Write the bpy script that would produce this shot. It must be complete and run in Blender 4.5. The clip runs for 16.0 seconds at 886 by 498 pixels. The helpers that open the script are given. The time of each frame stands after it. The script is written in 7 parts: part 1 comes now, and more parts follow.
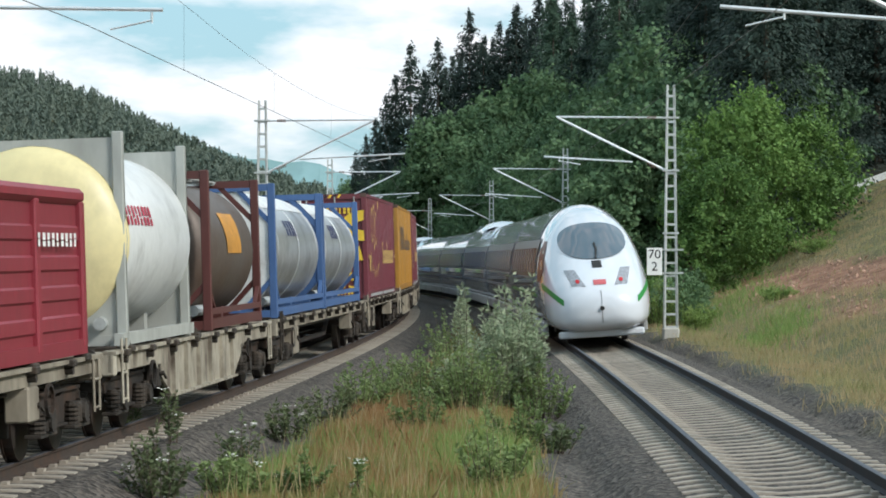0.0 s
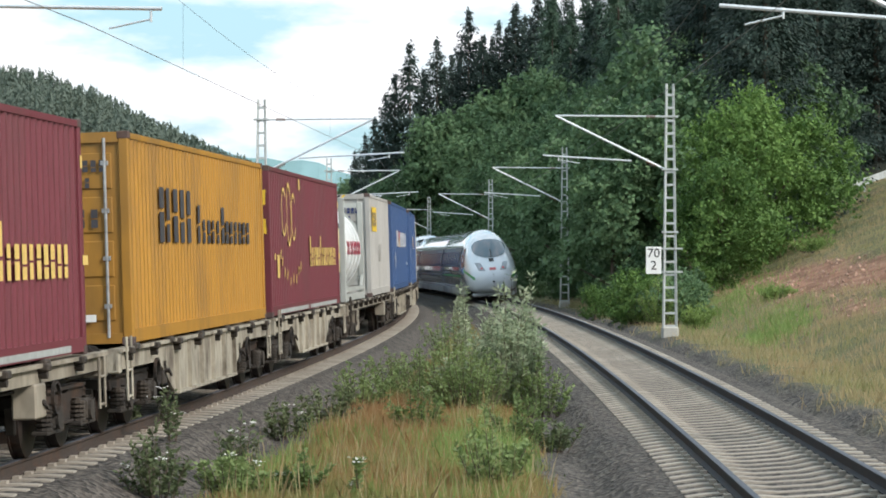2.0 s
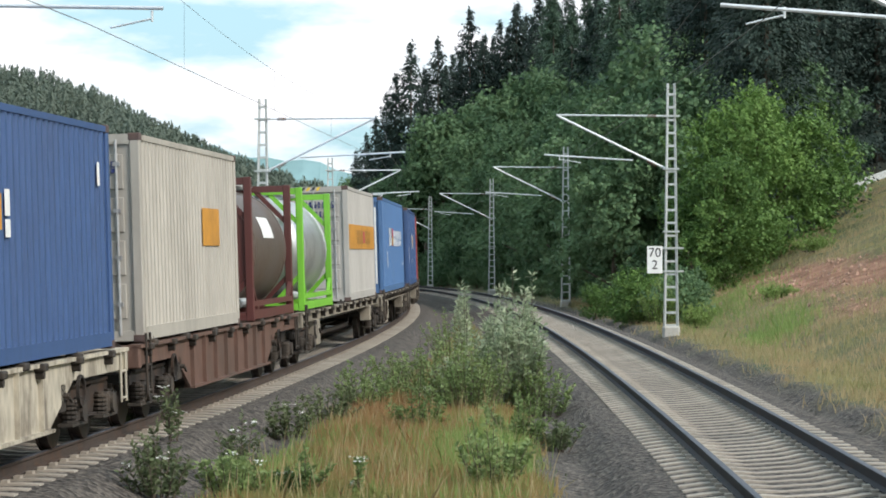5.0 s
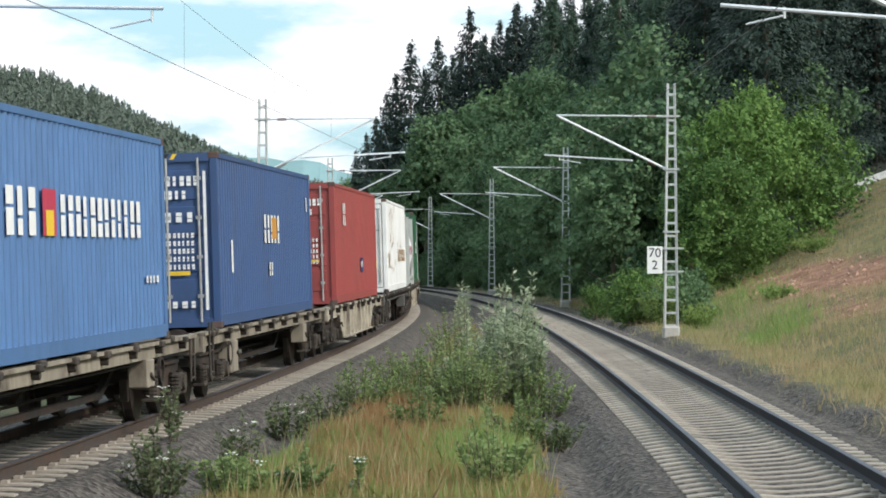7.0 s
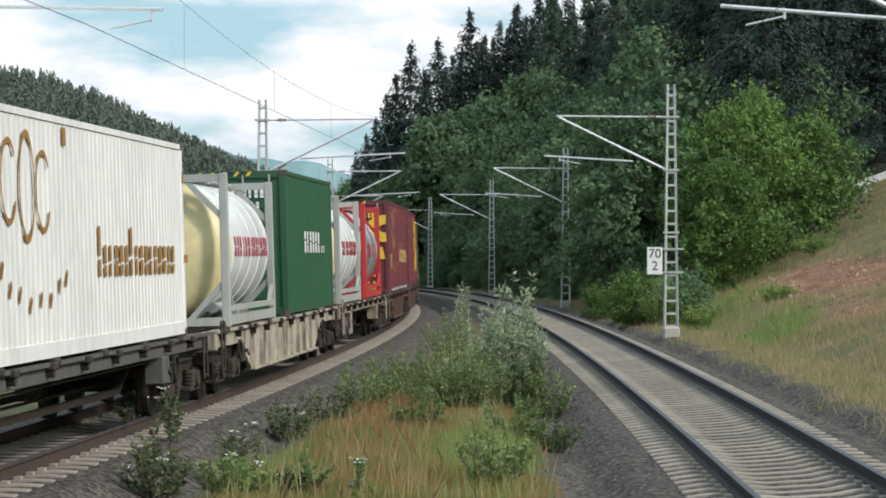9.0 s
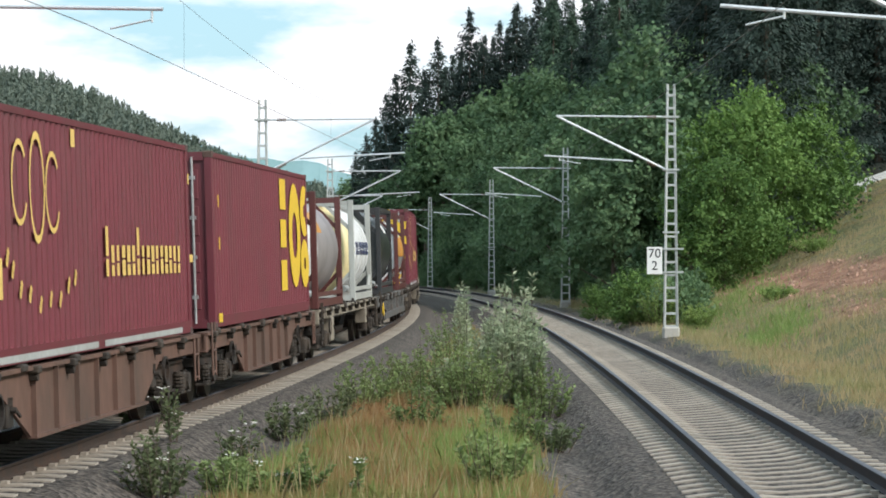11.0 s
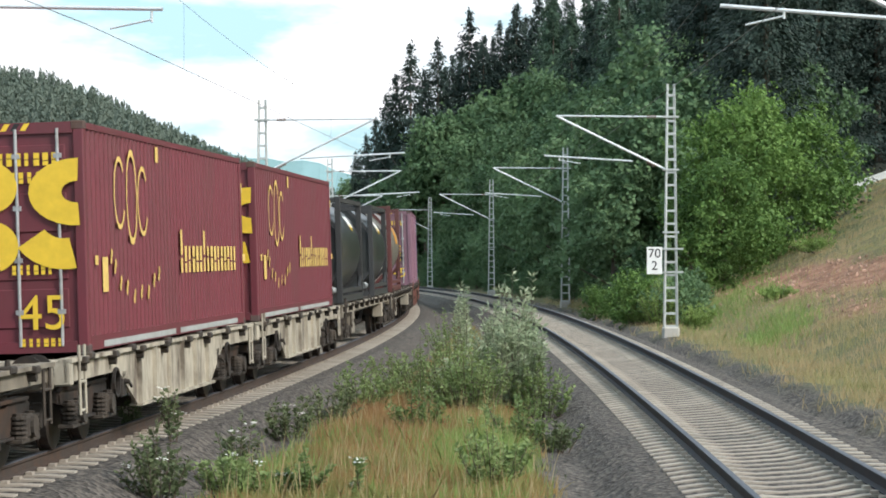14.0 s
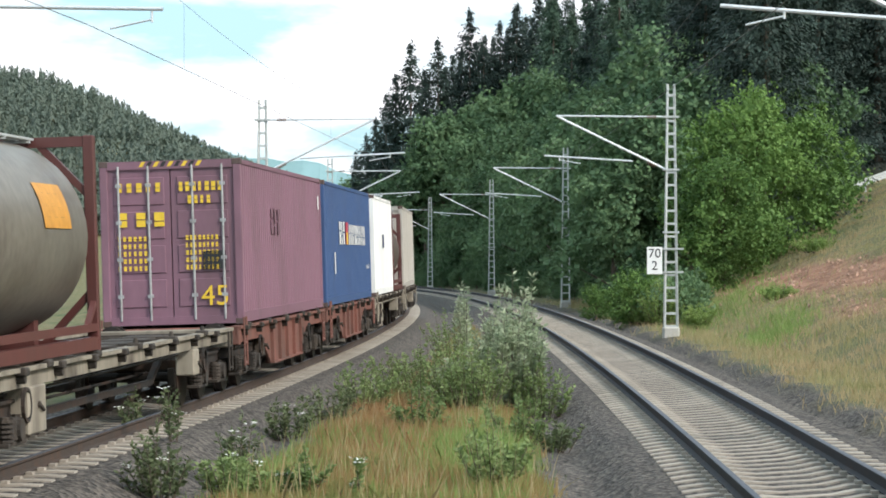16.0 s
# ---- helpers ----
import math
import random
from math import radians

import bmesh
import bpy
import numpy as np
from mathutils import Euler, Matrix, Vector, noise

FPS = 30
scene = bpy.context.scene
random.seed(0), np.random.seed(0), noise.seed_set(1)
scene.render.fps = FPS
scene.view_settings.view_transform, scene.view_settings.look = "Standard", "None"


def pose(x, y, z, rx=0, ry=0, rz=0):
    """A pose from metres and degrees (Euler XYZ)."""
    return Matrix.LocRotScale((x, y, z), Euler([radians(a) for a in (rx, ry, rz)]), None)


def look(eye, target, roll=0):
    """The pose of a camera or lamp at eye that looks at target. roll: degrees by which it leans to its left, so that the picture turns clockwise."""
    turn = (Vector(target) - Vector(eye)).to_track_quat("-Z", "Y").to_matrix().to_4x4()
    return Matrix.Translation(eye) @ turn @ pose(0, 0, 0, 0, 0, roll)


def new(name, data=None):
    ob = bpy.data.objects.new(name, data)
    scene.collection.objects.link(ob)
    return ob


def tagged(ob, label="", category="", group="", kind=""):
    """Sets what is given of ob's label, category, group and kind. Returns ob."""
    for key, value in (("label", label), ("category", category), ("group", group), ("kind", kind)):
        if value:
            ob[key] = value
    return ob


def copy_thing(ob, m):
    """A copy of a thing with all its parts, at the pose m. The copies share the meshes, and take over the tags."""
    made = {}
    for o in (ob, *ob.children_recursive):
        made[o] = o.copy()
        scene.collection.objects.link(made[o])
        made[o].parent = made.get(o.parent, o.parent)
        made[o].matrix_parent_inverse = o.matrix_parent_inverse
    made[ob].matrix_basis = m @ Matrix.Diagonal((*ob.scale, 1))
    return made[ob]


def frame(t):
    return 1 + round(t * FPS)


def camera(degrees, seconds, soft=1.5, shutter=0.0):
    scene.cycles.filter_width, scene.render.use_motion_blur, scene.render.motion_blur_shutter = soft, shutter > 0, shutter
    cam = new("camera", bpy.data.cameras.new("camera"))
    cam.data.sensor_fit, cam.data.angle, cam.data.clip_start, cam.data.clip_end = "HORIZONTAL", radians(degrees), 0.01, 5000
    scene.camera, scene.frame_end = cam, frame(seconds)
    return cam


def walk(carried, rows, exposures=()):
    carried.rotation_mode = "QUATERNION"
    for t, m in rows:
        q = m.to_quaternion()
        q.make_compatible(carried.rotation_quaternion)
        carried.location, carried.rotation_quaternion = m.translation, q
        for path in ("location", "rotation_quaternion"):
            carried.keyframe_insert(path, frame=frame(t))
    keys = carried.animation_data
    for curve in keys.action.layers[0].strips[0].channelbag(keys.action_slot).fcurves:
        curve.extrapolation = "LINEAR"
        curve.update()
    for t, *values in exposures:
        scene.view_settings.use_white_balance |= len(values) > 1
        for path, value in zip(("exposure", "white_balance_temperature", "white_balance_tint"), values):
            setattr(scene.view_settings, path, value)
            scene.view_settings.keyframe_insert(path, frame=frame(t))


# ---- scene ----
DEG = 19.357
cam = camera(DEG, 16.0, soft=1.8, shutter=0.0)
EYE = (0.0, 0.0, 2.535)


def aim(dx, dy):
    """The camera's pose, turned by small shares of the picture's width."""
    k = math.degrees(1 / 4597.0)
    return pose(*EYE, 90 + 0.014 + dy * k, 0, -dx * k)


walk(cam, [(0.0, aim(0, 1.5)), (1.0, aim(0, 1.5)), (1.5, aim(1.5, 0)), (2.0, aim(1.5, -0.5)), (2.5, aim(0, 0)), (3.0, aim(0, -1)),
           (3.5, aim(-0.5, -1)), (4.2, aim(-0.5, -1.5)), (6.3, aim(-0.5, -1.2)), (7.0, aim(-0.5, -1)), (8.0, aim(-0.5, 0)), (9.2, aim(-0.5, 0.3)),
           (11.3, aim(0, 0)), (12.0, aim(0.8, 0)), (13.0, aim(0.8, 0)), (14.5, aim(-0.2, 0)), (16.0, aim(-0.2, 0))],
     exposures=[(0.0, 0.36, 6250, 10), (0.8, 0.48, 6300, 11), (1.5, 0.62, 6400, 13), (7.0, 0.60, 6400, 13), (8.4, 0.48, 6400, 13), (9.2, 0.28, 6400, 13), (11.4, 0.64, 6400, 13), (16.0, 0.78, 6400, 13)])

# ---- daylight ----
SUN_EL, SUN_AZ = radians(36), radians(124)      # azimuth clockwise from +y: behind the camera, to its right


def build_world():
    world = bpy.data.worlds.new("sky")
    scene.world = world
    world.use_nodes = True
    nt = world.node_tree
    nt.nodes.clear()
    out = nt.nodes.new("ShaderNodeOutputWorld")
    bg = nt.nodes.new("ShaderNodeBackground")
    sky = nt.nodes.new("ShaderNodeTexSky")
    sky.sky_type = "NISHITA"
    sky.sun_disc = False
    sky.sun_elevation, sky.sun_rotation = SUN_EL, SUN_AZ
    sky.air_density, sky.dust_density = 1.0, 2.0
    tc = nt.nodes.new("ShaderNodeTexCoord")
    mp = nt.nodes.new("ShaderNodeMapping")
    mp.inputs["Scale"].default_value = (9, 9, 26)
    mp.inputs["Location"].default_value = (3.1, 0.4, 0.9)
    n = nt.nodes.new("ShaderNodeTexNoise")
    n.inputs["Scale"].default_value = 1.0
    n.inputs["Detail"].default_value = 6
    n.inputs["Roughness"].default_value = 0.55
    ramp = nt.nodes.new("ShaderNodeValToRGB")
    ramp.color_ramp.elements[0].position = 0.45
    ramp.color_ramp.elements[1].position = 0.60
    mix = nt.nodes.new("ShaderNodeMixRGB")
    mix.inputs["Color2"].default_value = (8.9, 9.0, 9.1, 1)
    veil = nt.nodes.new("ShaderNodeMixRGB")
    veil.inputs["Fac"].default_value = 0.6
    veil.inputs["Color2"].default_value = (4.3, 7.3, 8.3, 1)
    nt.links.new(tc.outputs["Generated"], mp.inputs["Vector"])
    nt.links.new(mp.outputs[0], n.inputs["Vector"])
    nt.links.new(n.outputs["Fac"], ramp.inputs[0])
    nt.links.new(sky.outputs[0], veil.inputs["Color1"])
    nt.links.new(veil.outputs[0], mix.inputs["Color1"])
    nt.links.new(ramp.outputs[0], mix.inputs["Fac"])
    nt.links.new(mix.outputs[0], bg.inputs[0])
    bg.inputs[1].default_value = 0.095
    nt.links.new(bg.outputs[0], out.inputs[0])
    lamp = bpy.data.lights.new("sun", "SUN")
    lamp.energy, lamp.angle, lamp.color = 2.2, radians(12), (1.0, 0.95, 0.86)
    d = Vector((math.sin(SUN_AZ) * math.cos(SUN_EL), math.cos(SUN_AZ) * math.cos(SUN_EL), math.sin(SUN_EL)))
    new("sun", lamp).matrix_basis = look(d * 200, (0, 0, 0))


build_world()


# ---- materials ----
MATS = {}


def mat(name, col, rough=0.7, metal=0.0, grain=8.0, vary=0.25, stain=None, stain_amt=0.0, stain_scale=0.7, bump=0.15, rnd=0.0, coat=0.0, island=0.0, trans=0.0, stretch=None):
    """A painted or natural surface: base colour with fine grain, broad stains, and slight relief, in object space."""
    if name in MATS:
        return MATS[name]
    m = bpy.data.materials.new(name)
    m.use_nodes = True
    nt = m.node_tree
    b = nt.nodes["Principled BSDF"]
    b.inputs["Roughness"].default_value = rough
    b.inputs["Metallic"].default_value = metal
    b.inputs["Coat Weight"].default_value = coat
    tc = nt.nodes.new("ShaderNodeTexCoord")
    vec = tc.outputs["Object"]
    if stretch:
        mp = nt.nodes.new("ShaderNodeMapping")
        mp.inputs["Scale"].default_value = stretch
        nt.links.new(vec, mp.inputs["Vector"])
        vec = mp.outputs[0]
    n1 = nt.nodes.new("ShaderNodeTexNoise")
    n1.inputs["Scale"].default_value = grain
    n1.inputs["Detail"].default_value = 5
    nt.links.new(vec, n1.inputs["Vector"])
    mr = nt.nodes.new("ShaderNodeMapRange")
    mr.inputs["From Min"].default_value, mr.inputs["From Max"].default_value = 0.25, 0.75
    mr.inputs["To Min"].default_value, mr.inputs["To Max"].default_value = 1 - vary, 1 + vary
    nt.links.new(n1.outputs["Fac"], mr.inputs["Value"])
    val = mr.outputs[0]
    for kind, amount in (("ShaderNodeObjectInfo", rnd), ("ShaderNodeNewGeometry", island)):
        if amount:
            o = nt.nodes.new(kind)
            r = nt.nodes.new("ShaderNodeMapRange")
            r.inputs["To Min"].default_value, r.inputs["To Max"].default_value = 1 - amount, 1 + amount
            nt.links.new(o.outputs["Random" if rnd and kind.endswith("Info") else "Random Per Island"], r.inputs["Value"])
            mu = nt.nodes.new("ShaderNodeMath")
            mu.operation = "MULTIPLY"
            nt.links.new(val, mu.inputs[0])
            nt.links.new(r.outputs[0], mu.inputs[1])
            val = mu.outputs[0]
    vm = nt.nodes.new("ShaderNodeVectorMath")
    vm.operation = "SCALE"
    vm.inputs[0].default_value = col[:3]
    nt.links.new(val, vm.inputs["Scale"])
    colour = vm.outputs[0]
    if stain:
        n2 = nt.nodes.new("ShaderNodeTexNoise")
        n2.inputs["Scale"].default_value = stain_scale
        n2.inputs["Detail"].default_value = 7
        n2.inputs["Roughness"].default_value = 0.65
        nt.links.new(vec, n2.inputs["Vector"])
        r2 = nt.nodes.new("ShaderNodeMapRange")
        r2.inputs["From Min"].default_value, r2.inputs["From Max"].default_value = 0.48, 0.7
        r2.inputs["To Max"].default_value = stain_amt
        nt.links.new(n2.outputs["Fac"], r2.inputs["Value"])
        mx = nt.nodes.new("ShaderNodeMixRGB")
        nt.links.new(r2.outputs[0], mx.inputs["Fac"])
        nt.links.new(colour, mx.inputs["Color1"])
        mx.inputs["Color2"].default_value = (*stain, 1)
        colour = mx.outputs[0]
    nt.links.new(colour, b.inputs["Base Color"])
    if bump:
        bp = nt.nodes.new("ShaderNodeBump")
        bp.inputs["Strength"].default_value = bump
        bp.inputs["Distance"].default_value = 0.02
        nt.links.new(n1.outputs["Fac"], bp.inputs["Height"])
        nt.links.new(bp.outputs[0], b.inputs["Normal"])
    if trans:
        t = nt.nodes.new("ShaderNodeBsdfTranslucent")
        ms = nt.nodes.new("ShaderNodeMixShader")
        ms.inputs[0].default_value = trans
        nt.links.new(colour, t.inputs[0])
        nt.links.new(b.outputs[0], ms.inputs[1])
        nt.links.new(t.outputs[0], ms.inputs[2])
        nt.links.new(ms.outputs[0], nt.nodes["Material Output"].inputs[0])
    MATS[name] = m
    return m


RUST = (0.10, 0.045, 0.02)
DIRT = (0.06, 0.05, 0.04)


def paint(name, col, dirty=0.35, rough=0.5):
    return mat(name, col, rough, 0, 6, 0.10, DIRT, dirty, 0.6, 0.05, rnd=0.06, stretch=(1, 1, 0.35))


M_STEEL = mat("rail_steel", (0.016, 0.017, 0.022), 0.75, 0.0, 20, 0.3, RUST, 0.2, 2, 0.1)
M_RAILTOP = mat("rail_head", (0.07, 0.075, 0.09), 0.55, 0.2, 5, 0.1)
M_RAILRUST = mat("rail_rust", (0.052, 0.037, 0.029), 0.85, 0.0, 20, 0.3, RUST, 0.5, 2, 0.1)
M_SLEEPER = mat("concrete_sleeper", (0.36, 0.32, 0.265), 0.9, 0, 14, 0.18, (0.25, 0.2, 0.16), 0.45, 1.5, 0.2, rnd=0.16)
M_GALV = mat("galvanised_steel", (0.52, 0.54, 0.53), 0.5, 0.35, 10, 0.15, (0.3, 0.3, 0.28), 0.4, 1.2, 0.05)
M_TUBE = mat("aluminium_tube", (0.72, 0.74, 0.75), 0.35, 0.5, 8, 0.1)
M_WIRE = mat("copper_wire", (0.16, 0.15, 0.14), 0.5, 0.3, 8, 0.1)
M_INSUL = mat("brown_insulator", (0.16, 0.08, 0.05), 0.3, 0, 8, 0.1)
M_CONC = mat("concrete", (0.5, 0.48, 0.44), 0.9, 0, 10, 0.15, (0.3, 0.28, 0.24), 0.5, 1.2, 0.2)
M_SIGN = mat("white_sign", (0.82, 0.82, 0.80), 0.5, 0, 5, 0.04)
M_BLACK = mat("black_paint", (0.02, 0.02, 0.02), 0.6, 0, 5, 0.1)
M_UNDER = mat("bogie_grime", (0.022, 0.018, 0.015), 0.85, 0, 9, 0.4, RUST, 0.5, 1.5, 0.3)
M_WHEEL = mat("wheel_steel", (0.045, 0.036, 0.032), 0.6, 0.4, 9, 0.3, RUST, 0.5, 3, 0.1)
M_GRIME = mat("wagon_grime", (0.036, 0.029, 0.023), 0.85, 0, 7, 0.4, (0.11, 0.08, 0.055), 0.5, 1.6, 0.25, rnd=0.25)
M_TAN = mat("wagon_tan", (0.28, 0.245, 0.19), 0.75, 0, 6, 0.3, (0.05, 0.036, 0.026), 1.0, 1.5, 0.15, rnd=0.12, stretch=(1, 1, 0.5))
M_CREAM = mat("wagon_cream", (0.40, 0.36, 0.285), 0.7, 0, 6, 0.28, (0.075, 0.052, 0.036), 1.0, 1.6, 0.15, rnd=0.12, stretch=(1, 1, 0.5))
M_WBROWN = mat("wagon_brown", (0.135, 0.075, 0.055), 0.7, 0, 6, 0.2, DIRT, 0.6, 1.1, 0.15, stretch=(1, 1, 0.5))
M_WRED = mat("wagon_red", (0.19, 0.075, 0.055), 0.7, 0, 6, 0.2, DIRT, 0.6, 1.1, 0.15, stretch=(1, 1, 0.5))
M_WGREY = mat("wagon_grey", (0.10, 0.10, 0.095), 0.7, 0, 6, 0.2, RUST, 0.5, 1.1, 0.15)
M_YMARK = mat("yellow_mark", (0.75, 0.50, 0.04), 0.55, 0, 7, 0.1)
M_WMARK = mat("white_mark", (0.78, 0.78, 0.76), 0.55, 0, 7, 0.1)
M_RMARK = mat("red_mark", (0.45, 0.04, 0.08), 0.55, 0, 7, 0.1)
M_NMARK = mat("navy_mark", (0.02, 0.03, 0.12), 0.55, 0, 7, 0.1)
M_OMARK = mat("orange_mark", (0.56, 0.26, 0.04), 0.55, 0, 7, 0.15, DIRT, 0.3)
M_PALE = mat("pale_yellow_mark", (0.72, 0.50, 0.15), 0.6, 0, 7, 0.15)
M_DARK = mat("dark_mark", (0.05, 0.048, 0.055), 0.6, 0, 7, 0.2)
M_BRMARK = mat("bronze_mark", (0.33, 0.17, 0.04), 0.55, 0, 7, 0.1)
I_SEAM = mat("seam_grey", (0.28, 0.27, 0.25), 0.7, 0, 9, 0.2, RUST, 0.4, 3)
M_GALVROD = mat("lock_rod_steel", (0.42, 0.42, 0.42), 0.45, 0.5, 9, 0.2, RUST, 0.3, 3)


# ---- mesh helpers ----
def link(name, me, material, parent=None, label="", m=None, smooth=False):
    if material and not me.materials:
        for one in (material if isinstance(material, (list, tuple)) else [material]):
            me.materials.append(one)
    if smooth:
        me.polygons.foreach_set("use_smooth", [True] * len(me.polygons))
    ob = new(name, me)
    if parent:
        ob.parent = parent
    if m is not None:
        ob.matrix_basis = m
    if label:
        tagged(ob, label)
    return ob


def part(name, bm, material, parent=None, label="", m=None, smooth=False):
    me = bpy.data.meshes.new(name)
    bm.to_mesh(me)
    bm.free()
    return link(name, me, material, parent, label, m, smooth)


def box(bm, x0, x1, y0, y1, z0, z1, bevel=0.0):
    r = bmesh.ops.create_cube(bm, size=1, matrix=Matrix.LocRotScale(((x0 + x1) / 2, (y0 + y1) / 2, (z0 + z1) / 2), None, (x1 - x0, y1 - y0, z1 - z0)))
    if bevel:
        es = list({e for v in r["verts"] for e in v.link_edges})
        bmesh.ops.bevel(bm, geom=es, offset=bevel, segments=1, affect="EDGES")
    return bm


def beam(bm, a, b, w, h=None, up=(0, 0, 1)):
    """A bar with a rectangular section from a to b."""
    a, b = Vector(a), Vector(b)
    d = (b - a)
    y = d.normalized()
    x = y.cross(Vector(up))
    if x.length < 1e-4:
        x = y.cross(Vector((1, 0, 0)))
    x.normalize()
    z = x.cross(y)
    m = Matrix((x, y, z)).transposed().to_4x4()
    m.translation = (a + b) / 2
    bmesh.ops.create_cube(bm, size=1, matrix=m @ Matrix.Diagonal((w, d.length, h or w, 1)))
    return bm


def rod(bm, a, b, r, n=8, r2=None):
    a, b = Vector(a), Vector(b)
    d = b - a
    q = d.to_track_quat("Z", "Y").to_matrix().to_4x4()
    bmesh.ops.create_cone(bm, cap_ends=True, segments=n, radius1=r, radius2=r if r2 is None else r2, depth=d.length, matrix=Matrix.Translation((a + b) / 2) @ q)
    return bm


def lathe(bm, prof, n=28, axis="Y", c=(0, 0, 0), caps=True):
    """Turns (along, radius) pairs about an axis through c."""
    rings = []
    for a, r in prof:
        ring = []
        for i in range(n):
            t = 2 * math.pi * i / n
            p = (r * math.cos(t), a, r * math.sin(t)) if axis == "Y" else ((a, r * math.cos(t), r * math.sin(t)) if axis == "X" else (r * math.cos(t), r * math.sin(t), a))
            ring.append(bm.verts.new((p[0] + c[0], p[1] + c[1], p[2] + c[2])))
        rings.append(ring)
    for p, q in zip(rings, rings[1:]):
        for i in range(n):
            bm.faces.new((p[i], p[(i + 1) % n], q[(i + 1) % n], q[i]))
    for ring in (rings[0], rings[-1]) if caps else ():
        bm.faces.new(ring)
    bmesh.ops.recalc_face_normals(bm, faces=bm.faces)
    return bm


def text_mesh(words, size, depth=0.004):
    cu = bpy.data.curves.new("writing", "FONT")
    cu.body, cu.size, cu.extrude, cu.align_x, cu.align_y = words, size, depth, "CENTER", "CENTER"
    ob = bpy.data.objects.new("writing", cu)
    scene.collection.objects.link(ob)
    bpy.context.view_layer.update()
    me = bpy.data.meshes.new_from_object(ob.evaluated_get(bpy.context.evaluated_depsgraph_get()))
    bpy.data.objects.remove(ob)
    me.materials.clear()
    return me


# ---- the two tracks in plan ----
LEFT4 = 7.17791e-09
TY = np.concatenate([np.arange(-160, 0, 1.0), np.arange(0, 560, 0.5)])
def right_x(y):
    y = np.asarray(y, float)
    yc = np.clip(y, 0, 260)
    base = 3.45191 + 0.0232448 * yc - 1.39617e-4 * yc ** 2 - 4.30611e-7 * yc ** 3
    slope = 0.0232448 - 2 * 1.39617e-4 * yc - 3 * 4.30611e-7 * yc ** 2
    d = y - yc
    return base + slope * d - np.where(d > 0, d * d / (2 * 1100.0), 0)


def left_x(y):
    y = np.asarray(y, float)
    yc = np.clip(y, 0, 230)
    pol = -8.28789 + 0.086142 * yc - 2.73712e-5 * yc ** 2 - 3.19051e-6 * yc ** 3 + LEFT4 * yc ** 4 + np.where(y < 0, 0.086142 * y, 0)
    w = np.clip((y - 140) / 80, 0, 1)
    w = w * w * (3 - 2 * w)
    return pol * (1 - w) + (right_x(y) - 4.5) * w


def rail_z(y):
    yc = np.clip(np.asarray(y, float), 0, 260)
    return 9.93735e-4 * yc - 1.84185e-5 * yc ** 2 + np.where(np.asarray(y) > 260, (np.asarray(y) - 260) * -0.0086, 0)


class Way:
    """A track: its plan by arc length s (0 beside the camera), with the height of the right rail over the left."""

    def __init__(self, fx, cant, mid):
        self.y, self.x = TY, fx(TY)
        s = np.concatenate([[0], np.cumsum(np.hypot(np.diff(self.x), np.diff(self.y)))])
        self.s = s - np.interp(0, self.y, s)
        self.cant, self.mid = cant, mid

    def at(self, s):
        y = float(np.interp(s, self.s, self.y))
        if s > self.s[-1]:
            y += (s - self.s[-1]) * 0.85
        x = float(np.interp(s, self.s, self.x))
        if s > self.s[-1]:
            x -= (s - self.s[-1]) * 0.53
        return Vector((x, y, float(rail_z(y)) + self.mid))

    def frame_of(self, s, reach=4.5):
        a, b = self.at(s - reach), self.at(s + reach)
        f = (b - a).normalized()
        r = f.cross(Vector((0, 0, 1))).normalized()
        k = math.atan(self.cant / 1.5)
        u = r.cross(f)
        r2, u2 = r * math.cos(k) + u * math.sin(k), u * math.cos(k) - r * math.sin(k)
        m = Matrix((r2, f, u2)).transposed().to_4x4()
        m.translation = (a + b) / 2
        return m


WAY_R, WAY_L = Way(right_x, 0.10, 0.05), Way(left_x, 0.045, 0.022)


# ---- ground ----
def smooth01(v, a, b):
    w = np.clip((v - a) / (b - a), 0, 1)
    return w * w * (3 - 2 * w)


def wave(x, y, k):
    """Gentle unevenness, cheap and repeatable."""
    return (np.sin(x * 1.3 * k + 0.7) * np.sin(y * 0.9 * k + 1.1) + 0.6 * np.sin(x * 2.9 * k + y * 1.7 * k) + 0.4 * np.sin(x * 5.3 * k - y * 4.1 * k + 2)) / 2


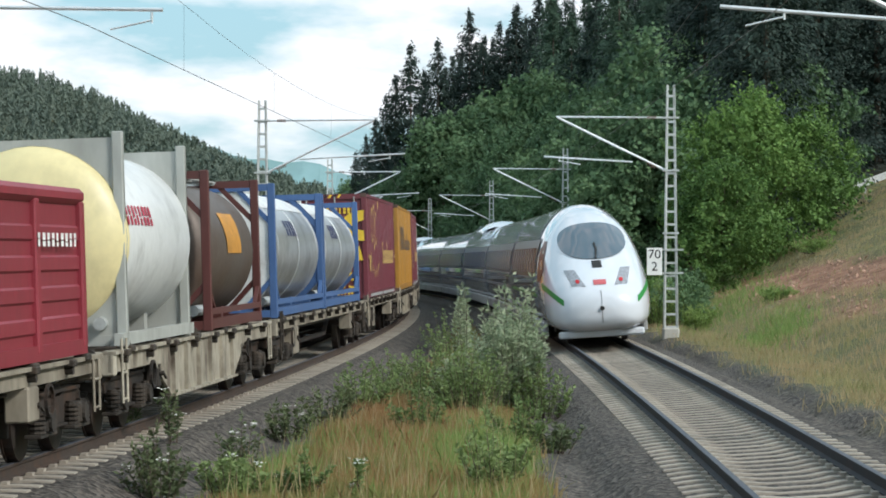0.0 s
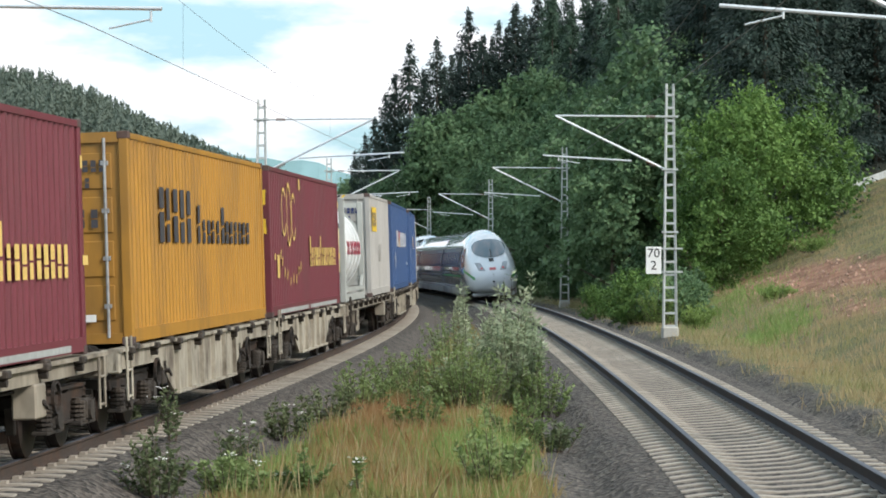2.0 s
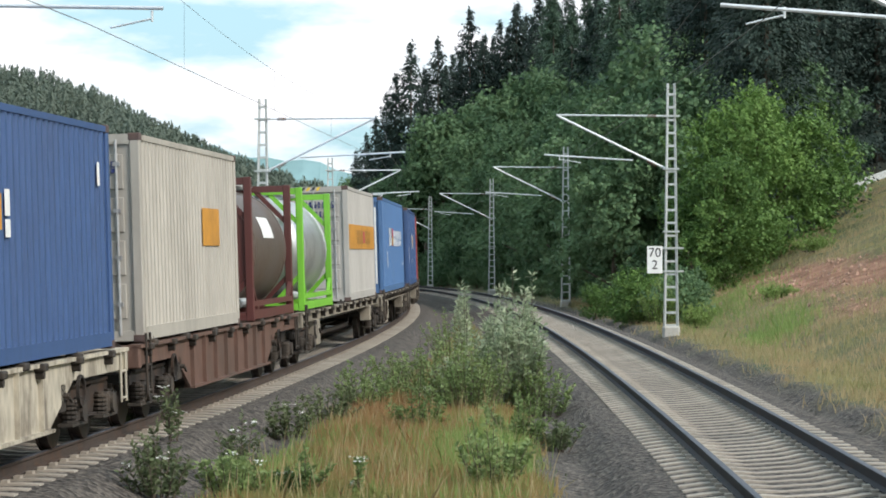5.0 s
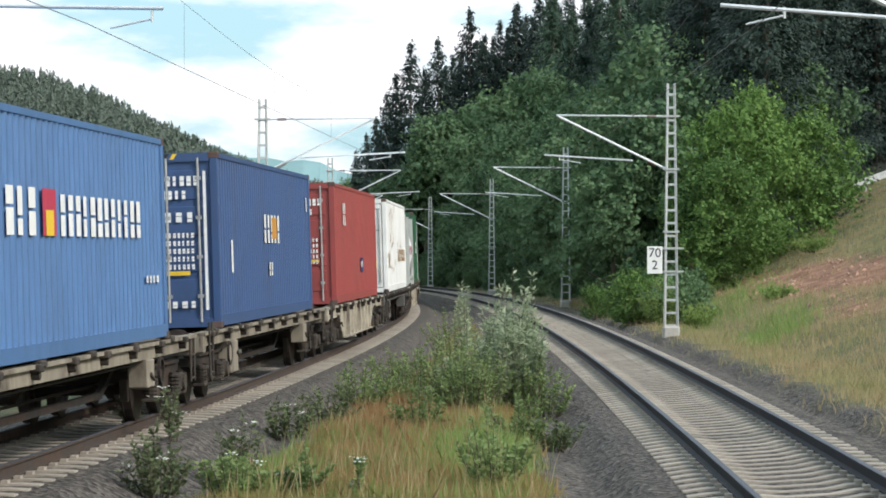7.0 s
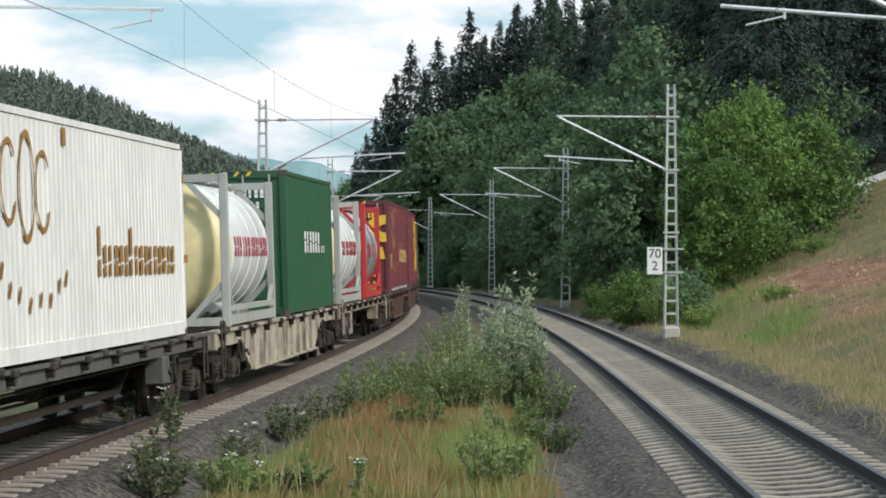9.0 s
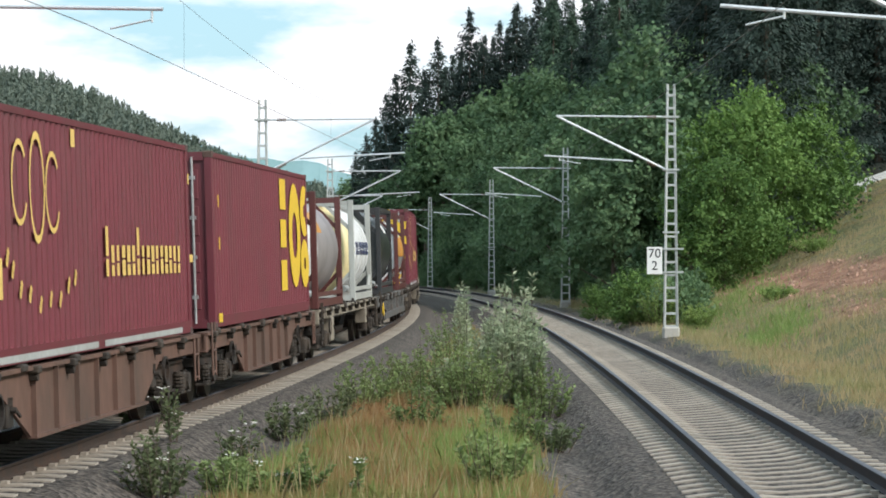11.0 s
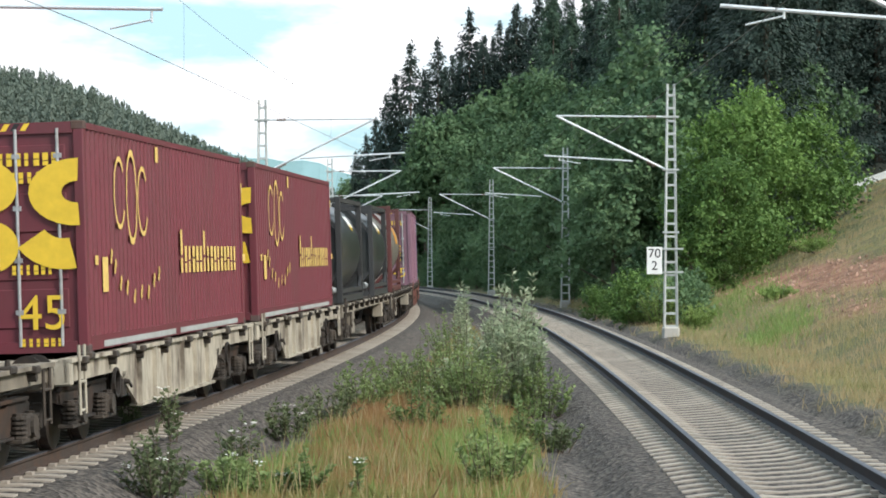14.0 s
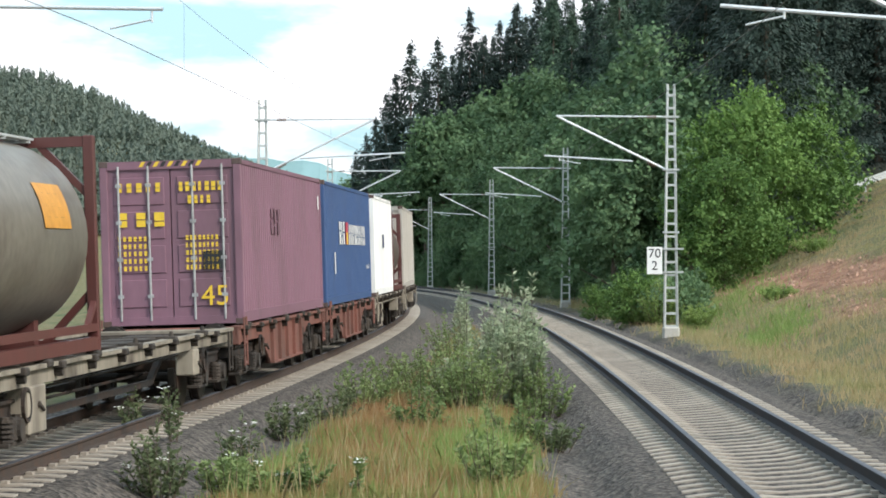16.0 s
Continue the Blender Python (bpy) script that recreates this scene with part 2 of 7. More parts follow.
def ground_z(x, y):
    x, y = np.asarray(x, float), np.asarray(y, float)
    zt = rail_z(np.clip(y, -50, 420))
    orr, oll = x - right_x(np.clip(y, -100, 420)), x - left_x(np.clip(y, -100, 420))
    z = zt - 0.62 + 0.07 * wave(x, y, 0.8)
    # island between the tracks
    mid = np.minimum(-orr, oll)
    z = z + 0.16 * smooth01(mid, 1.8, 3.2)
    # raised verge beside the right track
    z = z + 0.36 * smooth01(orr, 2.3, 3.2) * (1 - smooth01(orr, 6, 11))
    # bank on the right and the wooded slope above it
    up = np.clip(orr - 5.2, 0, None)
    rise = np.where(up < 16, up * 0.44, 7.04 + (up - 16) * 0.10)
    wooded = smooth01(y, 120, 200)
    rise = rise + wooded * np.clip(orr - 24, 0, 160) * 0.42
    z = z + rise * (1 + 0.03 * wave(x, y, 0.3)) + np.where(up > 0, 0.15 * wave(x, y, 0.5) * smooth01(up, 0, 3), 0)
    # valley and wooded hill on the left
    lo = np.clip(-oll - 5, 0, None)
    z = z - np.minimum(lo * 0.3, 5)
    hill = smooth01(y, 1200, 2000) * np.clip(-x + 12, 0, 1200) * 0.385 * (1 + 0.05 * np.sin(x * 0.03 + y * 0.011) + 0.03 * np.sin(x * 0.083 - y * 0.02))
    z = z + np.where(oll < -5, hill, 0)
    # ballast beds
    for o, way in ((orr, WAY_R), (oll, WAY_L)):
        a = np.abs(o)
        bed = zt + way.mid + o * way.cant / 1.5 - 0.206 - 0.022 * (1 - smooth01(a, 0.3, 0.62)) - 0.03 * smooth01(a, 1.15, 1.5) - np.clip(a - 1.65, 0, None) * 0.55
        bed = bed + 0.006 * wave(x, y, 6)
        z = np.where(a < 2.9, np.maximum(z, bed), z)
    return z


def ground_material():
    m = bpy.data.materials.new("trackside_ground")
    m.use_nodes = True
    nt = m.node_tree
    b = nt.nodes["Principled BSDF"]
    b.inputs["Roughness"].default_value = 0.95
    tc = nt.nodes.new("ShaderNodeTexCoord")
    at = nt.nodes.new("ShaderNodeAttribute")
    at.attribute_name = "cover"
    stone = nt.nodes.new("ShaderNodeTexVoronoi")
    stone.inputs["Scale"].default_value = 13
    cr = nt.nodes.new("ShaderNodeValToRGB")
    cr.color_ramp.elements[0].color = (0.014, 0.012, 0.010, 1)
    cr.color_ramp.elements[1].color = (0.150, 0.128, 0.108, 1)
    sep = nt.nodes.new("ShaderNodeSeparateColor")
    nt.links.new(tc.outputs["Object"], stone.inputs["Vector"])
    nt.links.new(stone.outputs["Color"], sep.inputs[0])
    nt.links.new(sep.outputs[0], cr.inputs[0])
    n = nt.nodes.new("ShaderNodeTexNoise")
    n.inputs["Scale"].default_value = 0.35
    n.inputs["Detail"].default_value = 9
    n.inputs["Roughness"].default_value = 0.7
    nt.links.new(tc.outputs["Object"], n.inputs["Vector"])
    gr = nt.nodes.new("ShaderNodeValToRGB")
    gr.color_ramp.elements[0].position, gr.color_ramp.elements[1].position = 0.36, 0.64
    gr.color_ramp.elements[0].color = (0.075, 0.11, 0.035, 1)
    gr.color_ramp.elements[1].color = (0.22, 0.165, 0.08, 1)
    nt.links.new(n.outputs["Fac"], gr.inputs[0])
    sp = nt.nodes.new("ShaderNodeSeparateColor")
    nt.links.new(at.outputs["Color"], sp.inputs[0])
    mx = nt.nodes.new("ShaderNodeMixRGB")
    nt.links.new(sp.outputs[0], mx.inputs["Fac"])
    nt.links.new(cr.outputs[0], mx.inputs["Color1"])
    nt.links.new(gr.outputs[0], mx.inputs["Color2"])
    # bare reddish earth where the bank has slipped
    n2 = nt.nodes.new("ShaderNodeTexNoise")
    n2.inputs["Scale"].default_value = 1.4
    n2.inputs["Detail"].default_value = 8
    nt.links.new(tc.outputs["Object"], n2.inputs["Vector"])
    er = nt.nodes.new("ShaderNodeValToRGB")
    er.color_ramp.elements[0].position, er.color_ramp.elements[1].position = 0.35, 0.65
    er.color_ramp.elements[0].color = (0.19, 0.082, 0.045, 1)
    er.color_ramp.elements[1].color = (0.38, 0.20, 0.12, 1)
    nt.links.new(n2.outputs["Fac"], er.inputs[0])
    m2 = nt.nodes.new("ShaderNodeMixRGB")
    nt.links.new(sp.outputs[1], m2.inputs["Fac"])
    nt.links.new(mx.outputs[0], m2.inputs["Color1"])
    nt.links.new(er.outputs[0], m2.inputs["Color2"])
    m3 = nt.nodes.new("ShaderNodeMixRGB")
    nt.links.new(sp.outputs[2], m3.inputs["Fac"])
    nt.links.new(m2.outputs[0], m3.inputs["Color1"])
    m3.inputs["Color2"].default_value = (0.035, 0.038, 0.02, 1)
    nt.links.new(m3.outputs[0], b.inputs["Base Color"])
    bp = nt.nodes.new("ShaderNodeBump")
    bp.inputs["Strength"].default_value = 1.0
    bp.inputs["Distance"].default_value = 0.05
    nt.links.new(stone.outputs["Distance"], bp.inputs["Height"])
    nt.links.new(bp.outputs[0], b.inputs["Normal"])
    return m


def grass_share(x, y):
    """1 where plants cover the ground, 0 on ballast."""
    orr, oll = x - right_x(np.clip(y, -100, 420)), x - left_x(np.clip(y, -100, 420))
    j = 0.35 * wave(x, y, 1.1)
    right = smooth01(orr + j, 2.7, 3.9)
    mid = smooth01(np.minimum(-orr - 2.6, (oll - 2.9)) + j, 0, 0.6) * (orr < 0)
    left = smooth01(-oll + j, 3.0, 4.0)
    return np.clip(np.where(orr > 0, right, np.where(oll > 0, mid, left)), 0, 1)


def earth_share(x, y):
    e = 1.7 * np.exp(-((x - 13.6 + (y - 99) * 0.08) / 2.0) ** 2 - ((y - 99) / 16.0) ** 2)
    e2 = 0.7 * np.exp(-((x - 12.2) / 1.0) ** 2 - ((y - 76) / 7.0) ** 2)
    return np.clip((e + e2 + 0.35 * wave(x, y, 1.6) * e) * 1.5 - 0.25, 0, 1)


def build_ground():
    xs = np.unique(np.concatenate([-np.geomspace(30, 3500, 40), np.arange(-30, -9, 1.0), np.arange(-9, 9, 0.18), np.arange(9, 34, 0.5), np.geomspace(34, 3500, 40)]))
    ys = np.unique(np.concatenate([-np.geomspace(6, 1500, 16), np.arange(-6, 22, 2.0), np.arange(22, 110, 0.7), np.arange(110, 330, 2.0), np.geomspace(330, 4500, 60)]))
    gx, gy = np.meshgrid(xs, ys)
    gz = ground_z(gx, gy)
    nx, ny = len(xs), len(ys)
    idx = np.arange(nx * ny).reshape(ny, nx)
    f = np.stack([idx[:-1, :-1], idx[:-1, 1:], idx[1:, 1:], idx[1:, :-1]], -1).reshape(-1, 4)
    me = bpy.data.meshes.new("ground")
    me.from_pydata(np.stack([gx, gy, gz], -1).reshape(-1, 3).tolist(), [], f.tolist())
    col = me.color_attributes.new("cover", "FLOAT_COLOR", "POINT")
    c = np.zeros((nx * ny, 4), np.float32)
    c[:, 0], c[:, 1], c[:, 3] = grass_share(gx, gy).ravel(), earth_share(gx, gy).ravel(), 1
    # darker forest floor under the trees
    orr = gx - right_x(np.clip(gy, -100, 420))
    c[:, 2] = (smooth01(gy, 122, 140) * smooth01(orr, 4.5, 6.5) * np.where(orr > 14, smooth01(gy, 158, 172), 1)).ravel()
    col.data.foreach_set("color", c.ravel())
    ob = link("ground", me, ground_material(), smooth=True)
    tagged(ob, "ballast, dry grass and bare reddish earth beside the railway", "ground", kind="structure")


build_ground()


# ---- tracks ----
def rail_mesh(way, side, s0, s1):
    prof = [(-0.075, -0.172), (0.075, -0.172), (0.075, -0.158), (0.012, -0.135), (0.010, -0.05), (0.036, -0.035), (0.036, -0.006), (0.028, 0.0), (-0.028, 0.0), (-0.036, -0.006),
            (-0.036, -0.035), (-0.010, -0.05), (-0.012, -0.135), (-0.075, -0.158)]
    bm = bmesh.new()
    rings = []
    for s in np.arange(s0, s1, 2.5):
        m = way.frame_of(float(s), 0.5)
        rings.append([bm.verts.new(m @ Vector((side * 0.754 + x, 0, z))) for x, z in prof])
    n = len(prof)
    for p, q in zip(rings, rings[1:]):
        for i in range(n):
            f = bm.faces.new((p[i], p[(i + 1) % n], q[(i + 1) % n], q[i]))
            f.material_index = 1 if i in (6, 7, 8) else 0
    bmesh.ops.recalc_face_normals(bm, faces=bm.faces)
    return bm


def sleeper_mesh():
    bm = bmesh.new()
    xs = [-1.3, -1.05, -0.5, -0.25, 0.25, 0.5, 1.05, 1.3]
    tops = [-0.20, -0.182, -0.182, -0.215, -0.215, -0.182, -0.182, -0.20]
    wid = [0.12, 0.13, 0.13, 0.10, 0.10, 0.13, 0.13, 0.12]
    rings = [[bm.verts.new((x, -w, -0.36)), bm.verts.new((x, -w + 0.02, t)), bm.verts.new((x, w - 0.02, t)), bm.verts.new((x, w, -0.36))] for x, t, w in zip(xs, tops, wid)]
    for p, q in zip(rings, rings[1:]):
        for i in range(3):
            bm.faces.new((p[i], p[i + 1], q[i + 1], q[i]))
    bm.faces.new(rings[0]), bm.faces.new(rings[-1])
    for sx in (-0.754, 0.754):
        for d in (-0.13, 0.13):
            box(bm, sx + d - 0.04, sx + d + 0.04, -0.07, 0.07, -0.182, -0.145)
    bmesh.ops.recalc_face_normals(bm, faces=bm.faces)
    me = bpy.data.meshes.new("sleeper")
    bm.to_mesh(me)
    bm.free()
    return me


def build_track(way, name, label, rusty):
    root = tagged(new(name), label, "railway track", kind="structure")
    for side in (-1, 1):
        part("rail", rail_mesh(way, side, -60, 420), [M_RAILRUST if rusty else M_STEEL, M_RAILTOP], root)
    me = sleeper_mesh()
    me.materials.append(M_SLEEPER)
    rest = bmesh.new()
    for k, s in enumerate(np.arange(-40, 380, 0.6)):
        m = way.frame_of(float(s), 0.3)
        if 20 < s < 195:
            link("sleeper", me, None, root, m=m)
        else:
            for v in bmesh.ops.create_cube(rest, size=1, matrix=m @ Matrix.Translation((0, 0, -0.27)) @ Matrix.Diagonal((2.6, 0.26, 0.17, 1)))["verts"]:
                pass
    tagged(part("sleepers_beyond", rest, M_SLEEPER, root), kind="stuff")


build_track(WAY_R, "track_right", "curved railway track with dark steel rails on pale concrete sleepers", False)
build_track(WAY_L, "track_left", "curved railway track with brown rails on pale concrete sleepers", True)


# ---- overhead line ----
def build_mast(way, s, side, height=8.0, sign=False, near=False):
    """A lattice mast beside the track with a cantilever over it. side: +1 right of the track, -1 left."""
    m = way.frame_of(s, 1)
    f = m.to_3x3() @ Vector((0, 1, 0))
    r = f.cross(Vector((0, 0, 1))).normalized()
    c = way.at(s)
    foot = c + r * 3.3 * side
    gz = float(ground_z(foot.x, foot.y))
    mm = Matrix((r, f, Vector((0, 0, 1)))).transposed().to_4x4()
    mm.translation = (foot.x, foot.y, c.z)
    base = gz - c.z
    root = tagged(new("catenary_mast"), "grey galvanised lattice mast with cantilever arm on a concrete foot", "catenary mast", "catenary masts")
    root.matrix_basis = mm
    bm = bmesh.new()
    box(bm, -0.27, 0.27, -0.27, 0.27, base - 0.4, base + 0.32, 0.05)
    part("foundation", bm, M_CONC, root, "weathered concrete foundation block")
    z0, top = base + 0.3, height - 0.05
    wid = lambda z: 0.21 - 0.10 * (z - z0) / (top - z0)
    for sx in (-1, 1):
        for sy in (-1, 1):
            part("leg", beam(bmesh.new(), (sx * wid(z0), sy * 0.12, z0), (sx * wid(top), sy * 0.08, top), 0.055), M_GALV, root)
    z = z0
    while z < top:
        bm = bmesh.new()
        w = wid(z)
        for sy in (-1, 1):
            box(bm, -w, w, sy * 0.11 - 0.01, sy * 0.11 + 0.01, z, z + 0.07)
        for sx in (-1, 1):
            box(bm, sx * w - 0.01, sx * w + 0.01, -0.11, 0.11, z, z + 0.05)
        part("batten", bm, M_GALV, root)
        z += 0.42
    i = -side
    up, low, reg = 6.88, 5.15, 5.55 if side > 0 else 5.72
    far = 4.15 if side > 0 else 4.75
    reach = 3.75
    bm = bmesh.new()
    rod(bm, (i * 0.1, 0, up), (i * reach, 0, up + 0.03), 0.03)
    part("top_tube", bm, M_TUBE, root)
    bm = bmesh.new()
    rod(bm, (i * 0.15, 0, low), (i * (reach - 0.05), 0, up), 0.038)
    part("strut_tube", bm, M_TUBE, root)
    bm = bmesh.new()
    if near:
        far, reg = (3.64, 5.70) if side > 0 else (4.96, 5.68)
    rod(bm, (i * 1.25, 0, reg + (0.14 if near and side < 0 else -0.12)), (i * far, 0, reg + 0.06), 0.028)
    part("registration_tube", bm, M_TUBE, root)
    bm = bmesh.new()
    drop, toe = (far - 0.86, far - 0.34) if near and side > 0 else ((far - 0.15, far - 0.72) if near else (far - 0.5, far - 1.2))
    rod(bm, (i * drop, 0, reg + 0.03), (i * drop, 0, reg - 0.12), 0.018)
    rod(bm, (i * drop, 0, reg - 0.08), (i * toe, 0, reg - 0.20), 0.014)
    part("steady_arm", bm, M_TUBE, root)
    for z in (up, low):
        bm = bmesh.new()
        d = 0.28
        for k in range(5):
            rod(bm, (i * (0.22 + d + k * 0.06), 0, z + (0 if z == up else 0.12 + k * 0.03)), (i * (0.25 + d + k * 0.06), 0, z + (0 if z == up else 0.13 + k * 0.03)), 0.055, 10)
        part("insulator", bm, M_INSUL, root)
    for z in (up, low, 3.1):
        part("clamp", box(bmesh.new(), -0.26, 0.26, -0.16, 0.16, z - 0.03, z + 0.03), M_GALV, root)
    if sign:
        bm = bmesh.new()
        box(bm, -0.80, -0.30, -0.2, -0.175, 1.73, 2.62, 0.005)
        sg = part("kilometre_board", bm, M_SIGN, root, "white board with black figures")
        for words, zz in (("70", 2.40), ("2", 2.00)):
            part_me = text_mesh(words, 0.42, 0.003)
            link("figures", part_me, M_BLACK, sg, m=pose(-0.55, -0.206, zz, 90, 0, 0))
        for zz in (1.80, 2.56):
            part("board_bracket", box(bmesh.new(), -0.4, 0.40, -0.172, -0.13, zz - 0.03, zz + 0.03), M_GALV, root)
    return c


R_MASTS, L_MASTS = (35.0, 85.0, 134.0, 186.0, 236.0), (35.2, 86.5, 138.0, 189.0, 240.0)
for k, s in enumerate(R_MASTS):
    build_mast(WAY_R, s, 1, sign=k == 1, near=k == 0)
for k, s in enumerate(L_MASTS):
    build_mast(WAY_L, s, -1, 7.6, near=k == 0)


def wire(pts, r):
    """One wire through the points, square in section."""
    bm = bmesh.new()
    rings = [[bm.verts.new(p + Vector(d)) for d in ((r, 0, 0), (0, 0, r), (-r, 0, 0), (0, 0, -r))] for p in pts]
    for p, q in zip(rings, rings[1:]):
        for i in range(4):
            bm.faces.new((p[i], p[(i + 1) % 4], q[(i + 1) % 4], q[i]))
    bm.faces.new(rings[0]), bm.faces.new(rings[-1])
    bmesh.ops.recalc_face_normals(bm, faces=bm.faces)
    return bm


def build_wires(way, stops, pull):
    """The wires run straight from mast to mast, held to the outside of the curve by pull."""
    root = tagged(new("overhead_line"), "thin dark contact wire hung from a sagging catenary wire", "overhead line")
    cw, mw = [], []
    held = []
    for s in (-14.0,) + tuple(stops):
        m = way.frame_of(s, 1)
        held.append(m.translation + (m.to_3x3() @ Vector((pull, 0, 0))))
    for a, b in zip(held, held[1:]):
        for k in range(12):
            t = k / 12
            c = a.lerp(b, t)
            c1, c2 = c + Vector((0, 0, 5.52)), c + Vector((0, 0, 6.95 - 0.6 * 4 * t * (1 - t)))
            cw.append(c1), mw.append(c2)
            if k % 3 == 2:
                part("dropper", wire([c1, c2], 0.0022), M_WIRE, root)
    part("contact_wire", wire(cw, 0.0065), M_WIRE, root)
    part("catenary_wire", wire(mw, 0.0045), M_WIRE, root)


build_wires(WAY_R, R_MASTS, 0.2)
build_wires(WAY_L, L_MASTS, 0.63)


# ---- freight train ----
def band(bm, cx, cz, r0, r1, a0, a1, place, sy=1.0, n=14):
    """A curved stripe: place(u, v) puts it on a face."""
    ring = []
    for k in range(n + 1):
        a = radians(a0 + (a1 - a0) * k / n)
        ring.append((bm.verts.new(place(cx + r0 * math.cos(a), cz + r0 * math.sin(a) * sy)), bm.verts.new(place(cx + r1 * math.cos(a), cz + r1 * math.sin(a) * sy))))
    for p, q in zip(ring, ring[1:]):
        bm.faces.new((p[0], p[1], q[1], q[0]))


def word_bars(bm, place, u0, u1, v0, v1, n, seed, tall=()):
    """A row of plain solid bars, one for each sign of a word, of the word's size."""
    rng = random.Random(seed)
    w = (u1 - u0) / n
    for k in range(n):
        a = u0 + k * w + w * 0.08
        b = a + w * rng.uniform(0.42, 0.66)
        h = (v1 - v0) * (1.0 if (k in tall or not tall) else 0.62)
        cut = v0 + h * rng.uniform(0.35, 0.6)
        for p, q in ((v0, cut - h * 0.035), (cut + h * 0.035, v0 + h)):
            bm.faces.new([bm.verts.new(place(*c)) for c in ((a, p), (b, p), (b, q), (a, q))])


def corrugated(bm, x, y0, y1, z0, z1, depth, pitch, sign):
    """A side wall of trapezoid ribs, standing at x, ribs turned inwards."""
    n = max(4, int(round((y1 - y0) / pitch)))
    p = (y1 - y0) / n
    pts = []
    for k in range(n):
        a = y0 + k * p
        pts += [(a, 0), (a + p * 0.36, 0), (a + p * 0.5, -depth), (a + p * 0.86, -depth)]
    pts.append((y1, 0))
    lo = [bm.verts.new((x + sign * d, y, z0)) for y, d in pts]
    hi = [bm.verts.new((x + sign * d, y, z1)) for y, d in pts]
    for i in range(len(pts) - 1):
        bm.faces.new((lo[i], lo[i + 1], hi[i + 1], hi[i]))


M_CAST = mat("casting_steel", (0.09, 0.06, 0.055), 0.7, 0, 9, 0.3, RUST, 0.6, 3)
ZC = 1.17      # deck height over the rails


def box_container(label, colour, length, marks=(), height=2.9, doors=True, pitch=0.28, smooth_side=False, category="container"):
    """A freight container; its door end looks towards -y, its base stands on z = 0."""
    root = tagged(new("shipping_container"), label, category, "containers on the freight train")
    W, L, H = 1.25, length / 2, height
    for sg in (-1, 1):
        bm = bmesh.new()
        if smooth_side:
            corrugated(bm, sg * (W - 0.012), -L + 0.1, L - 0.1, 0.2, H - 0.1, 0.012, 0.24, sg)
        else:
            corrugated(bm, sg * (W - 0.012), -L + 0.12, L - 0.12, 0.2, H - 0.08, 0.036, pitch, sg)
        part("side_wall", bm, colour, root)
    bm = bmesh.new()
    for sx in (-1, 1):
        box(bm, sx * W - (0.14 if sx > 0 else 0), sx * W + (0.14 if sx < 0 else 0), -L, -L + 0.16, 0, H, 0.015)
        box(bm, sx * W - (0.14 if sx > 0 else 0), sx * W + (0.14 if sx < 0 else 0), L - 0.16, L, 0, H, 0.015)
        box(bm, sx * W - (0.10 if sx > 0 else 0), sx * W + (0.10 if sx < 0 else 0), -L + 0.16, L - 0.16, 0.03, 0.21)
        box(bm, sx * W - (0.06 if sx > 0 else 0), sx * W + (0.06 if sx < 0 else 0), -L + 0.16, L - 0.16, H - 0.09, H - 0.01)
    for e in (-1, 1):
        for sx in (-1, 1):
            for z in (0.0, H - 0.1):
                x0, x1 = sorted((sx * (W + 0.006), sx * (W - 0.16)))
                y0, y1 = sorted((e * (L + 0.006), e * (L - 0.18)))
                part("corner_casting", box(bmesh.new(), x0, x1, y0, y1, z - (0 if z else 0.004), z + 0.11, 0.012), M_CAST, root)
        y0, y1 = sorted((e * L, e * (L - 0.12)))
        box(bm, -W + 0.14, W - 0.14, y0, y1, H - 0.14, H)
        box(bm, -W + 0.14, W - 0.14, y0, y1, 0.02, 0.16)
    part("frame", bm, colour, root)
    bm = bmesh.new()
    box(bm, -W + 0.05, W - 0.05, -L + 0.1, L - 0.1, H - 0.05, H - 0.015)
    part("roof", bm, colour, root)
    bm = bmesh.new()
    box(bm, -W + 0.1, W - 0.1, -L + 0.1, L - 0.1, 0.06, 0.16)
    part("floor", bm, M_UNDER, root)
    bm = bmesh.new()
    box(bm, -W + 0.12, W - 0.12, L - 0.09, L - 0.05, 0.14, H - 0.12)
    part("front_wall", bm, colour, root)
    if doors:
        for sx in (-1, 1):
            bm = bmesh.new()
            x0, x1 = sorted((sx * 0.01, sx * (W - 0.14)))
            box(bm, x0, x1, -L + 0.04, -L + 0.09, 0.16, H - 0.14)
            for k in range(4):
                z = 0.28 + k * (H - 0.5) / 4
                box(bm, x0 + 0.1, x1 - 0.1, -L + 0.02, -L + 0.045, z + 0.05, z + (H - 0.5) / 4 - 0.06, 0.012)
            d = part("door", bm, colour, root)
            for q in (0.30, 0.78):
                bm = bmesh.new()
                rod(bm, (sx * q * 1.1 + sx * 0.06, -L - 0.0, 0.1), (sx * q * 1.1 + sx * 0.06, -L - 0.0, H - 0.08), 0.022, 6)
                for z in (0.5, 1.15, 1.8, H - 0.45):
                    box(bm, sx * q * 1.1 + sx * 0.06 - 0.05, sx * q * 1.1 + sx * 0.06 + 0.05, -L - 0.02, -L + 0.03, z, z + 0.06)
                part("lock_rod", bm, M_GALVROD if "rods" not in label else colour, d)
    # yellow and black warning stripes along the top of the end
    if height > 2.7 and doors:
        for k in range(9):
            bm = bmesh.new()
            x = -0.55 + k * 0.125
            vs = [bm.verts.new(p) for p in ((x, -L - 0.004, H - 0.1), (x + 0.07, -L - 0.004, H - 0.1), (x + 0.13, -L - 0.004, H - 0.01), (x + 0.06, -L - 0.004, H - 0.01))]
            bm.faces.new(vs)
            part("warning_stripe", bm, M_YMARK if k % 2 == 0 else M_BLACK, root)
    for mark in marks:
        mark(root, L, W, H)
    return root


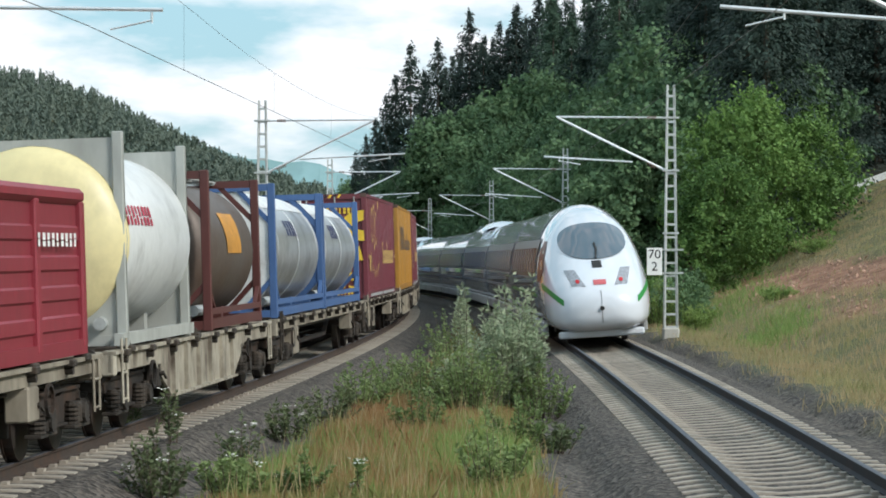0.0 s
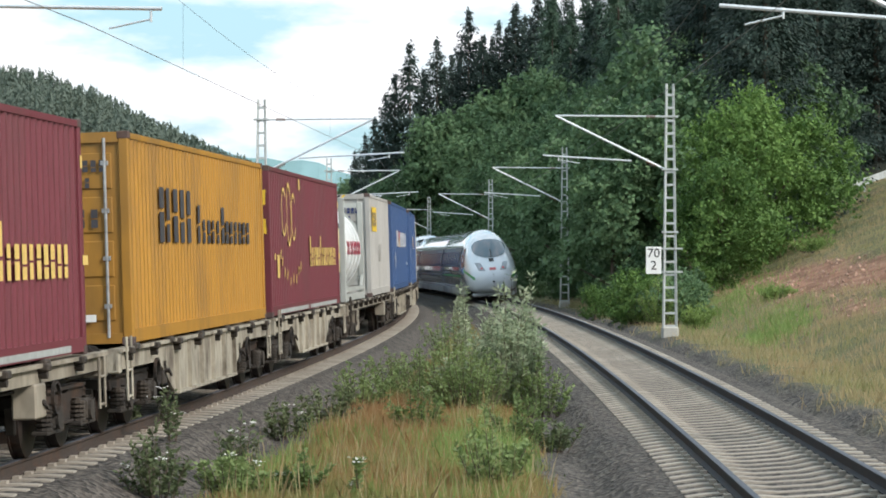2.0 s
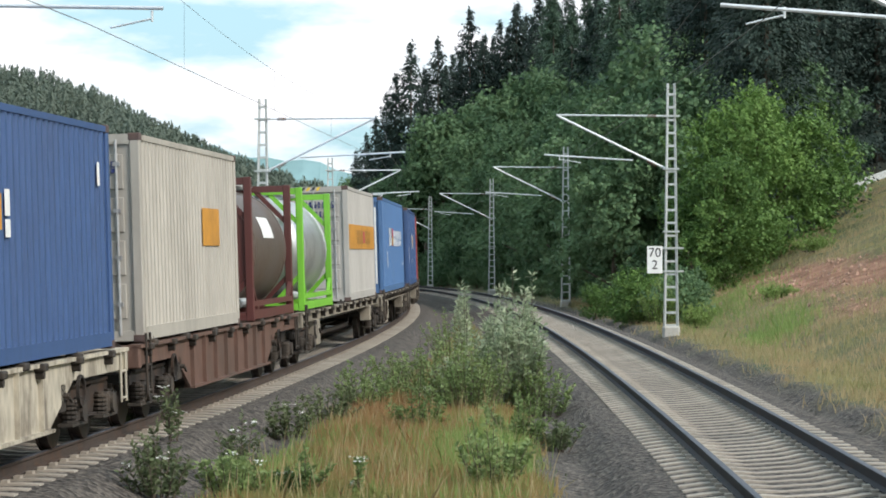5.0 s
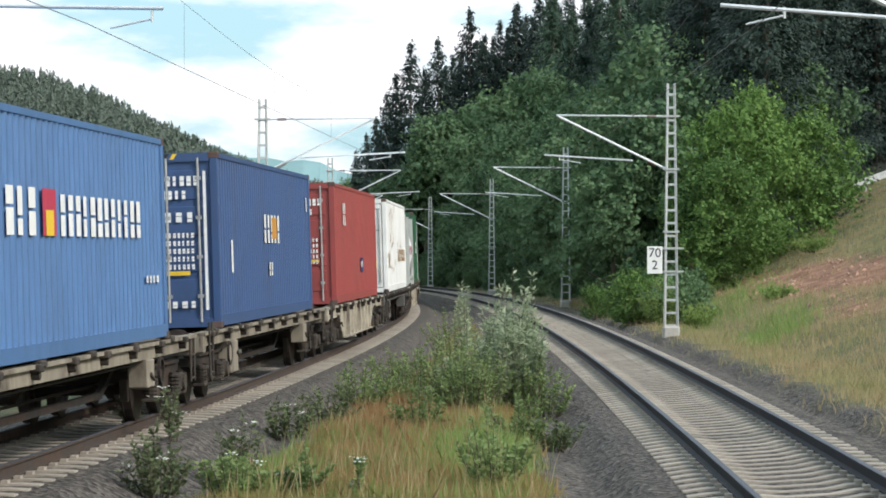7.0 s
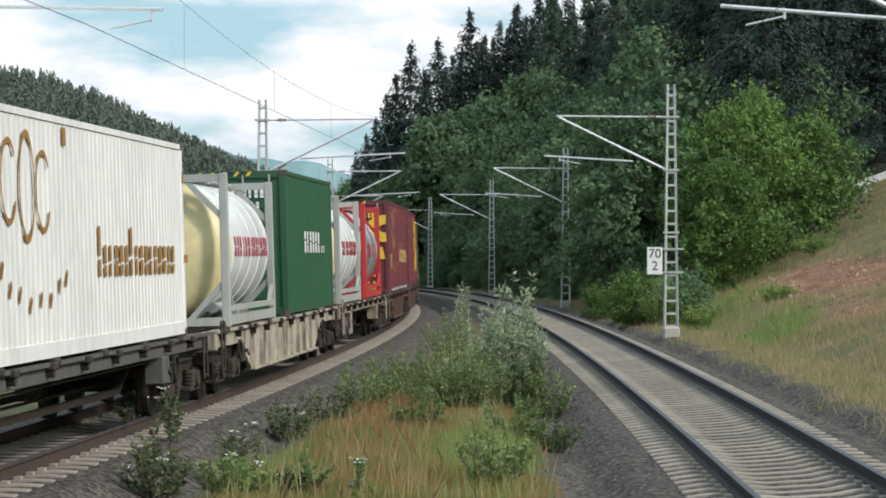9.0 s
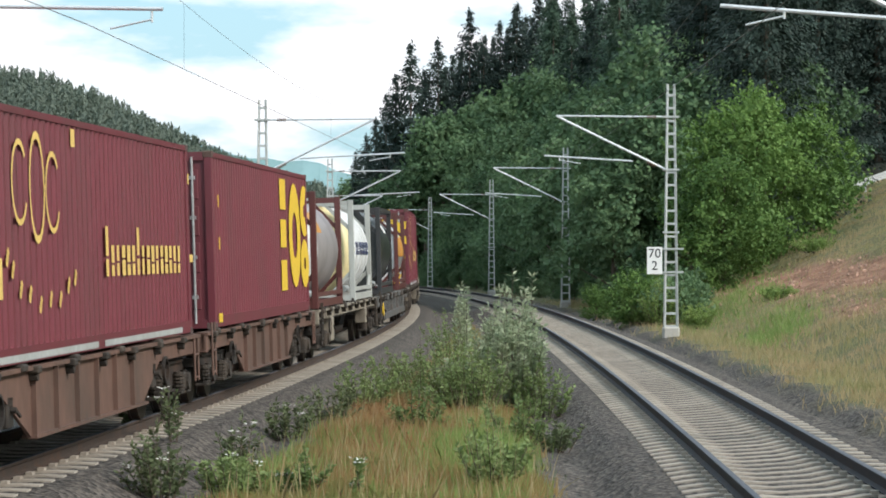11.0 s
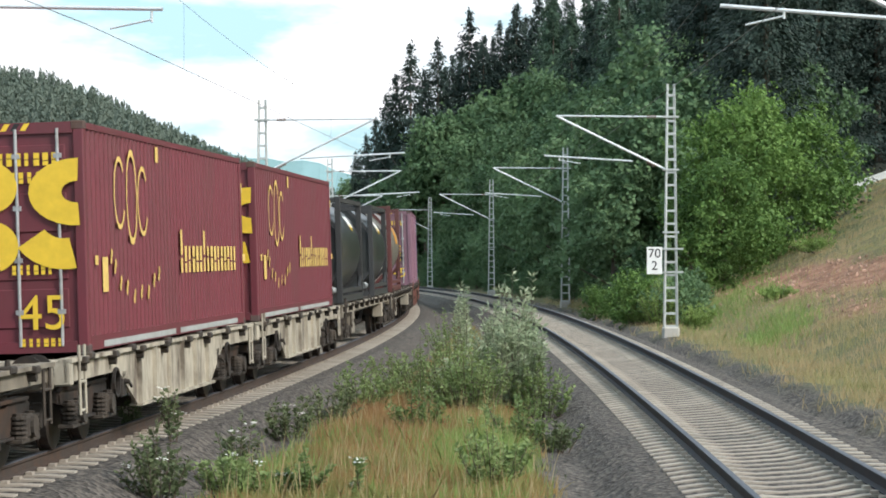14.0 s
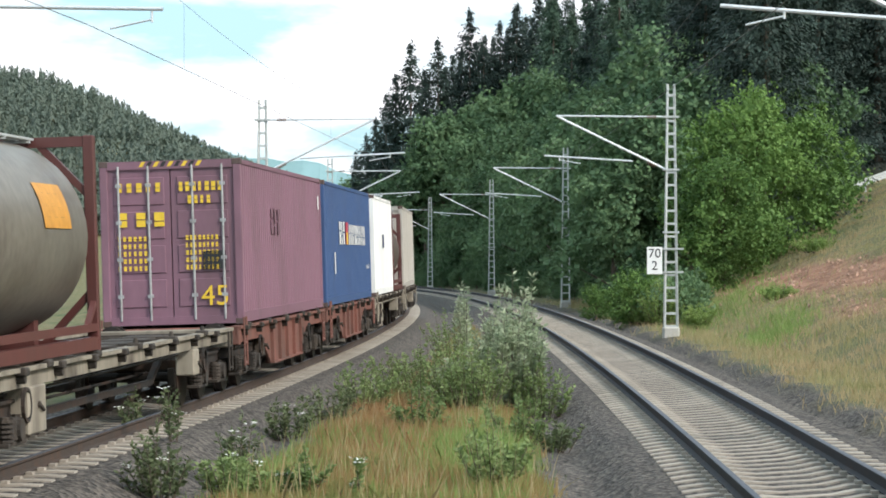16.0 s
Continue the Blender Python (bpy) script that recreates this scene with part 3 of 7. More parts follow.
def side_place(W):
    return lambda u, v: (W + 0.006, u, v)


def end_place(L):
    return lambda u, v: (u, -L - 0.012, v)


def mk_bars(u0, u1, v0, v1, n, material, seed=1, tall=(), end=False, name="writing_bar"):
    def go(root, L, W, H):
        bm = bmesh.new()
        if end:
            word_bars(bm, end_place(L), u0, u1, v0, v1, n, seed, tall)
        else:
            word_bars(bm, side_place(W), -L + u0, -L + u1, v0, v1, n, seed, tall)
        tagged(part(name, bm, material, root), kind="stuff")
    return go


def mk_rect(u0, u1, v0, v1, material, end=False, name="plate", lift=0.0):
    def go(root, L, W, H):
        bm = bmesh.new()
        pl = end_place(L - lift * -1) if end else (lambda u, v: (W + 0.005 + lift, u - L, v))
        bm.faces.new([bm.verts.new(pl(*c)) for c in ((u0, v0), (u1, v0), (u1, v1), (u0, v1))])
        part(name, bm, material, root)
    return go


def mk_words(words, size, u, v, material, end=True, name="figures"):
    def go(root, L, W, H):
        me = text_mesh(words, size)
        m = pose(u, -L - 0.014, v, 90, 0, 0) if end else pose(W + 0.008, -L + u, v, 90, 0, 90)
        link(name, me, material, root, m=m)
    return go


def mk_curls(material, big=1.0):
    """The owner's emblem as plain curls, an arc of dots below and a row of bars."""
    def go(root, L, W, H):
        pl = lambda u, v: (W + 0.006, -L + u, v)
        bm = bmesh.new()
        for k, (u, h) in enumerate(((2.2, 0.42), (3.05, 0.56), (3.85, 0.42))):
            band(bm, u, 2.05 - 0.04 * k, 0.33, 0.385, 0 if k == 1 else 40, 360 if k == 1 else 330, pl, h / 0.33, 20)
        part("emblem", bm, material, root)
        for k in range(9):
            bm = bmesh.new()
            a = radians(200 + k * 15)
            u, v = 3.4 + 2.0 * math.cos(a), 1.45 + 0.85 * math.sin(a)
            for c in range(3):
                band(bm, u + 0.03 * c, v + (0.06 if k % 2 else 0) + 0.05 * c, 0.0, 0.06, 0, 360, pl, 1, 5)
            part("garland_flower", bm, material, root)
        bm = bmesh.new()
        slab_u = 0.95
        bm.faces.new([bm.verts.new(pl(*c)) for c in ((slab_u, 0.75), (slab_u + 0.35, 0.75), (slab_u + 0.35, 1.2), (slab_u, 1.2))])
        part("side_plate", bm, material, root)
        bm = bmesh.new()
        word_bars(bm, pl, 6.8, 12.4, 0.95, 1.6, 16, 4, (0, 6))
        tagged(part("writing_bar", bm, material, root), kind="stuff")
        for u, v, w, h in ((4.9, 2.55, 0.22, 0.22), (13.1, 2.3, 0.12, 0.16), (13.1, 1.1, 0.3, 0.12), (0.5, 1.1, 0.2, 0.12)):
            bm = bmesh.new()
            bm.faces.new([bm.verts.new(pl(*c)) for c in ((u, v), (u + w, v), (u + w, v + h), (u, v + h))])
            part("plate", bm, material, root)
    return go


def mk_end_emblem(material):
    """Big rounded strokes on the door end."""
    def go(root, L, W, H):
        bm = bmesh.new()
        pl = end_place(L + 0.012)
        band(bm, 1.16, 2.02, 0.20, 0.62, 88, 272, pl, 0.68)
        band(bm, 0.98, 1.72, 0.30, 0.72, 215, 282, pl, 0.92)
        band(bm, 0.04, 2.10, 0.0, 0.36, -75, 70, pl, 0.9)
        band(bm, 0.04, 1.36, 0.0, 0.36, -70, 75, pl, 0.9)
        band(bm, -0.55, 1.72, 0.28, 0.62, 150, 330, pl, 1.0)
        part("emblem", bm, material, root)
    return go


def mk_letters_block(material):
    """Three tall block shapes near the far end of a side."""
    def go(root, L, W, H):
        pl = lambda u, v: (W + 0.006, -L + u, v)
        bm = bmesh.new()
        for v0, v1 in ((0.5, 1.1), (1.35, 1.9), (2.1, 2.7)):
            bm.faces.new([bm.verts.new(pl(*c)) for c in ((8.6, v0), (9.5, v0), (9.5, v1), (8.6, v1))])
        band(bm, 10.9, 1.6, 0.42, 0.95, 0, 360, pl, 1.12, 22)
        band(bm, 12.65, 2.12, 0.18, 0.72, 60, 300, pl, 0.75)
        band(bm, 12.55, 1.02, 0.18, 0.72, 0, 360, pl, 0.70, 20)
        part("emblem", bm, material, root)
    return go


def std_end(material):
    return (mk_bars(-0.95, -0.1, 2.36, 2.52, 5, material, 3, end=True), mk_bars(0.15, 0.95, 2.36, 2.52, 7, material, 5, end=True), mk_bars(0.3, 0.75, 2.14, 2.28, 4, material, 6, end=True))


def std_table(material):
    out = []
    for k in range(5):
        out.append(mk_bars(-0.95, -0.4, 1.5 - k * 0.13, 1.58 - k * 0.13, 6, material, 10 + k, end=True))
        out.append(mk_bars(0.25, 0.85, 1.5 - k * 0.13, 1.58 - k * 0.13, 8, material, 20 + k, end=True))
    return tuple(out)


def tank(label, frame_mat, barrel_mat, length=6.06, height=2.6, radius=1.2, end_mat=None, panel=None, marks=(), walkway=True, beam_type=False, diag=True, bands=4, top_rails=False, lift=0.0):
    """A tank container: a domed barrel in end frames, base on z = 0."""
    root = tagged(new("tank_container"), label, "tank container", "tanks on the freight train")
    L, W, H = length / 2, 1.25, height
    radius = min(radius + 0.05, 1.30)
    cz = 0.10 + radius + lift
    inner = L - 0.14
    dome = 0.42
    prof = [(-inner, 0.04)]
    for k in range(1, 7):
        a = k / 6 * math.pi / 2
        prof.append((-inner + dome * (1 - math.cos(a)), radius * math.sin(a) ** 0.8))
    prof += [(inner - dome, radius)]
    for k in range(5, -1, -1):
        a = k / 6 * math.pi / 2
        prof.append((inner - dome * (1 - math.cos(a)), max(0.04, radius * math.sin(a) ** 0.8)))
    bm = lathe(bmesh.new(), prof, 40, "Y", (0, 0, cz))
    if end_mat:
        for f in bm.faces:
            if f.calc_center_median().y < -inner + dome + 0.03:
                f.material_index = 1
    part("barrel", bm, [barrel_mat, end_mat] if end_mat else barrel_mat, root, smooth=True)
    for k in range(bands):
        y = -inner + dome + 0.25 + k * (2 * (inner - dome) - 0.5) / max(1, bands - 1)
        bm = lathe(bmesh.new(), [(y - 0.035, radius + 0.001), (y - 0.03, radius + 0.014), (y + 0.03, radius + 0.014), (y + 0.035, radius + 0.001)], 40, "Y", (0, 0, cz))
        part("band", bm, barrel_mat, root, smooth=False)
    for e in (-1, 1):
        y = e * (L - (0.5 if beam_type else 0.07))
        bm = bmesh.new()
        for sx in (-1, 1):
            box(bm, sx * (W - 0.07) - 0.07, sx * (W - 0.07) + 0.07, y - 0.07, y + 0.07, 0, H, 0.012)
        box(bm, -W + 0.14, W - 0.14, y - 0.06, y + 0.06, 0.02, 0.16)
        if not beam_type:
            box(bm, -W + 0.14, W - 0.14, y - 0.06, y + 0.06, H - 0.14, H - 0.01)
        if diag:
            for sx in (-1, 1):
                beam(bm, (sx * (W - 0.1), y, 0.75), (sx * 0.55, y, 0.12), 0.09)
                beam(bm, (sx * (W - 0.1), y, H - 0.75), (sx * 0.55, y, H - 0.12), 0.09)
        if beam_type:
            for sx in (-1, 1):
                for sz in (-1, 1):
                    pts = [(sx * W, cz + sz * (radius + 0.06)), (sx * W, cz)] + [(sx * (radius - 0.02) * math.cos(radians(a)), cz + sz * (radius - 0.02) * math.sin(radians(a))) for a in range(0, 91, 10)] + [(0, cz + sz * (radius + 0.06))]
                    lo, hi = [bm.verts.new((x, y - 0.02, z)) for x, z in pts], [bm.verts.new((x, y + 0.02, z)) for x, z in pts]
                    bm.faces.new(lo), bm.faces.new(hi)
                    for i in range(len(pts)):
                        bm.faces.new((lo[i], lo[(i + 1) % len(pts)], hi[(i + 1) % len(pts)], hi[i]))
        part("end_frame", bm, frame_mat, root)
        if panel and e < 0:
            bm = bmesh.new()
            pts = [(-W + 0.13, 0.8), (-W + 0.13, H - 0.8), (-0.55, H - 0.14), (0.55, H - 0.14), (W - 0.13, H - 0.8), (W - 0.13, 0.8), (0.55, 0.16), (-0.55, 0.16)]
            lo = [bm.verts.new((x, y - 0.02, z)) for x, z in pts]
            hi = [bm.verts.new((x, y + 0.02, z)) for x, z in pts]
            bm.faces.new(lo), bm.faces.new(hi)
            for i in range(8):
                bm.faces.new((lo[i], lo[(i + 1) % 8], hi[(i + 1) % 8], hi[i]))
            bmesh.ops.recalc_face_normals(bm, faces=bm.faces)
            part("end_panel", bm, panel, root)
    for sx in (-1, 1):
        bm = bmesh.new()
        box(bm, sx * (W - 0.06) - 0.06, sx * (W - 0.06) + 0.06, -L + 0.14, L - 0.14, 0.03, 0.19)
        if not beam_type:
            box(bm, sx * (W - 0.04) - 0.03, sx * (W - 0.04) + 0.03, -L + 0.14, L - 0.14, 0.26, 0.36)
            for y in (-L + 0.14, L - 0.14):
                q = 0.45 if y < 0 else -0.45
                beam(bm, (sx * (W - 0.05), y, 0.62), (sx * (W - 0.05), y + q, 0.32), 0.07)
        part("bottom_rail", bm, frame_mat, root)
        if top_rails:
            bm = bmesh.new()
            box(bm, sx * (W - 0.05) - 0.05, sx * (W - 0.05) + 0.05, -L + 0.14, L - 0.14, H - 0.11, H - 0.01)
            part("top_rail", bm, frame_mat, root)
    for y in (-inner * 0.62, inner * 0.62):
        bm = bmesh.new()
        box(bm, -0.7, 0.7, y - 0.12, y + 0.12, 0.05, 0.5)
        part("saddle", bm, frame_mat, root)
    if walkway:
        bm = bmesh.new()
        for x in (-0.42, -0.25, 0.25, 0.42):
            box(bm, x - 0.07, x + 0.07, -L + 0.15, L - 0.15, H - 0.05, H - 0.02)
        for y in np.linspace(-L + 0.4, L - 0.4, 5):
            box(bm, -0.5, 0.5, y - 0.03, y + 0.03, H - 0.09, H - 0.055)
        part("walkway", bm, M_GALV, root)
    bm = bmesh.new()
    rod(bm, (0, -0.1, cz + radius - 0.06), (0, -0.1, cz + radius + 0.12), 0.28, 16)
    rod(bm, (0, 0.9, cz + radius - 0.06), (0, 0.9, cz + radius + 0.1), 0.12, 12)
    part("manhole", bm, M_GALV, root)
    bm = bmesh.new()
    rod(bm, (0.9, -L + 0.3, 0.32), (0.9, -L + 1.3, 0.32), 0.09, 10)
    part("document_tube", bm, M_GALV, root)
    for mark in marks:
        mark(root, L, radius, cz)
    return root


def on_barrel(u0, u1, a0, a1, material, name="plate", bars=0, seed=3):
    """A mark wrapped on the barrel's right side; a in degrees above its middle."""
    def go(root, L, r, cz):
        pl = lambda u, a: ((r + 0.012) * math.cos(radians(a)), -L + u, cz + (r + 0.012) * math.sin(radians(a)))
        bm = bmesh.new()
        if bars:
            word_bars(bm, pl, u0, u1, a0, a1, bars, seed)
        else:
            n = 10
            ring = [(bm.verts.new(pl(u0, a0 + (a1 - a0) * k / n)), bm.verts.new(pl(u1, a0 + (a1 - a0) * k / n))) for k in range(n + 1)]
            for p, q in zip(ring, ring[1:]):
                bm.faces.new((p[0], p[1], q[1], q[0]))
        tagged(part(name, bm, material, root), kind="stuff" if bars else "")
    return go


def open_box(label, colour, length):
    root = tagged(new("open_top_container"), label, "container")
    L, W, H = length / 2, 1.25, 1.9
    for sx in (-1, 1):
        bm = bmesh.new()
        box(bm, sx * (W - 0.08) - 0.03, sx * (W - 0.08) + 0.03, -L, L, 0.1, H)
        part("side_wall", bm, colour, root)
        bm = bmesh.new()
        box(bm, sx * (W - 0.06) - 0.09, sx * (W - 0.06) + 0.09, -L, L, H - 0.04, H + 0.16, 0.06)
        part("top_rail", bm, colour, root, "thick red top rail")
        bm = bmesh.new()
        box(bm, sx * (W - 0.05) - 0.06, sx * (W - 0.05) + 0.06, -L, L, 0.02, 0.2)
        part("bottom_rail", bm, colour, root)
        for k in range(int(length / 2.4) + 1):
            bm = bmesh.new()
            y = -L + 0.1 + k * (length - 0.2) / int(length / 2.4)
            box(bm, sx * (W - 0.03) - 0.05, sx * (W - 0.03) + 0.05, y - 0.10, y + 0.10, 0.1, H, 0.02)
            part("rib", bm, colour, root)
        for z in (0.32, 0.68, 1.04, 1.40):
            bm = bmesh.new()
            box(bm, sx * (W - 0.05) - 0.03, sx * (W - 0.05) + 0.03, -L, L, z, z + 0.2, 0.028)
            part("side_bar", bm, colour, root)
    for e in (-1, 1):
        bm = bmesh.new()
        box(bm, -W + 0.11, W - 0.11, min(e * L, e * (L - 0.08)), max(e * L, e * (L - 0.08)), 0.1, H)
        part("end_wall", bm, colour, root)
    bm = bmesh.new()
    box(bm, -W + 0.1, W - 0.1, -L + 0.05, L - 0.05, 0.04, 0.12)
    part("floor", bm, M_UNDER, root)
    mk_bars(length - 2.6, length - 0.5, 1.34, 1.5, 9, M_WMARK)(root, L, W + 0.03, H)
    return root


def plate(bm, x0, x1, outline):
    """A plate of the given (y, z) outline between two x."""
    lo, hi = [bm.verts.new((x0, y, z)) for y, z in outline], [bm.verts.new((x1, y, z)) for y, z in outline]
    bm.faces.new(lo), bm.faces.new(hi[::-1])
    n = len(outline)
    for i in range(n):
        bm.faces.new((lo[i], hi[i], hi[(i + 1) % n], lo[(i + 1) % n]))
    bmesh.ops.recalc_face_normals(bm, faces=bm.faces)


def bogie(root, y):
    """A two-axle bogie under a wagon, as a part with wheels of its own."""
    bm = bmesh.new()
    cheek = [(-1.42, 0.70), (-1.38, 0.58), (-1.2, 0.60), (-0.6, 0.60), (-0.45, 0.36), (0.45, 0.36), (0.6, 0.60), (1.2, 0.60), (1.38, 0.58), (1.42, 0.70), (1.2, 0.78), (0.5, 0.76), (0.3, 0.70), (-0.3, 0.70), (-0.5, 0.76), (-1.2, 0.78)]
    for sx in (-1, 1):
        plate(bm, sx * 1.0 - 0.03, sx * 1.0 + 0.03, [(y + a, b) for a, b in cheek])
        box(bm, sx * 1.0 - 0.08, sx * 1.0 + 0.08, y - 1.2, y + 1.2, 0.75, 0.79)
        box(bm, sx * 1.0 - 0.08, sx * 1.0 + 0.08, y - 0.46, y + 0.46, 0.34, 0.37)
    box(bm, -1.0, 1.0, y - 0.2, y + 0.2, 0.5, 0.85)
    for e in (-1, 1):
        box(bm, -1.0, 1.0, y + e * 1.4 - 0.05, y + e * 1.4 + 0.05, 0.6, 0.74)
    b = part("bogie", bm, M_UNDER, root)
    for sx in (-1, 1):
        for dy in (-0.9, 0.9):
            bm = bmesh.new()
            box(bm, sx * 1.08 - 0.11, sx * 1.08 + 0.11, y + dy - 0.17, y + dy + 0.17, 0.32, 0.60, 0.04)
            rod(bm, (sx * 1.08, y + dy, 0.46), (sx * 1.23, y + dy, 0.46), 0.13, 12)
            box(bm, sx * 1.07 - 0.1, sx * 1.07 + 0.1, y + dy - 0.42, y + dy + 0.42, 0.28, 0.33, 0.01)
            part("axle_box", bm, M_GRIME, b)
            for q in (-0.29, 0.29):
                bm = bmesh.new()
                for k in range(5):
                    rod(bm, (sx * 1.09, y + dy + q, 0.335 + k * 0.055), (sx * 1.09, y + dy + q, 0.365 + k * 0.055), 0.105, 10)
                rod(bm, (sx * 1.09, y + dy + q, 0.33), (sx * 1.09, y + dy + q, 0.62), 0.06, 8)
                part("spring", bm, M_GRIME, b)
            for q in (-0.53, 0.53):
                bm = bmesh.new()
                box(bm, sx * 0.75 - 0.06, sx * 0.75 + 0.06, y + dy + q - 0.05, y + dy + q + 0.05, 0.3, 0.62, 0.015)
                beam(bm, (sx * 0.75, y + dy + q, 0.6), (sx * 0.75, y + dy + q * 0.9, 0.82), 0.04)
                part("brake_block", bm, M_GRIME, b)
    for dy in (-0.9, 0.9):
        for sx in (-1, 1):
            prof = [(-0.07, 0.40), (-0.068, 0.46), (0.05, 0.455), (0.052, 0.485), (0.075, 0.485), (0.076, 0.3), (0.02, 0.28), (0.02, 0.12), (0.09, 0.11), (0.09, 0.02)]
            bm = lathe(bmesh.new(), [(a * -sx, r) for a, r in prof], 20, "X", (sx * 0.754, y + dy, 0.46))
            part("wheel", bm, M_WHEEL, b)
        bm = rod(bmesh.new(), (-0.75, y + dy, 0.46), (0.75, y + dy, 0.46), 0.08, 10)
        part("axle", bm, M_UNDER, b)


def under_gear(root, L, seed):
    """Brake gear, air tanks and pipes slung below a wagon's floor, and hoses at its ends."""
    rng = random.Random(seed)
    bm = rod(bmesh.new(), (0.72, -L + 4.3, 0.66), (0.72, -L + 5.5, 0.66), 0.17, 14)
    part("air_tank", bm, M_GRIME, root)
    bm = rod(bmesh.new(), (-0.6, 0.6, 0.64), (-0.6, 1.3, 0.64), 0.16, 12)
    rod(bm, (-0.6, 1.3, 0.64), (-0.6, 1.7, 0.64), 0.03, 6)
    part("brake_cylinder", bm, M_GRIME, root)
    bm = bmesh.new()
    for x, z in ((0.98, 0.84), (1.04, 0.90)):
        rod(bm, (x, -L + 0.5, z), (x, L - 0.5, z), 0.017, 6)
    part("brake_pipe", bm, M_GRIME, root)
    bm = rod(bmesh.new(), (0.2, -L + 2.6, 0.52), (0.2, L - 2.6, 0.52), 0.022, 6)
    part("brake_rod", bm, M_UNDER, root)
    for y in (-L + 3.75, L - 3.85):
        bm = bmesh.new()
        q = y + rng.uniform(-0.15, 0.15)
        box(bm, 1.02, 1.2, q - 0.14, q + 0.14, 0.5, 0.86, 0.02)
        rod(bm, (1.2, q, 0.7), (1.27, q, 0.7), 0.035, 8)
        beam(bm, (1.26, q, 0.7), (1.26, q + 0.2, 0.62), 0.03)
        part("brake_changeover", bm, M_GRIME, root)
    for e in (-1, 1):
        for x in (-0.35, 0.35):
            bm = bmesh.new()
            pts = [(x, e * (L - 0.3), 0.84), (x * 1.1, e * (L - 0.12), 0.66), (x * 1.15, e * (L - 0.02), 0.48), (x * 0.9, e * (L + 0.08), 0.42)]
            for p, q in zip(pts, pts[1:]):
                rod(bm, p, q, 0.03, 6)
            part("brake_hose", bm, M_BLACK, root)
        bm = bmesh.new()
        for k in range(4):
            z = 0.9 - k * 0.13
            beam(bm, (0, e * (L - 0.02 - 0.03 * k), z), (0, e * (L - 0.02 - 0.03 * (k + 1)), z - 0.12), 0.06 if k % 2 else 0.11, 0.04)
        part("screw_coupling", bm, M_UNDER, root)


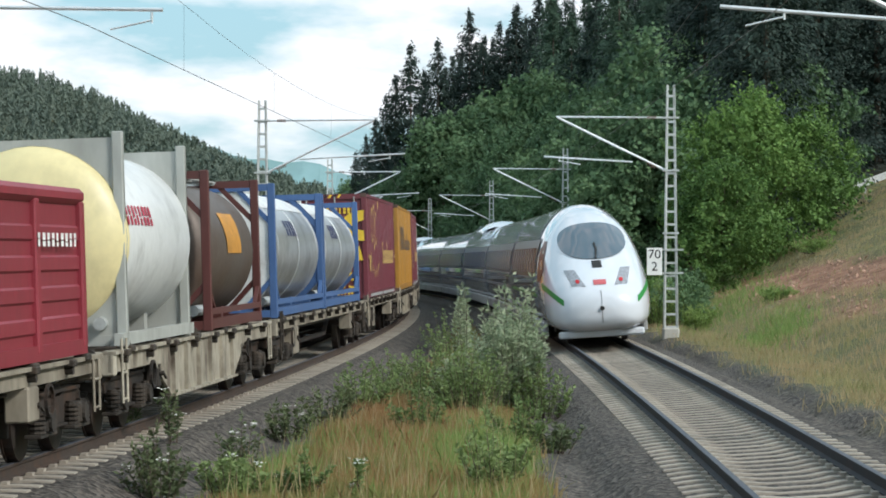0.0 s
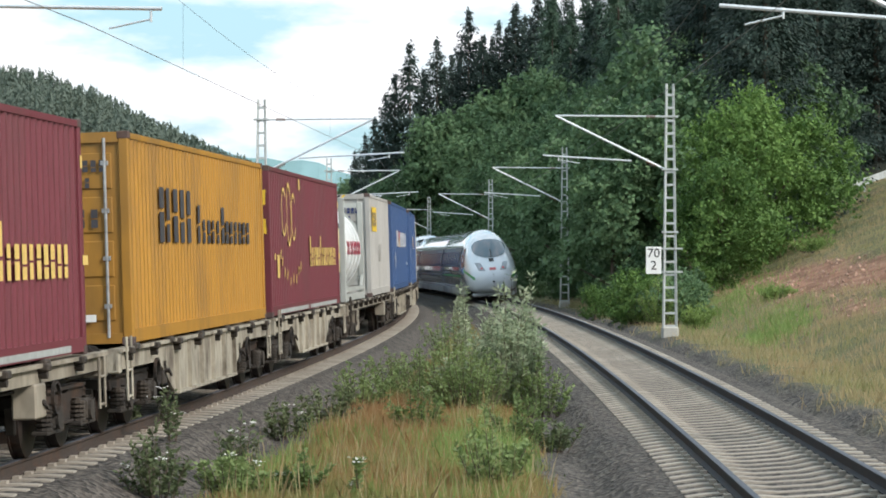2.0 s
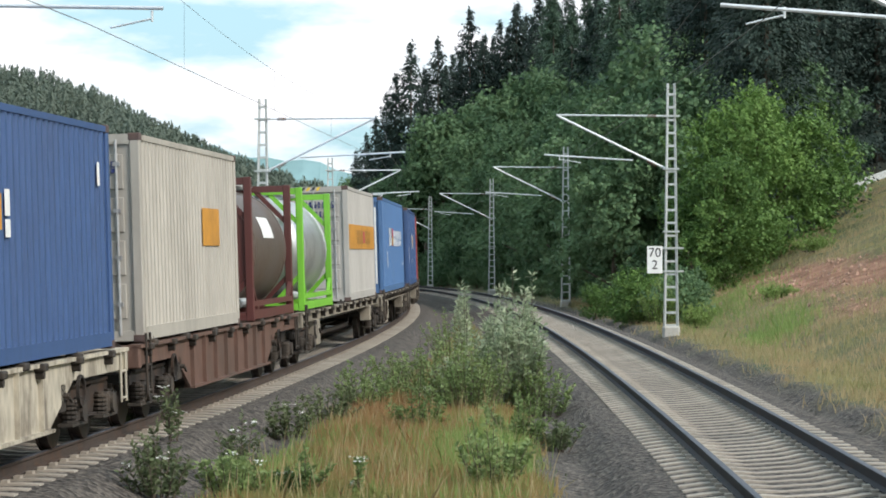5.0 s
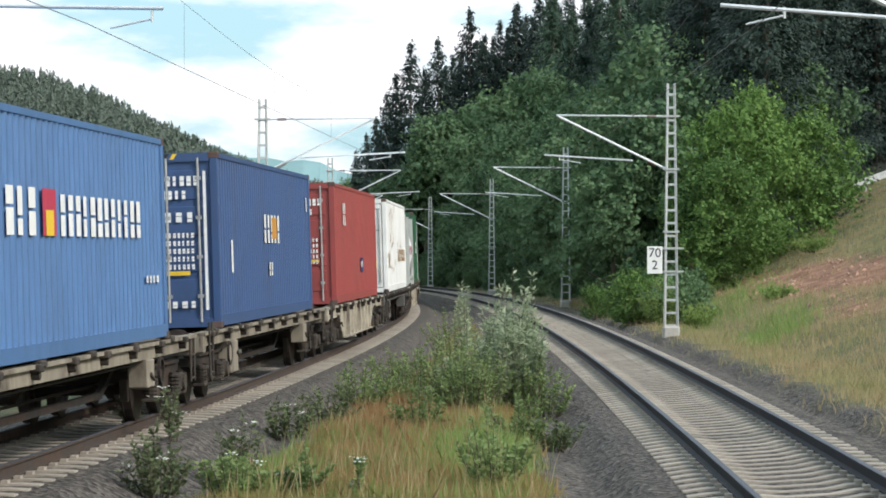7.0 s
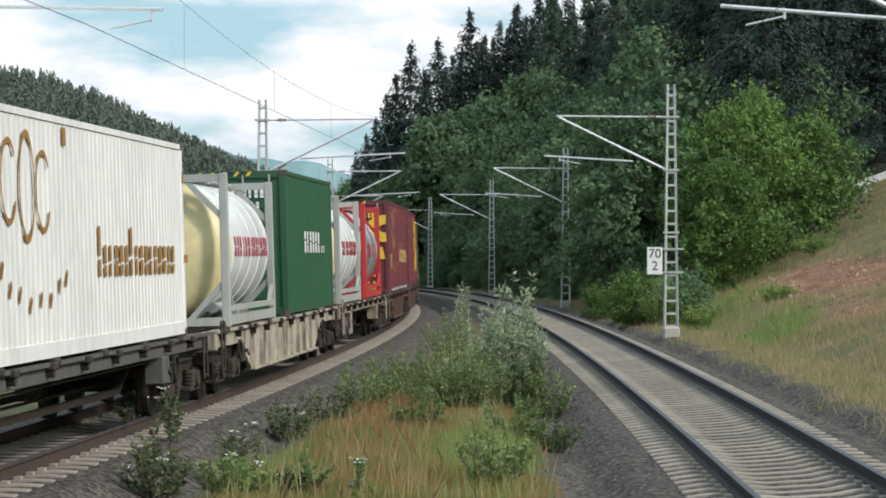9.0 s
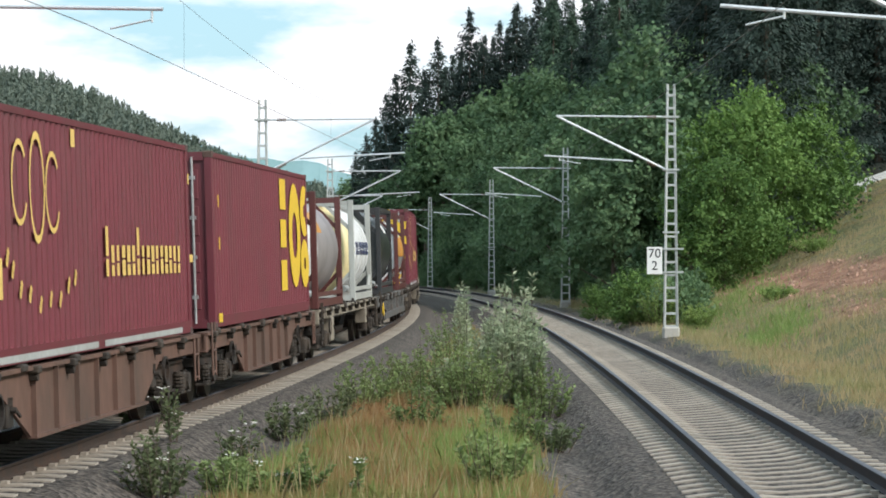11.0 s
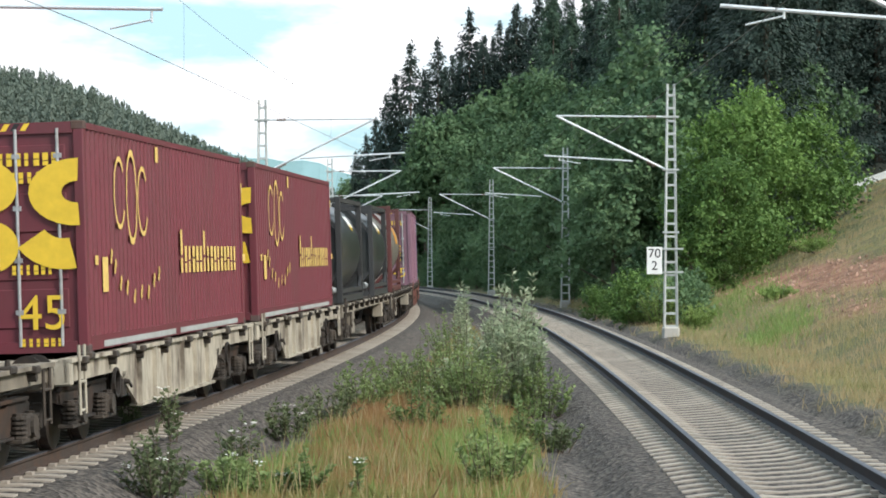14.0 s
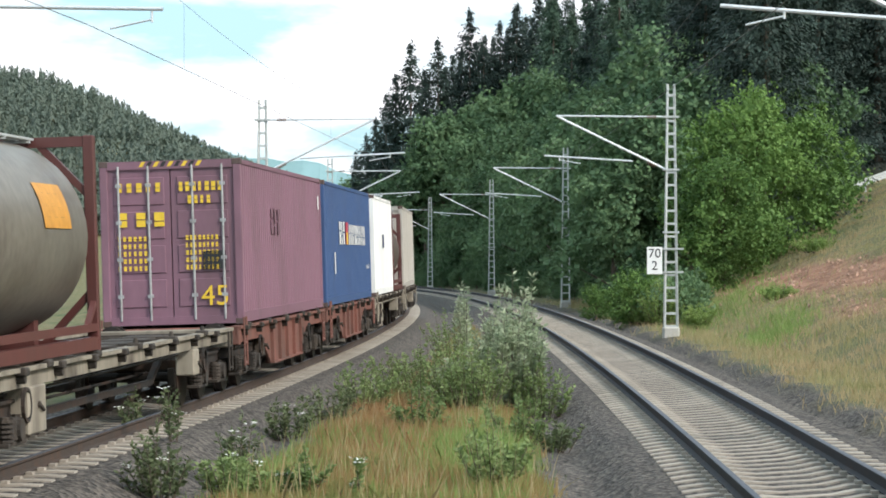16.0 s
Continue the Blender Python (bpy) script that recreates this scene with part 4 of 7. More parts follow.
def wagon(length, style, paint_mat):
    """A flat wagon: belly (deep side sills), skeletal (thin frame with boxes) or low (side trusses)."""
    words = {"belly": "deep fish-bellied side sills", "skeletal": "slim open frame and boxes", "low": "low side trusses"}[style]
    tone = {"wagon_cream": "grimy cream", "wagon_tan": "grimy tan", "wagon_brown": "dull brown", "wagon_red": "rusty red", "wagon_grey": "dark grey"}[paint_mat.name]
    root = tagged(new("flat_wagon"), f"{tone} flat wagon with {words}", "flat wagon", "wagons of the freight train")
    L = length / 2
    for sx in (-1, 1):
        bm = bmesh.new()
        x = sx * 1.18
        if style == "belly":
            prof = [(-L + 0.25, 1.14), (-L + 0.25, 0.86), (-L + 3.4, 0.86), (-L + 4.7, 0.34), (L - 4.7, 0.34), (L - 3.4, 0.86), (L - 0.25, 0.86), (L - 0.25, 1.14)]
        elif style == "low":
            prof = [(-L + 0.25, 1.14), (-L + 0.25, 0.84), (-L + 2.9, 0.84), (-L + 3.3, 0.98), (L - 3.3, 0.98), (L - 2.9, 0.84), (L - 0.25, 0.84), (L - 0.25, 1.14)]
        else:
            prof = [(-L + 0.25, 1.14), (-L + 0.25, 0.92), (L - 0.25, 0.92), (L - 0.25, 1.14)]
        a = [bm.verts.new((x - 0.02, y, z)) for y, z in prof]
        b = [bm.verts.new((x + 0.02, y, z)) for y, z in prof]
        bm.faces.new(a), bm.faces.new(b)
        for i in range(len(prof)):
            j = (i + 1) % len(prof)
            bm.faces.new((a[i], a[j], b[j], b[i]))
        box(bm, x - 0.09, x + 0.09, -L + 0.25, L - 0.25, 1.10, 1.15)
        if style == "belly":
            box(bm, x - 0.09, x + 0.09, -L + 4.7, L - 4.7, 0.32, 0.36)
            for y in np.arange(-L + 4.75, L - 4.65, 1.15):
                box(bm, x - 0.08, x + 0.08, y - 0.02, y + 0.02, 0.36, 1.10)
        bmesh.ops.recalc_face_normals(bm, faces=bm.faces)
        part("side_sill", bm, paint_mat, root)
        for y in np.arange(-L + 0.9, L - 0.6, 1.9):
            bm = bmesh.new()
            rod(bm, (sx * 1.12, y, 1.03), (sx * 1.30, y, 1.03), 0.06, 8)
            box(bm, min(sx * 1.1, sx * 1.33), max(sx * 1.1, sx * 1.33), y - 0.1, y + 0.1, 1.06, 1.15, 0.015)
            part("lashing_bracket", bm, M_GRIME, root)
        if style == "skeletal":
            for y, w, h in ((-L + 3.6, 0.85, 0.55), (L - 3.9, 0.5, 0.4)):
                bm = bmesh.new()
                box(bm, min(sx * 0.95, sx * 1.24), max(sx * 0.95, sx * 1.24), y - w / 2, y + w / 2, 0.92 - h, 0.92, 0.02)
                part("tool_box", bm, paint_mat, root)
            bm = bmesh.new()
            beam(bm, (sx * 0.6, -L + 4.5, 0.45), (sx * 0.6, L - 4.5, 0.45), 0.09)
            beam(bm, (sx * 0.6, -L + 3.2, 0.95), (sx * 0.6, -L + 4.5, 0.45), 0.09)
            beam(bm, (sx * 0.6, L - 3.2, 0.95), (sx * 0.6, L - 4.5, 0.45), 0.09)
            part("truss_rod", bm, M_UNDER, root)
        if style == "low":
            bm = bmesh.new()
            box(bm, sx * 1.2 - 0.06, sx * 1.2 + 0.06, -L + 3.9, L - 3.9, 0.40, 0.58, 0.01)
            plate(bm, sx * 1.2 - 0.03, sx * 1.2 + 0.03, [(-L + 2.9, 0.98), (-L + 2.9, 0.84), (-L + 3.7, 0.38), (-L + 4.5, 0.38), (-L + 4.0, 0.98)])
            plate(bm, sx * 1.2 - 0.03, sx * 1.2 + 0.03, [(L - 2.9, 0.98), (L - 2.9, 0.84), (L - 3.7, 0.38), (L - 4.5, 0.38), (L - 4.0, 0.98)])
            for y in np.arange(-L + 5.4, L - 5.0, 1.9):
                beam(bm, (sx * 1.17, y, 0.5), (sx * 1.17, y + 0.25, 1.0), 0.08, 0.14)
            for y in np.arange(-L + 4.6, L - 4.4, 2.4):
                box(bm, sx * 1.24 - 0.09, sx * 1.24 + 0.09, y - 0.2, y + 0.2, 0.98, 1.17, 0.03)
            part("side_truss", bm, paint_mat, root)
        for e in (-1, 1):
            bm = bmesh.new()
            rod(bm, (sx * 0.875, e * (L - 0.3), 1.0), (sx * 0.875, e * (L - 0.02), 1.0), 0.09, 10)
            rod(bm, (sx * 0.875, e * (L - 0.04), 1.0), (sx * 0.875, e * L, 1.0), 0.22, 14)
            part("buffer", bm, M_UNDER, root)
        for y, t in ((-L + 0.75, 1), (L - 0.75, 0)):
            bm = bmesh.new()
            for dy in (-0.16, 0.16):
                rod(bm, (sx * 1.28, y + dy, 0.45), (sx * 1.28, y + dy, 1.3 if t else 1.1), 0.02, 6)
            for z in (0.5, 0.85):
                rod(bm, (sx * 1.28, y - 0.16, z), (sx * 1.28, y + 0.16, z), 0.018, 6)
            part("step_rail", bm, M_GRIME if L > 8.5 else paint_mat, root)
    bm = bmesh.new()
    box(bm, -0.35, 0.35, -L + 0.3, L - 0.3, 0.75, 1.08)
    part("centre_sill", bm, M_GRIME, root)
    for y in np.arange(-L + 0.35, L, 1.55):
        bm = box(bmesh.new(), -1.16, 1.16, y - 0.08, y + 0.08, 0.93, 1.09)
        part("cross_bearer", bm, M_GRIME, root)
    for e in (-1, 1):
        y0, y1 = sorted((e * (L - 0.25), e * (L - 0.4)))
        part("headstock", box(bmesh.new(), -1.25, 1.25, y0, y1, 0.82, 1.14, 0.02), paint_mat, root)
        bm = rod(bmesh.new(), (0, e * (L - 0.3), 0.95), (0, e * (L + 0.1), 0.92), 0.06, 8)
        part("coupling", bm, M_UNDER, root)
        bm = lathe(bmesh.new(), [(-0.04, 0.165), (-0.04, 0.2), (0.0, 0.2), (0.0, 0.165), (-0.04, 0.165)], 16, "X", (1.25, e * (L - 3.1), 0.72), False)
        part("brake_wheel", bm, M_YMARK if e < 0 and style == "low" else M_UNDER, root)
    for k, y in enumerate(np.arange(-L + 1.4, L - 1.0, 2.75)):
        for sx in (-1, 1):
            bm = bmesh.new()
            box(bm, min(sx * 1.12, sx * 1.30), max(sx * 1.12, sx * 1.30), y - 0.16, y + 0.10, 1.10, 1.19, 0.02)
            rod(bm, (sx * 1.22, y - 0.05, 1.16), (sx * 1.22, y - 0.05, 1.26), 0.045, 8, 0.025)
            part("container_spigot", bm, M_GRIME, root)
    under_gear(root, L, int(length * 10))
    bogie(root, -L + 2.0)
    bogie(root, L - 2.0)
    return root


C_MAROON = paint("maroon_paint", (0.155, 0.030, 0.042), 0.3)
C_OCHRE = paint("ochre_paint", (0.40, 0.195, 0.026), 0.45)
C_GREY = paint("grey_paint", (0.44, 0.42, 0.39), 0.25)
C_BLUE = paint("blue_paint", (0.040, 0.085, 0.205), 0.2)
C_LBLUE = paint("faded_blue_paint", (0.075, 0.165, 0.34), 0.2)
C_RED = paint("red_paint", (0.30, 0.055, 0.05), 0.25)
C_CRIMSON = paint("crimson_paint", (0.25, 0.03, 0.045), 0.2)
C_GREEN = paint("green_paint", (0.02, 0.10, 0.045), 0.2)
C_WHITE = paint("reefer_white", (0.80, 0.80, 0.77), 0.14)
C_PURPLE = paint("faded_purple_paint", (0.225, 0.115, 0.155), 0.35)
C_BEIGE = paint("beige_paint", (0.43, 0.40, 0.35), 0.3)
C_SCARLET = paint("scarlet_frame", (0.50, 0.035, 0.04), 0.2)
C_LIME = paint("lime_frame", (0.18, 0.48, 0.04), 0.2)
T_WHITE = mat("tank_white", (0.72, 0.73, 0.72), 0.35, 0, 6, 0.06, DIRT, 0.4, 0.9, 0.04)
T_CREAM = mat("tank_cream", (0.76, 0.66, 0.36), 0.4, 0, 6, 0.06, DIRT, 0.25, 0.9, 0.04)
T_STEEL = mat("tank_steel", (0.55, 0.56, 0.57), 0.36, 0.7, 6, 0.12, DIRT, 0.5, 0.8, 0.05)
T_GREY = mat("tank_grey", (0.38, 0.35, 0.35), 0.42, 0.3, 6, 0.1, DIRT, 0.5, 0.8, 0.05)
T_BROWN = mat("tank_brown", (0.115, 0.09, 0.075), 0.5, 0.2, 6, 0.2, RUST, 0.5, 0.8, 0.05)
T_OLIVE = mat("tank_olive_grey", (0.19, 0.17, 0.14), 0.42, 0.2, 6, 0.2, (0.08, 0.06, 0.05), 0.6, 0.8, 0.05)
T_BLACK = mat("tank_black", (0.025, 0.027, 0.027), 0.3, 0, 6, 0.2, (0.09, 0.09, 0.08), 0.35, 0.8, 0.04)
F_GREY = paint("frame_grey", (0.42, 0.43, 0.40), 0.3)
F_BROWN = paint("frame_red_brown", (0.105, 0.032, 0.028), 0.3)
F_BLUE = paint("frame_blue", (0.06, 0.125, 0.29), 0.2)
F_BLACK = paint("frame_black", (0.035, 0.035, 0.036), 0.2)

RIDERS = []      # thing, u of its middle, reach, height


def ride(thing, u0, u1, z, reach=None):
    RIDERS.append((thing, (u0 + u1) / 2 + 0.25, reach or (u1 - u0) * 0.42, z))
    return thing


def maroon(u0, u1, block=False):
    marks = [mk_curls(M_PALE), mk_rect(0.9, 6.2, 0.05, 0.13, M_GALV, name="rail_plate", lift=0.003), mk_rect(6.6, 12.3, 0.05, 0.13, M_GALV, name="rail_plate", lift=0.003), mk_end_emblem(M_YMARK), *std_end(M_YMARK), mk_words("45", 0.62, 0.68, 0.5, M_YMARK), mk_bars(0.4, 0.95, 0.1, 0.2, 6, M_YMARK, 8, end=True),
             mk_bars(0.3, 0.85, 1.0, 1.12, 6, M_YMARK, 9, end=True)]
    if block:
        marks = [mk_letters_block(M_YMARK), mk_rect(0.3, 0.7, 0.1, 0.25, M_YMARK), mk_rect(0.5, 0.62, 1.3, 1.5, M_YMARK), mk_rect(0.5, 0.6, 2.0, 2.2, M_YMARK)]
    c = (u0 + u1) / 2
    return ride(box_container("maroon corrugated container with yellow emblem shapes and bars", C_MAROON, 13.22, marks), c - 6.61, c + 6.61, ZC)


def big_blue(u0, u1, colour, small=False, words="navy"):
    m = [*std_end(M_WMARK), *std_table(M_WMARK)]
    if small:
        m += [mk_bars(5.6, 8.0, 1.42, 1.95, 5, M_WMARK, 3), mk_rect(6.7, 7.4, 1.5, 1.9, M_OMARK, lift=0.004), mk_rect(1.3, 1.5, 0.9, 1.45, M_WMARK), mk_bars(6.2, 6.8, 0.8, 1.05, 2, M_WMARK, 7),
              mk_rect(-0.9, 0.75, 0.88, 0.95, M_YMARK, end=True), mk_rect(12.4, 12.55, 2.1, 2.4, M_WMARK)]
        lab = "navy blue corrugated container with small white and orange marks"
    else:
        m += [mk_bars(3.6, 5.2, 1.45, 2.0, 3, M_WMARK, 2), mk_rect(5.4, 6.1, 1.45, 2.0, M_RMARK, name="emblem"), mk_rect(5.55, 5.95, 1.45, 1.75, M_YMARK, name="emblem", lift=0.004),
              mk_bars(6.3, 11.4, 1.45, 1.95, 12, M_WMARK, 5), mk_rect(2.2, 2.45, 0.75, 1.25, M_WMARK), mk_bars(11.6, 12.6, 0.82, 0.92, 4, M_WMARK, 4)]
        lab = "blue corrugated container with a long row of white bars"
    for u in (-1.0, 1.0):
        m.append(mk_rect(u, u + 0.05, 0.3, 2.6, M_WMARK, end=True, lift=0.01))
    m += [mk_bars(-0.8, 0.9, 1.76, 1.92, 9, M_WMARK, 31, end=True), mk_bars(-0.5, 0.9, 0.34, 0.45, 9, M_WMARK, 32, end=True)]
    c = (u0 + u1) / 2
    return ride(box_container(lab, colour, 13.22, m), c - 6.61, c + 6.61, ZC)


def white_tank(u0, u1, word, label, cream=True):
    return ride(tank(label, F_GREY, T_WHITE, 5.9, 2.6, 1.17, T_CREAM if cream else None, marks=[on_barrel(0.9, 5.2, -6, 10, word, "writing_bar", 13)], bands=5), u0, u1, ZC)


def compose():
    # wagons: u0, u1, style, paint
    for u0, u1, style, pm in ((17, 33.3, "skeletal", M_TAN), (33.6, 49.2, "belly", M_CREAM), (49.5, 69.4, "skeletal", M_TAN), (69.8, 85.9, "skeletal", M_TAN), (86.2, 101.4, "belly", M_CREAM),
                              (101.6, 116.2, "belly", M_CREAM), (116.5, 135.0, "skeletal", M_TAN), (135.2, 150.5, "belly", M_CREAM), (150.7, 166.4, "belly", M_CREAM),
                              (166.7, 184.8, "belly", M_WBROWN), (185.1, 207.4, "skeletal", M_TAN), (207.7, 225.2, "skeletal", M_TAN), (225.5, 243.4, "skeletal", M_TAN),
                              (243.8, 261.9, "belly", M_CREAM), (262.3, 280.3, "skeletal", M_WGREY), (280.6, 300.2, "belly", M_CREAM), (300.5, 317.4, "skeletal", M_TAN),
                              (317.7, 333.8, "belly", M_WBROWN), (334.0, 349.6, "belly", M_WBROWN), (349.9, 367.3, "skeletal", M_TAN), (367.7, 388.2, "low", M_WGREY),
                              (388.6, 406.0, "skeletal", M_TAN), (406.4, 422.1, "belly", M_CREAM), (422.3, 437.7, "belly", M_CREAM), (438.0, 456.6, "skeletal", M_TAN),
                              (456.9, 475.2, "skeletal", M_TAN), (475.5, 489.6, "belly", M_WRED), (489.8, 504.2, "belly", M_WRED), (504.5, 521.0, "skeletal", M_TAN), (521.3, 537.0, "skeletal", M_TAN)):
        ride(wagon(u1 - u0, style, pm), u0, u1, 0.0, (u1 - u0) / 2 - 2.0)
    ride(open_box("red ribbed open-top steel container with a rounded rim", C_CRIMSON, 12.2), 20.0, 32.2, ZC)
    ride(tank("white tank container with a pale yellow end and grey frames", F_GREY, T_WHITE, 5.9, 2.90, 1.25, T_CREAM, lift=0.06, marks=[on_barrel(0.5, 2.4, 8, 20, M_RMARK, "writing_bar", 8)], walkway=False, beam_type=True, diag=False, bands=0), 34.3, 40.3, ZC)
    ride(tank("brown tank container in dark red frames", F_BROWN, T_BROWN, 5.9, 2.6, 1.15, panel=None, marks=[on_barrel(2.2, 3.8, -2, 32, M_OMARK), on_barrel(2.4, 3.6, 8, 22, M_BRMARK, "writing_bar", 5)], bands=0), 41.8, 47.8, ZC)
    for u0, u1, wm in ((50.0, 58.6, M_NMARK), (58.9, 68.2, M_NMARK)):
        ride(tank("steel tank container in blue frames with a white end panel", F_BLUE, T_STEEL, u1 - u0, 2.6, 1.16, panel=T_WHITE if u0 < 55 else F_BLUE,
                  marks=[on_barrel(2.6, 4.4, 14, 30, wm, "writing_bar", 4), on_barrel(0.6, 8.0 if u0 < 55 else 8.5, 44, 80, T_WHITE, "sun_shield")], bands=3, walkway=False), u0, u1, ZC)
    maroon(71.1, 84.6)
    ride(box_container("ochre yellow corrugated container with dark bars", C_OCHRE, 13.2, [*std_end(M_DARK), mk_bars(2.2, 5.2, 1.4, 2.2, 5, M_DARK, 2), mk_bars(5.6, 11.4, 1.4, 2.0, 12, M_DARK, 3, (0, 5)),
         mk_bars(-0.9, 0.9, 1.6, 1.85, 9, M_DARK, 6, end=True), mk_rect(0.25, 0.75, 0.32, 0.42, M_WMARK, end=True)]), 87.3, 100.8, ZC)
    maroon(101.4, 115.0)
    white_tank(116.5, 122.5, M_RMARK, "white ribbed tank container with grey frames and dark red bars")
    def logo(root, L, W, H):
        mk_rect(0.9, 2.9, 1.85, 2.55, M_YMARK, name="emblem")(root, L, W, H)
        mk_bars(1.1, 2.7, 2.0, 2.4, 3, M_NMARK, 3)(root, L, W + 0.004, H)
    ride(box_container("light grey container with a yellow emblem, rods and grimy doors", C_GREY, 8.92, [*std_end(M_NMARK), logo, mk_rect(0.1, 0.8, 0.7, 0.95, M_YMARK, end=True), mk_bars(3.5, 5.2, 1.0, 1.5, 5, C_GREY, 4)]), 125.0, 134.2, ZC)
    big_blue(135.6, 149.2, C_BLUE)
    big_blue(151.9, 165.5, C_BLUE, True)
    ride(box_container("light grey container with a small orange plate", C_BEIGE, 8.92, [*std_end(M_NMARK), mk_rect(5.2, 6.9, 1.35, 1.95, M_OMARK)]), 167.3, 176.4, ZC)
    ride(tank("dark brown tank container in brown frames", F_BROWN, T_BROWN, 5.9, 2.6, 1.15, panel=F_BROWN, marks=[on_barrel(2, 3.5, 10, 30, M_WMARK)], bands=2), 178.0, 184.1, ZC)
    ride(tank("steel tank container in bright green frames", C_LIME, T_STEEL, 5.9, 2.6, 1.15, panel=None, bands=2), 185.9, 192.0, ZC)
    def stripe(root, L, W, H):
        mk_rect(0.12, 2 * L - 0.12, 1.32, 1.95, M_OMARK, name="stripe")(root, L, W, H)
        mk_bars(2.6, 4.6, 1.45, 1.82, 6, M_BRMARK, 5)(root, L, W + 0.004, H)
        mk_bars(5.4, 7.4, 1.45, 1.82, 6, M_BRMARK, 6)(root, L, W + 0.004, H)
        mk_rect(4.7, 5.2, 1.48, 1.8, M_RMARK, name="emblem")(root, L, W + 0.004, H)
    ride(box_container("light grey container with an orange stripe along its side", C_GREY, 8.92, [*std_end(M_NMARK), stripe], smooth_side=True), 196.4, 205.6, ZC)
    big_blue(209.3, 222.8, C_LBLUE)
    big_blue(227.5, 241.0, C_BLUE, True)
    ride(box_container("red corrugated container with yellow plate and white bars", C_RED, 13.22, [*std_end(M_WMARK), *std_table(M_WMARK), mk_rect(-0.9, 0.85, 1.02, 1.08, M_YMARK, end=True), mk_rect(0.2, 0.6, 0.68, 0.9, M_YMARK, end=True),
         mk_bars(2.2, 3.1, 1.9, 2.45, 2, M_WMARK, 3), mk_rect(7.4, 8.2, 0.72, 1.1, M_NMARK, name="emblem"), mk_bars(7.5, 8.1, 0.85, 1.0, 2, M_WMARK, 7), mk_rect(12.9, 13.1, 0.8, 1.0, M_YMARK)]), 246.2, 259.7, ZC)
    reefer = box_container("white refrigerated container with bronze emblem shapes and a cooling unit", C_WHITE, 13.2, [mk_curls(M_BRMARK)], doors=False, smooth_side=True)
    L = 6.6
    part("cooling_unit", box(bmesh.new(), -1.1, 1.1, -L + 0.02, -L + 0.1, 0.17, 2.75, 0.02), C_WHITE, reefer)
    part("fan_recess", box(bmesh.new(), -0.55, 0.80, -L - 0.0, -L + 0.018, 1.02, 1.78, 0.004), M_DARK, reefer)
    part("control_box", box(bmesh.new(), 0.12, 0.68, -L - 0.10, -L + 0.0, 1.10, 1.58, 0.02), T_WHITE, reefer, "white control box with a grey window")
    part("control_window", box(bmesh.new(), 0.26, 0.54, -L - 0.106, -L - 0.101, 1.24, 1.50), M_GALV, reefer)
    part("motor_cover", box(bmesh.new(), -0.95, 0.85, -L - 0.05, -L + 0.02, 0.52, 0.92, 0.04), T_WHITE, reefer)
    part("fork_slot", box(bmesh.new(), -0.45, 0.45, -L + 0.004, -L + 0.02, 0.28, 0.38), M_BLACK, reefer)
    part("access_panel", box(bmesh.new(), -0.95, -0.62, -L - 0.03, -L + 0.02, 1.05, 1.9, 0.02), C_WHITE, reefer)
    for z in (1.92, 2.58):
        part("unit_seam", box(bmesh.new(), -1.05, 1.05, -L + 0.006, -L + 0.02, z, z + 0.025), I_SEAM, reefer)
    for sx in (-1, 1):
        part("unit_latch", rod(bmesh.new(), (sx * 1.02, -L - 0.01, 0.3), (sx * 1.02, -L - 0.01, 2.6), 0.018, 6), M_GALVROD, reefer)
    part("hose", rod(bmesh.new(), (0.62, -L - 0.03, 2.56), (0.20, -L - 0.03, 1.62), 0.03, 8), T_WHITE, reefer)
    bm = bmesh.new()
    bm.faces.new([bm.verts.new((x, -L - 0.005, z)) for x, z in ((0.15, 2.1), (0.6, 2.1), (0.38, 2.5))])
    part("warning_triangle", bm, M_YMARK, reefer)
    ride(reefer, 264.9, 278.1, ZC)
    white_tank(282.4, 288.5, M_RMARK, "white ribbed tank container with pale yellow end and red bars")
    ride(box_container("dark green corrugated container with white bars", C_GREEN, 8.92, [mk_bars(3.0, 6.2, 1.25, 1.7, 6, M_WMARK, 2), mk_bars(6.4, 7.2, 1.25, 1.4, 3, M_WMARK, 4), *std_end(M_WMARK)], smooth_side=True), 290.4, 299.5, ZC)
    white_tank(301.2, 307.3, M_RMARK, "white tank container with grey frames and dark red bars")
    ride(tank("pale tank container in scarlet frames", C_SCARLET, T_STEEL, 5.9, 2.6, 1.15, panel=None, marks=[on_barrel(1.4, 4.0, -8, 10, M_RMARK, "writing_bar", 5)], bands=3), 309.2, 315.3, ZC)
    maroon(319.5, 333.2)
    maroon(335.2, 348.6, True)
    ride(tank("grey tank container in red-brown frames with orange plate", F_BROWN, T_GREY, 5.9, 2.6, 1.17, T_WHITE, marks=[on_barrel(0.5, 2.0, 18, 44, M_OMARK), on_barrel(0.7, 1.8, 26, 38, M_BRMARK, "writing_bar", 4)], bands=0), 350.2, 356.2, ZC)
    white_tank(359.6, 365.8, M_NMARK, "white ribbed tank container with cream end and navy bars")
    ride(tank("black tank container in black frames", F_BLACK, T_BLACK, 5.9, 2.6, 1.2, panel=T_BLACK, top_rails=True, marks=[on_barrel(3.6, 4.6, 24, 40, M_WMARK), on_barrel(1.5, 2.2, -38, -26, M_WMARK)], bands=0), 369.8, 375.9, ZC)
    ride(tank("steel tank container with white end and orange band", F_BROWN, T_STEEL, 5.9, 2.6, 1.15, panel=T_WHITE, marks=[on_barrel(0.4, 5.5, -8, 24, M_OMARK, "stripe"), on_barrel(1.4, 4.4, 0, 15, M_BRMARK, "writing_bar", 7)], bands=3), 379.9, 386.0, ZC)
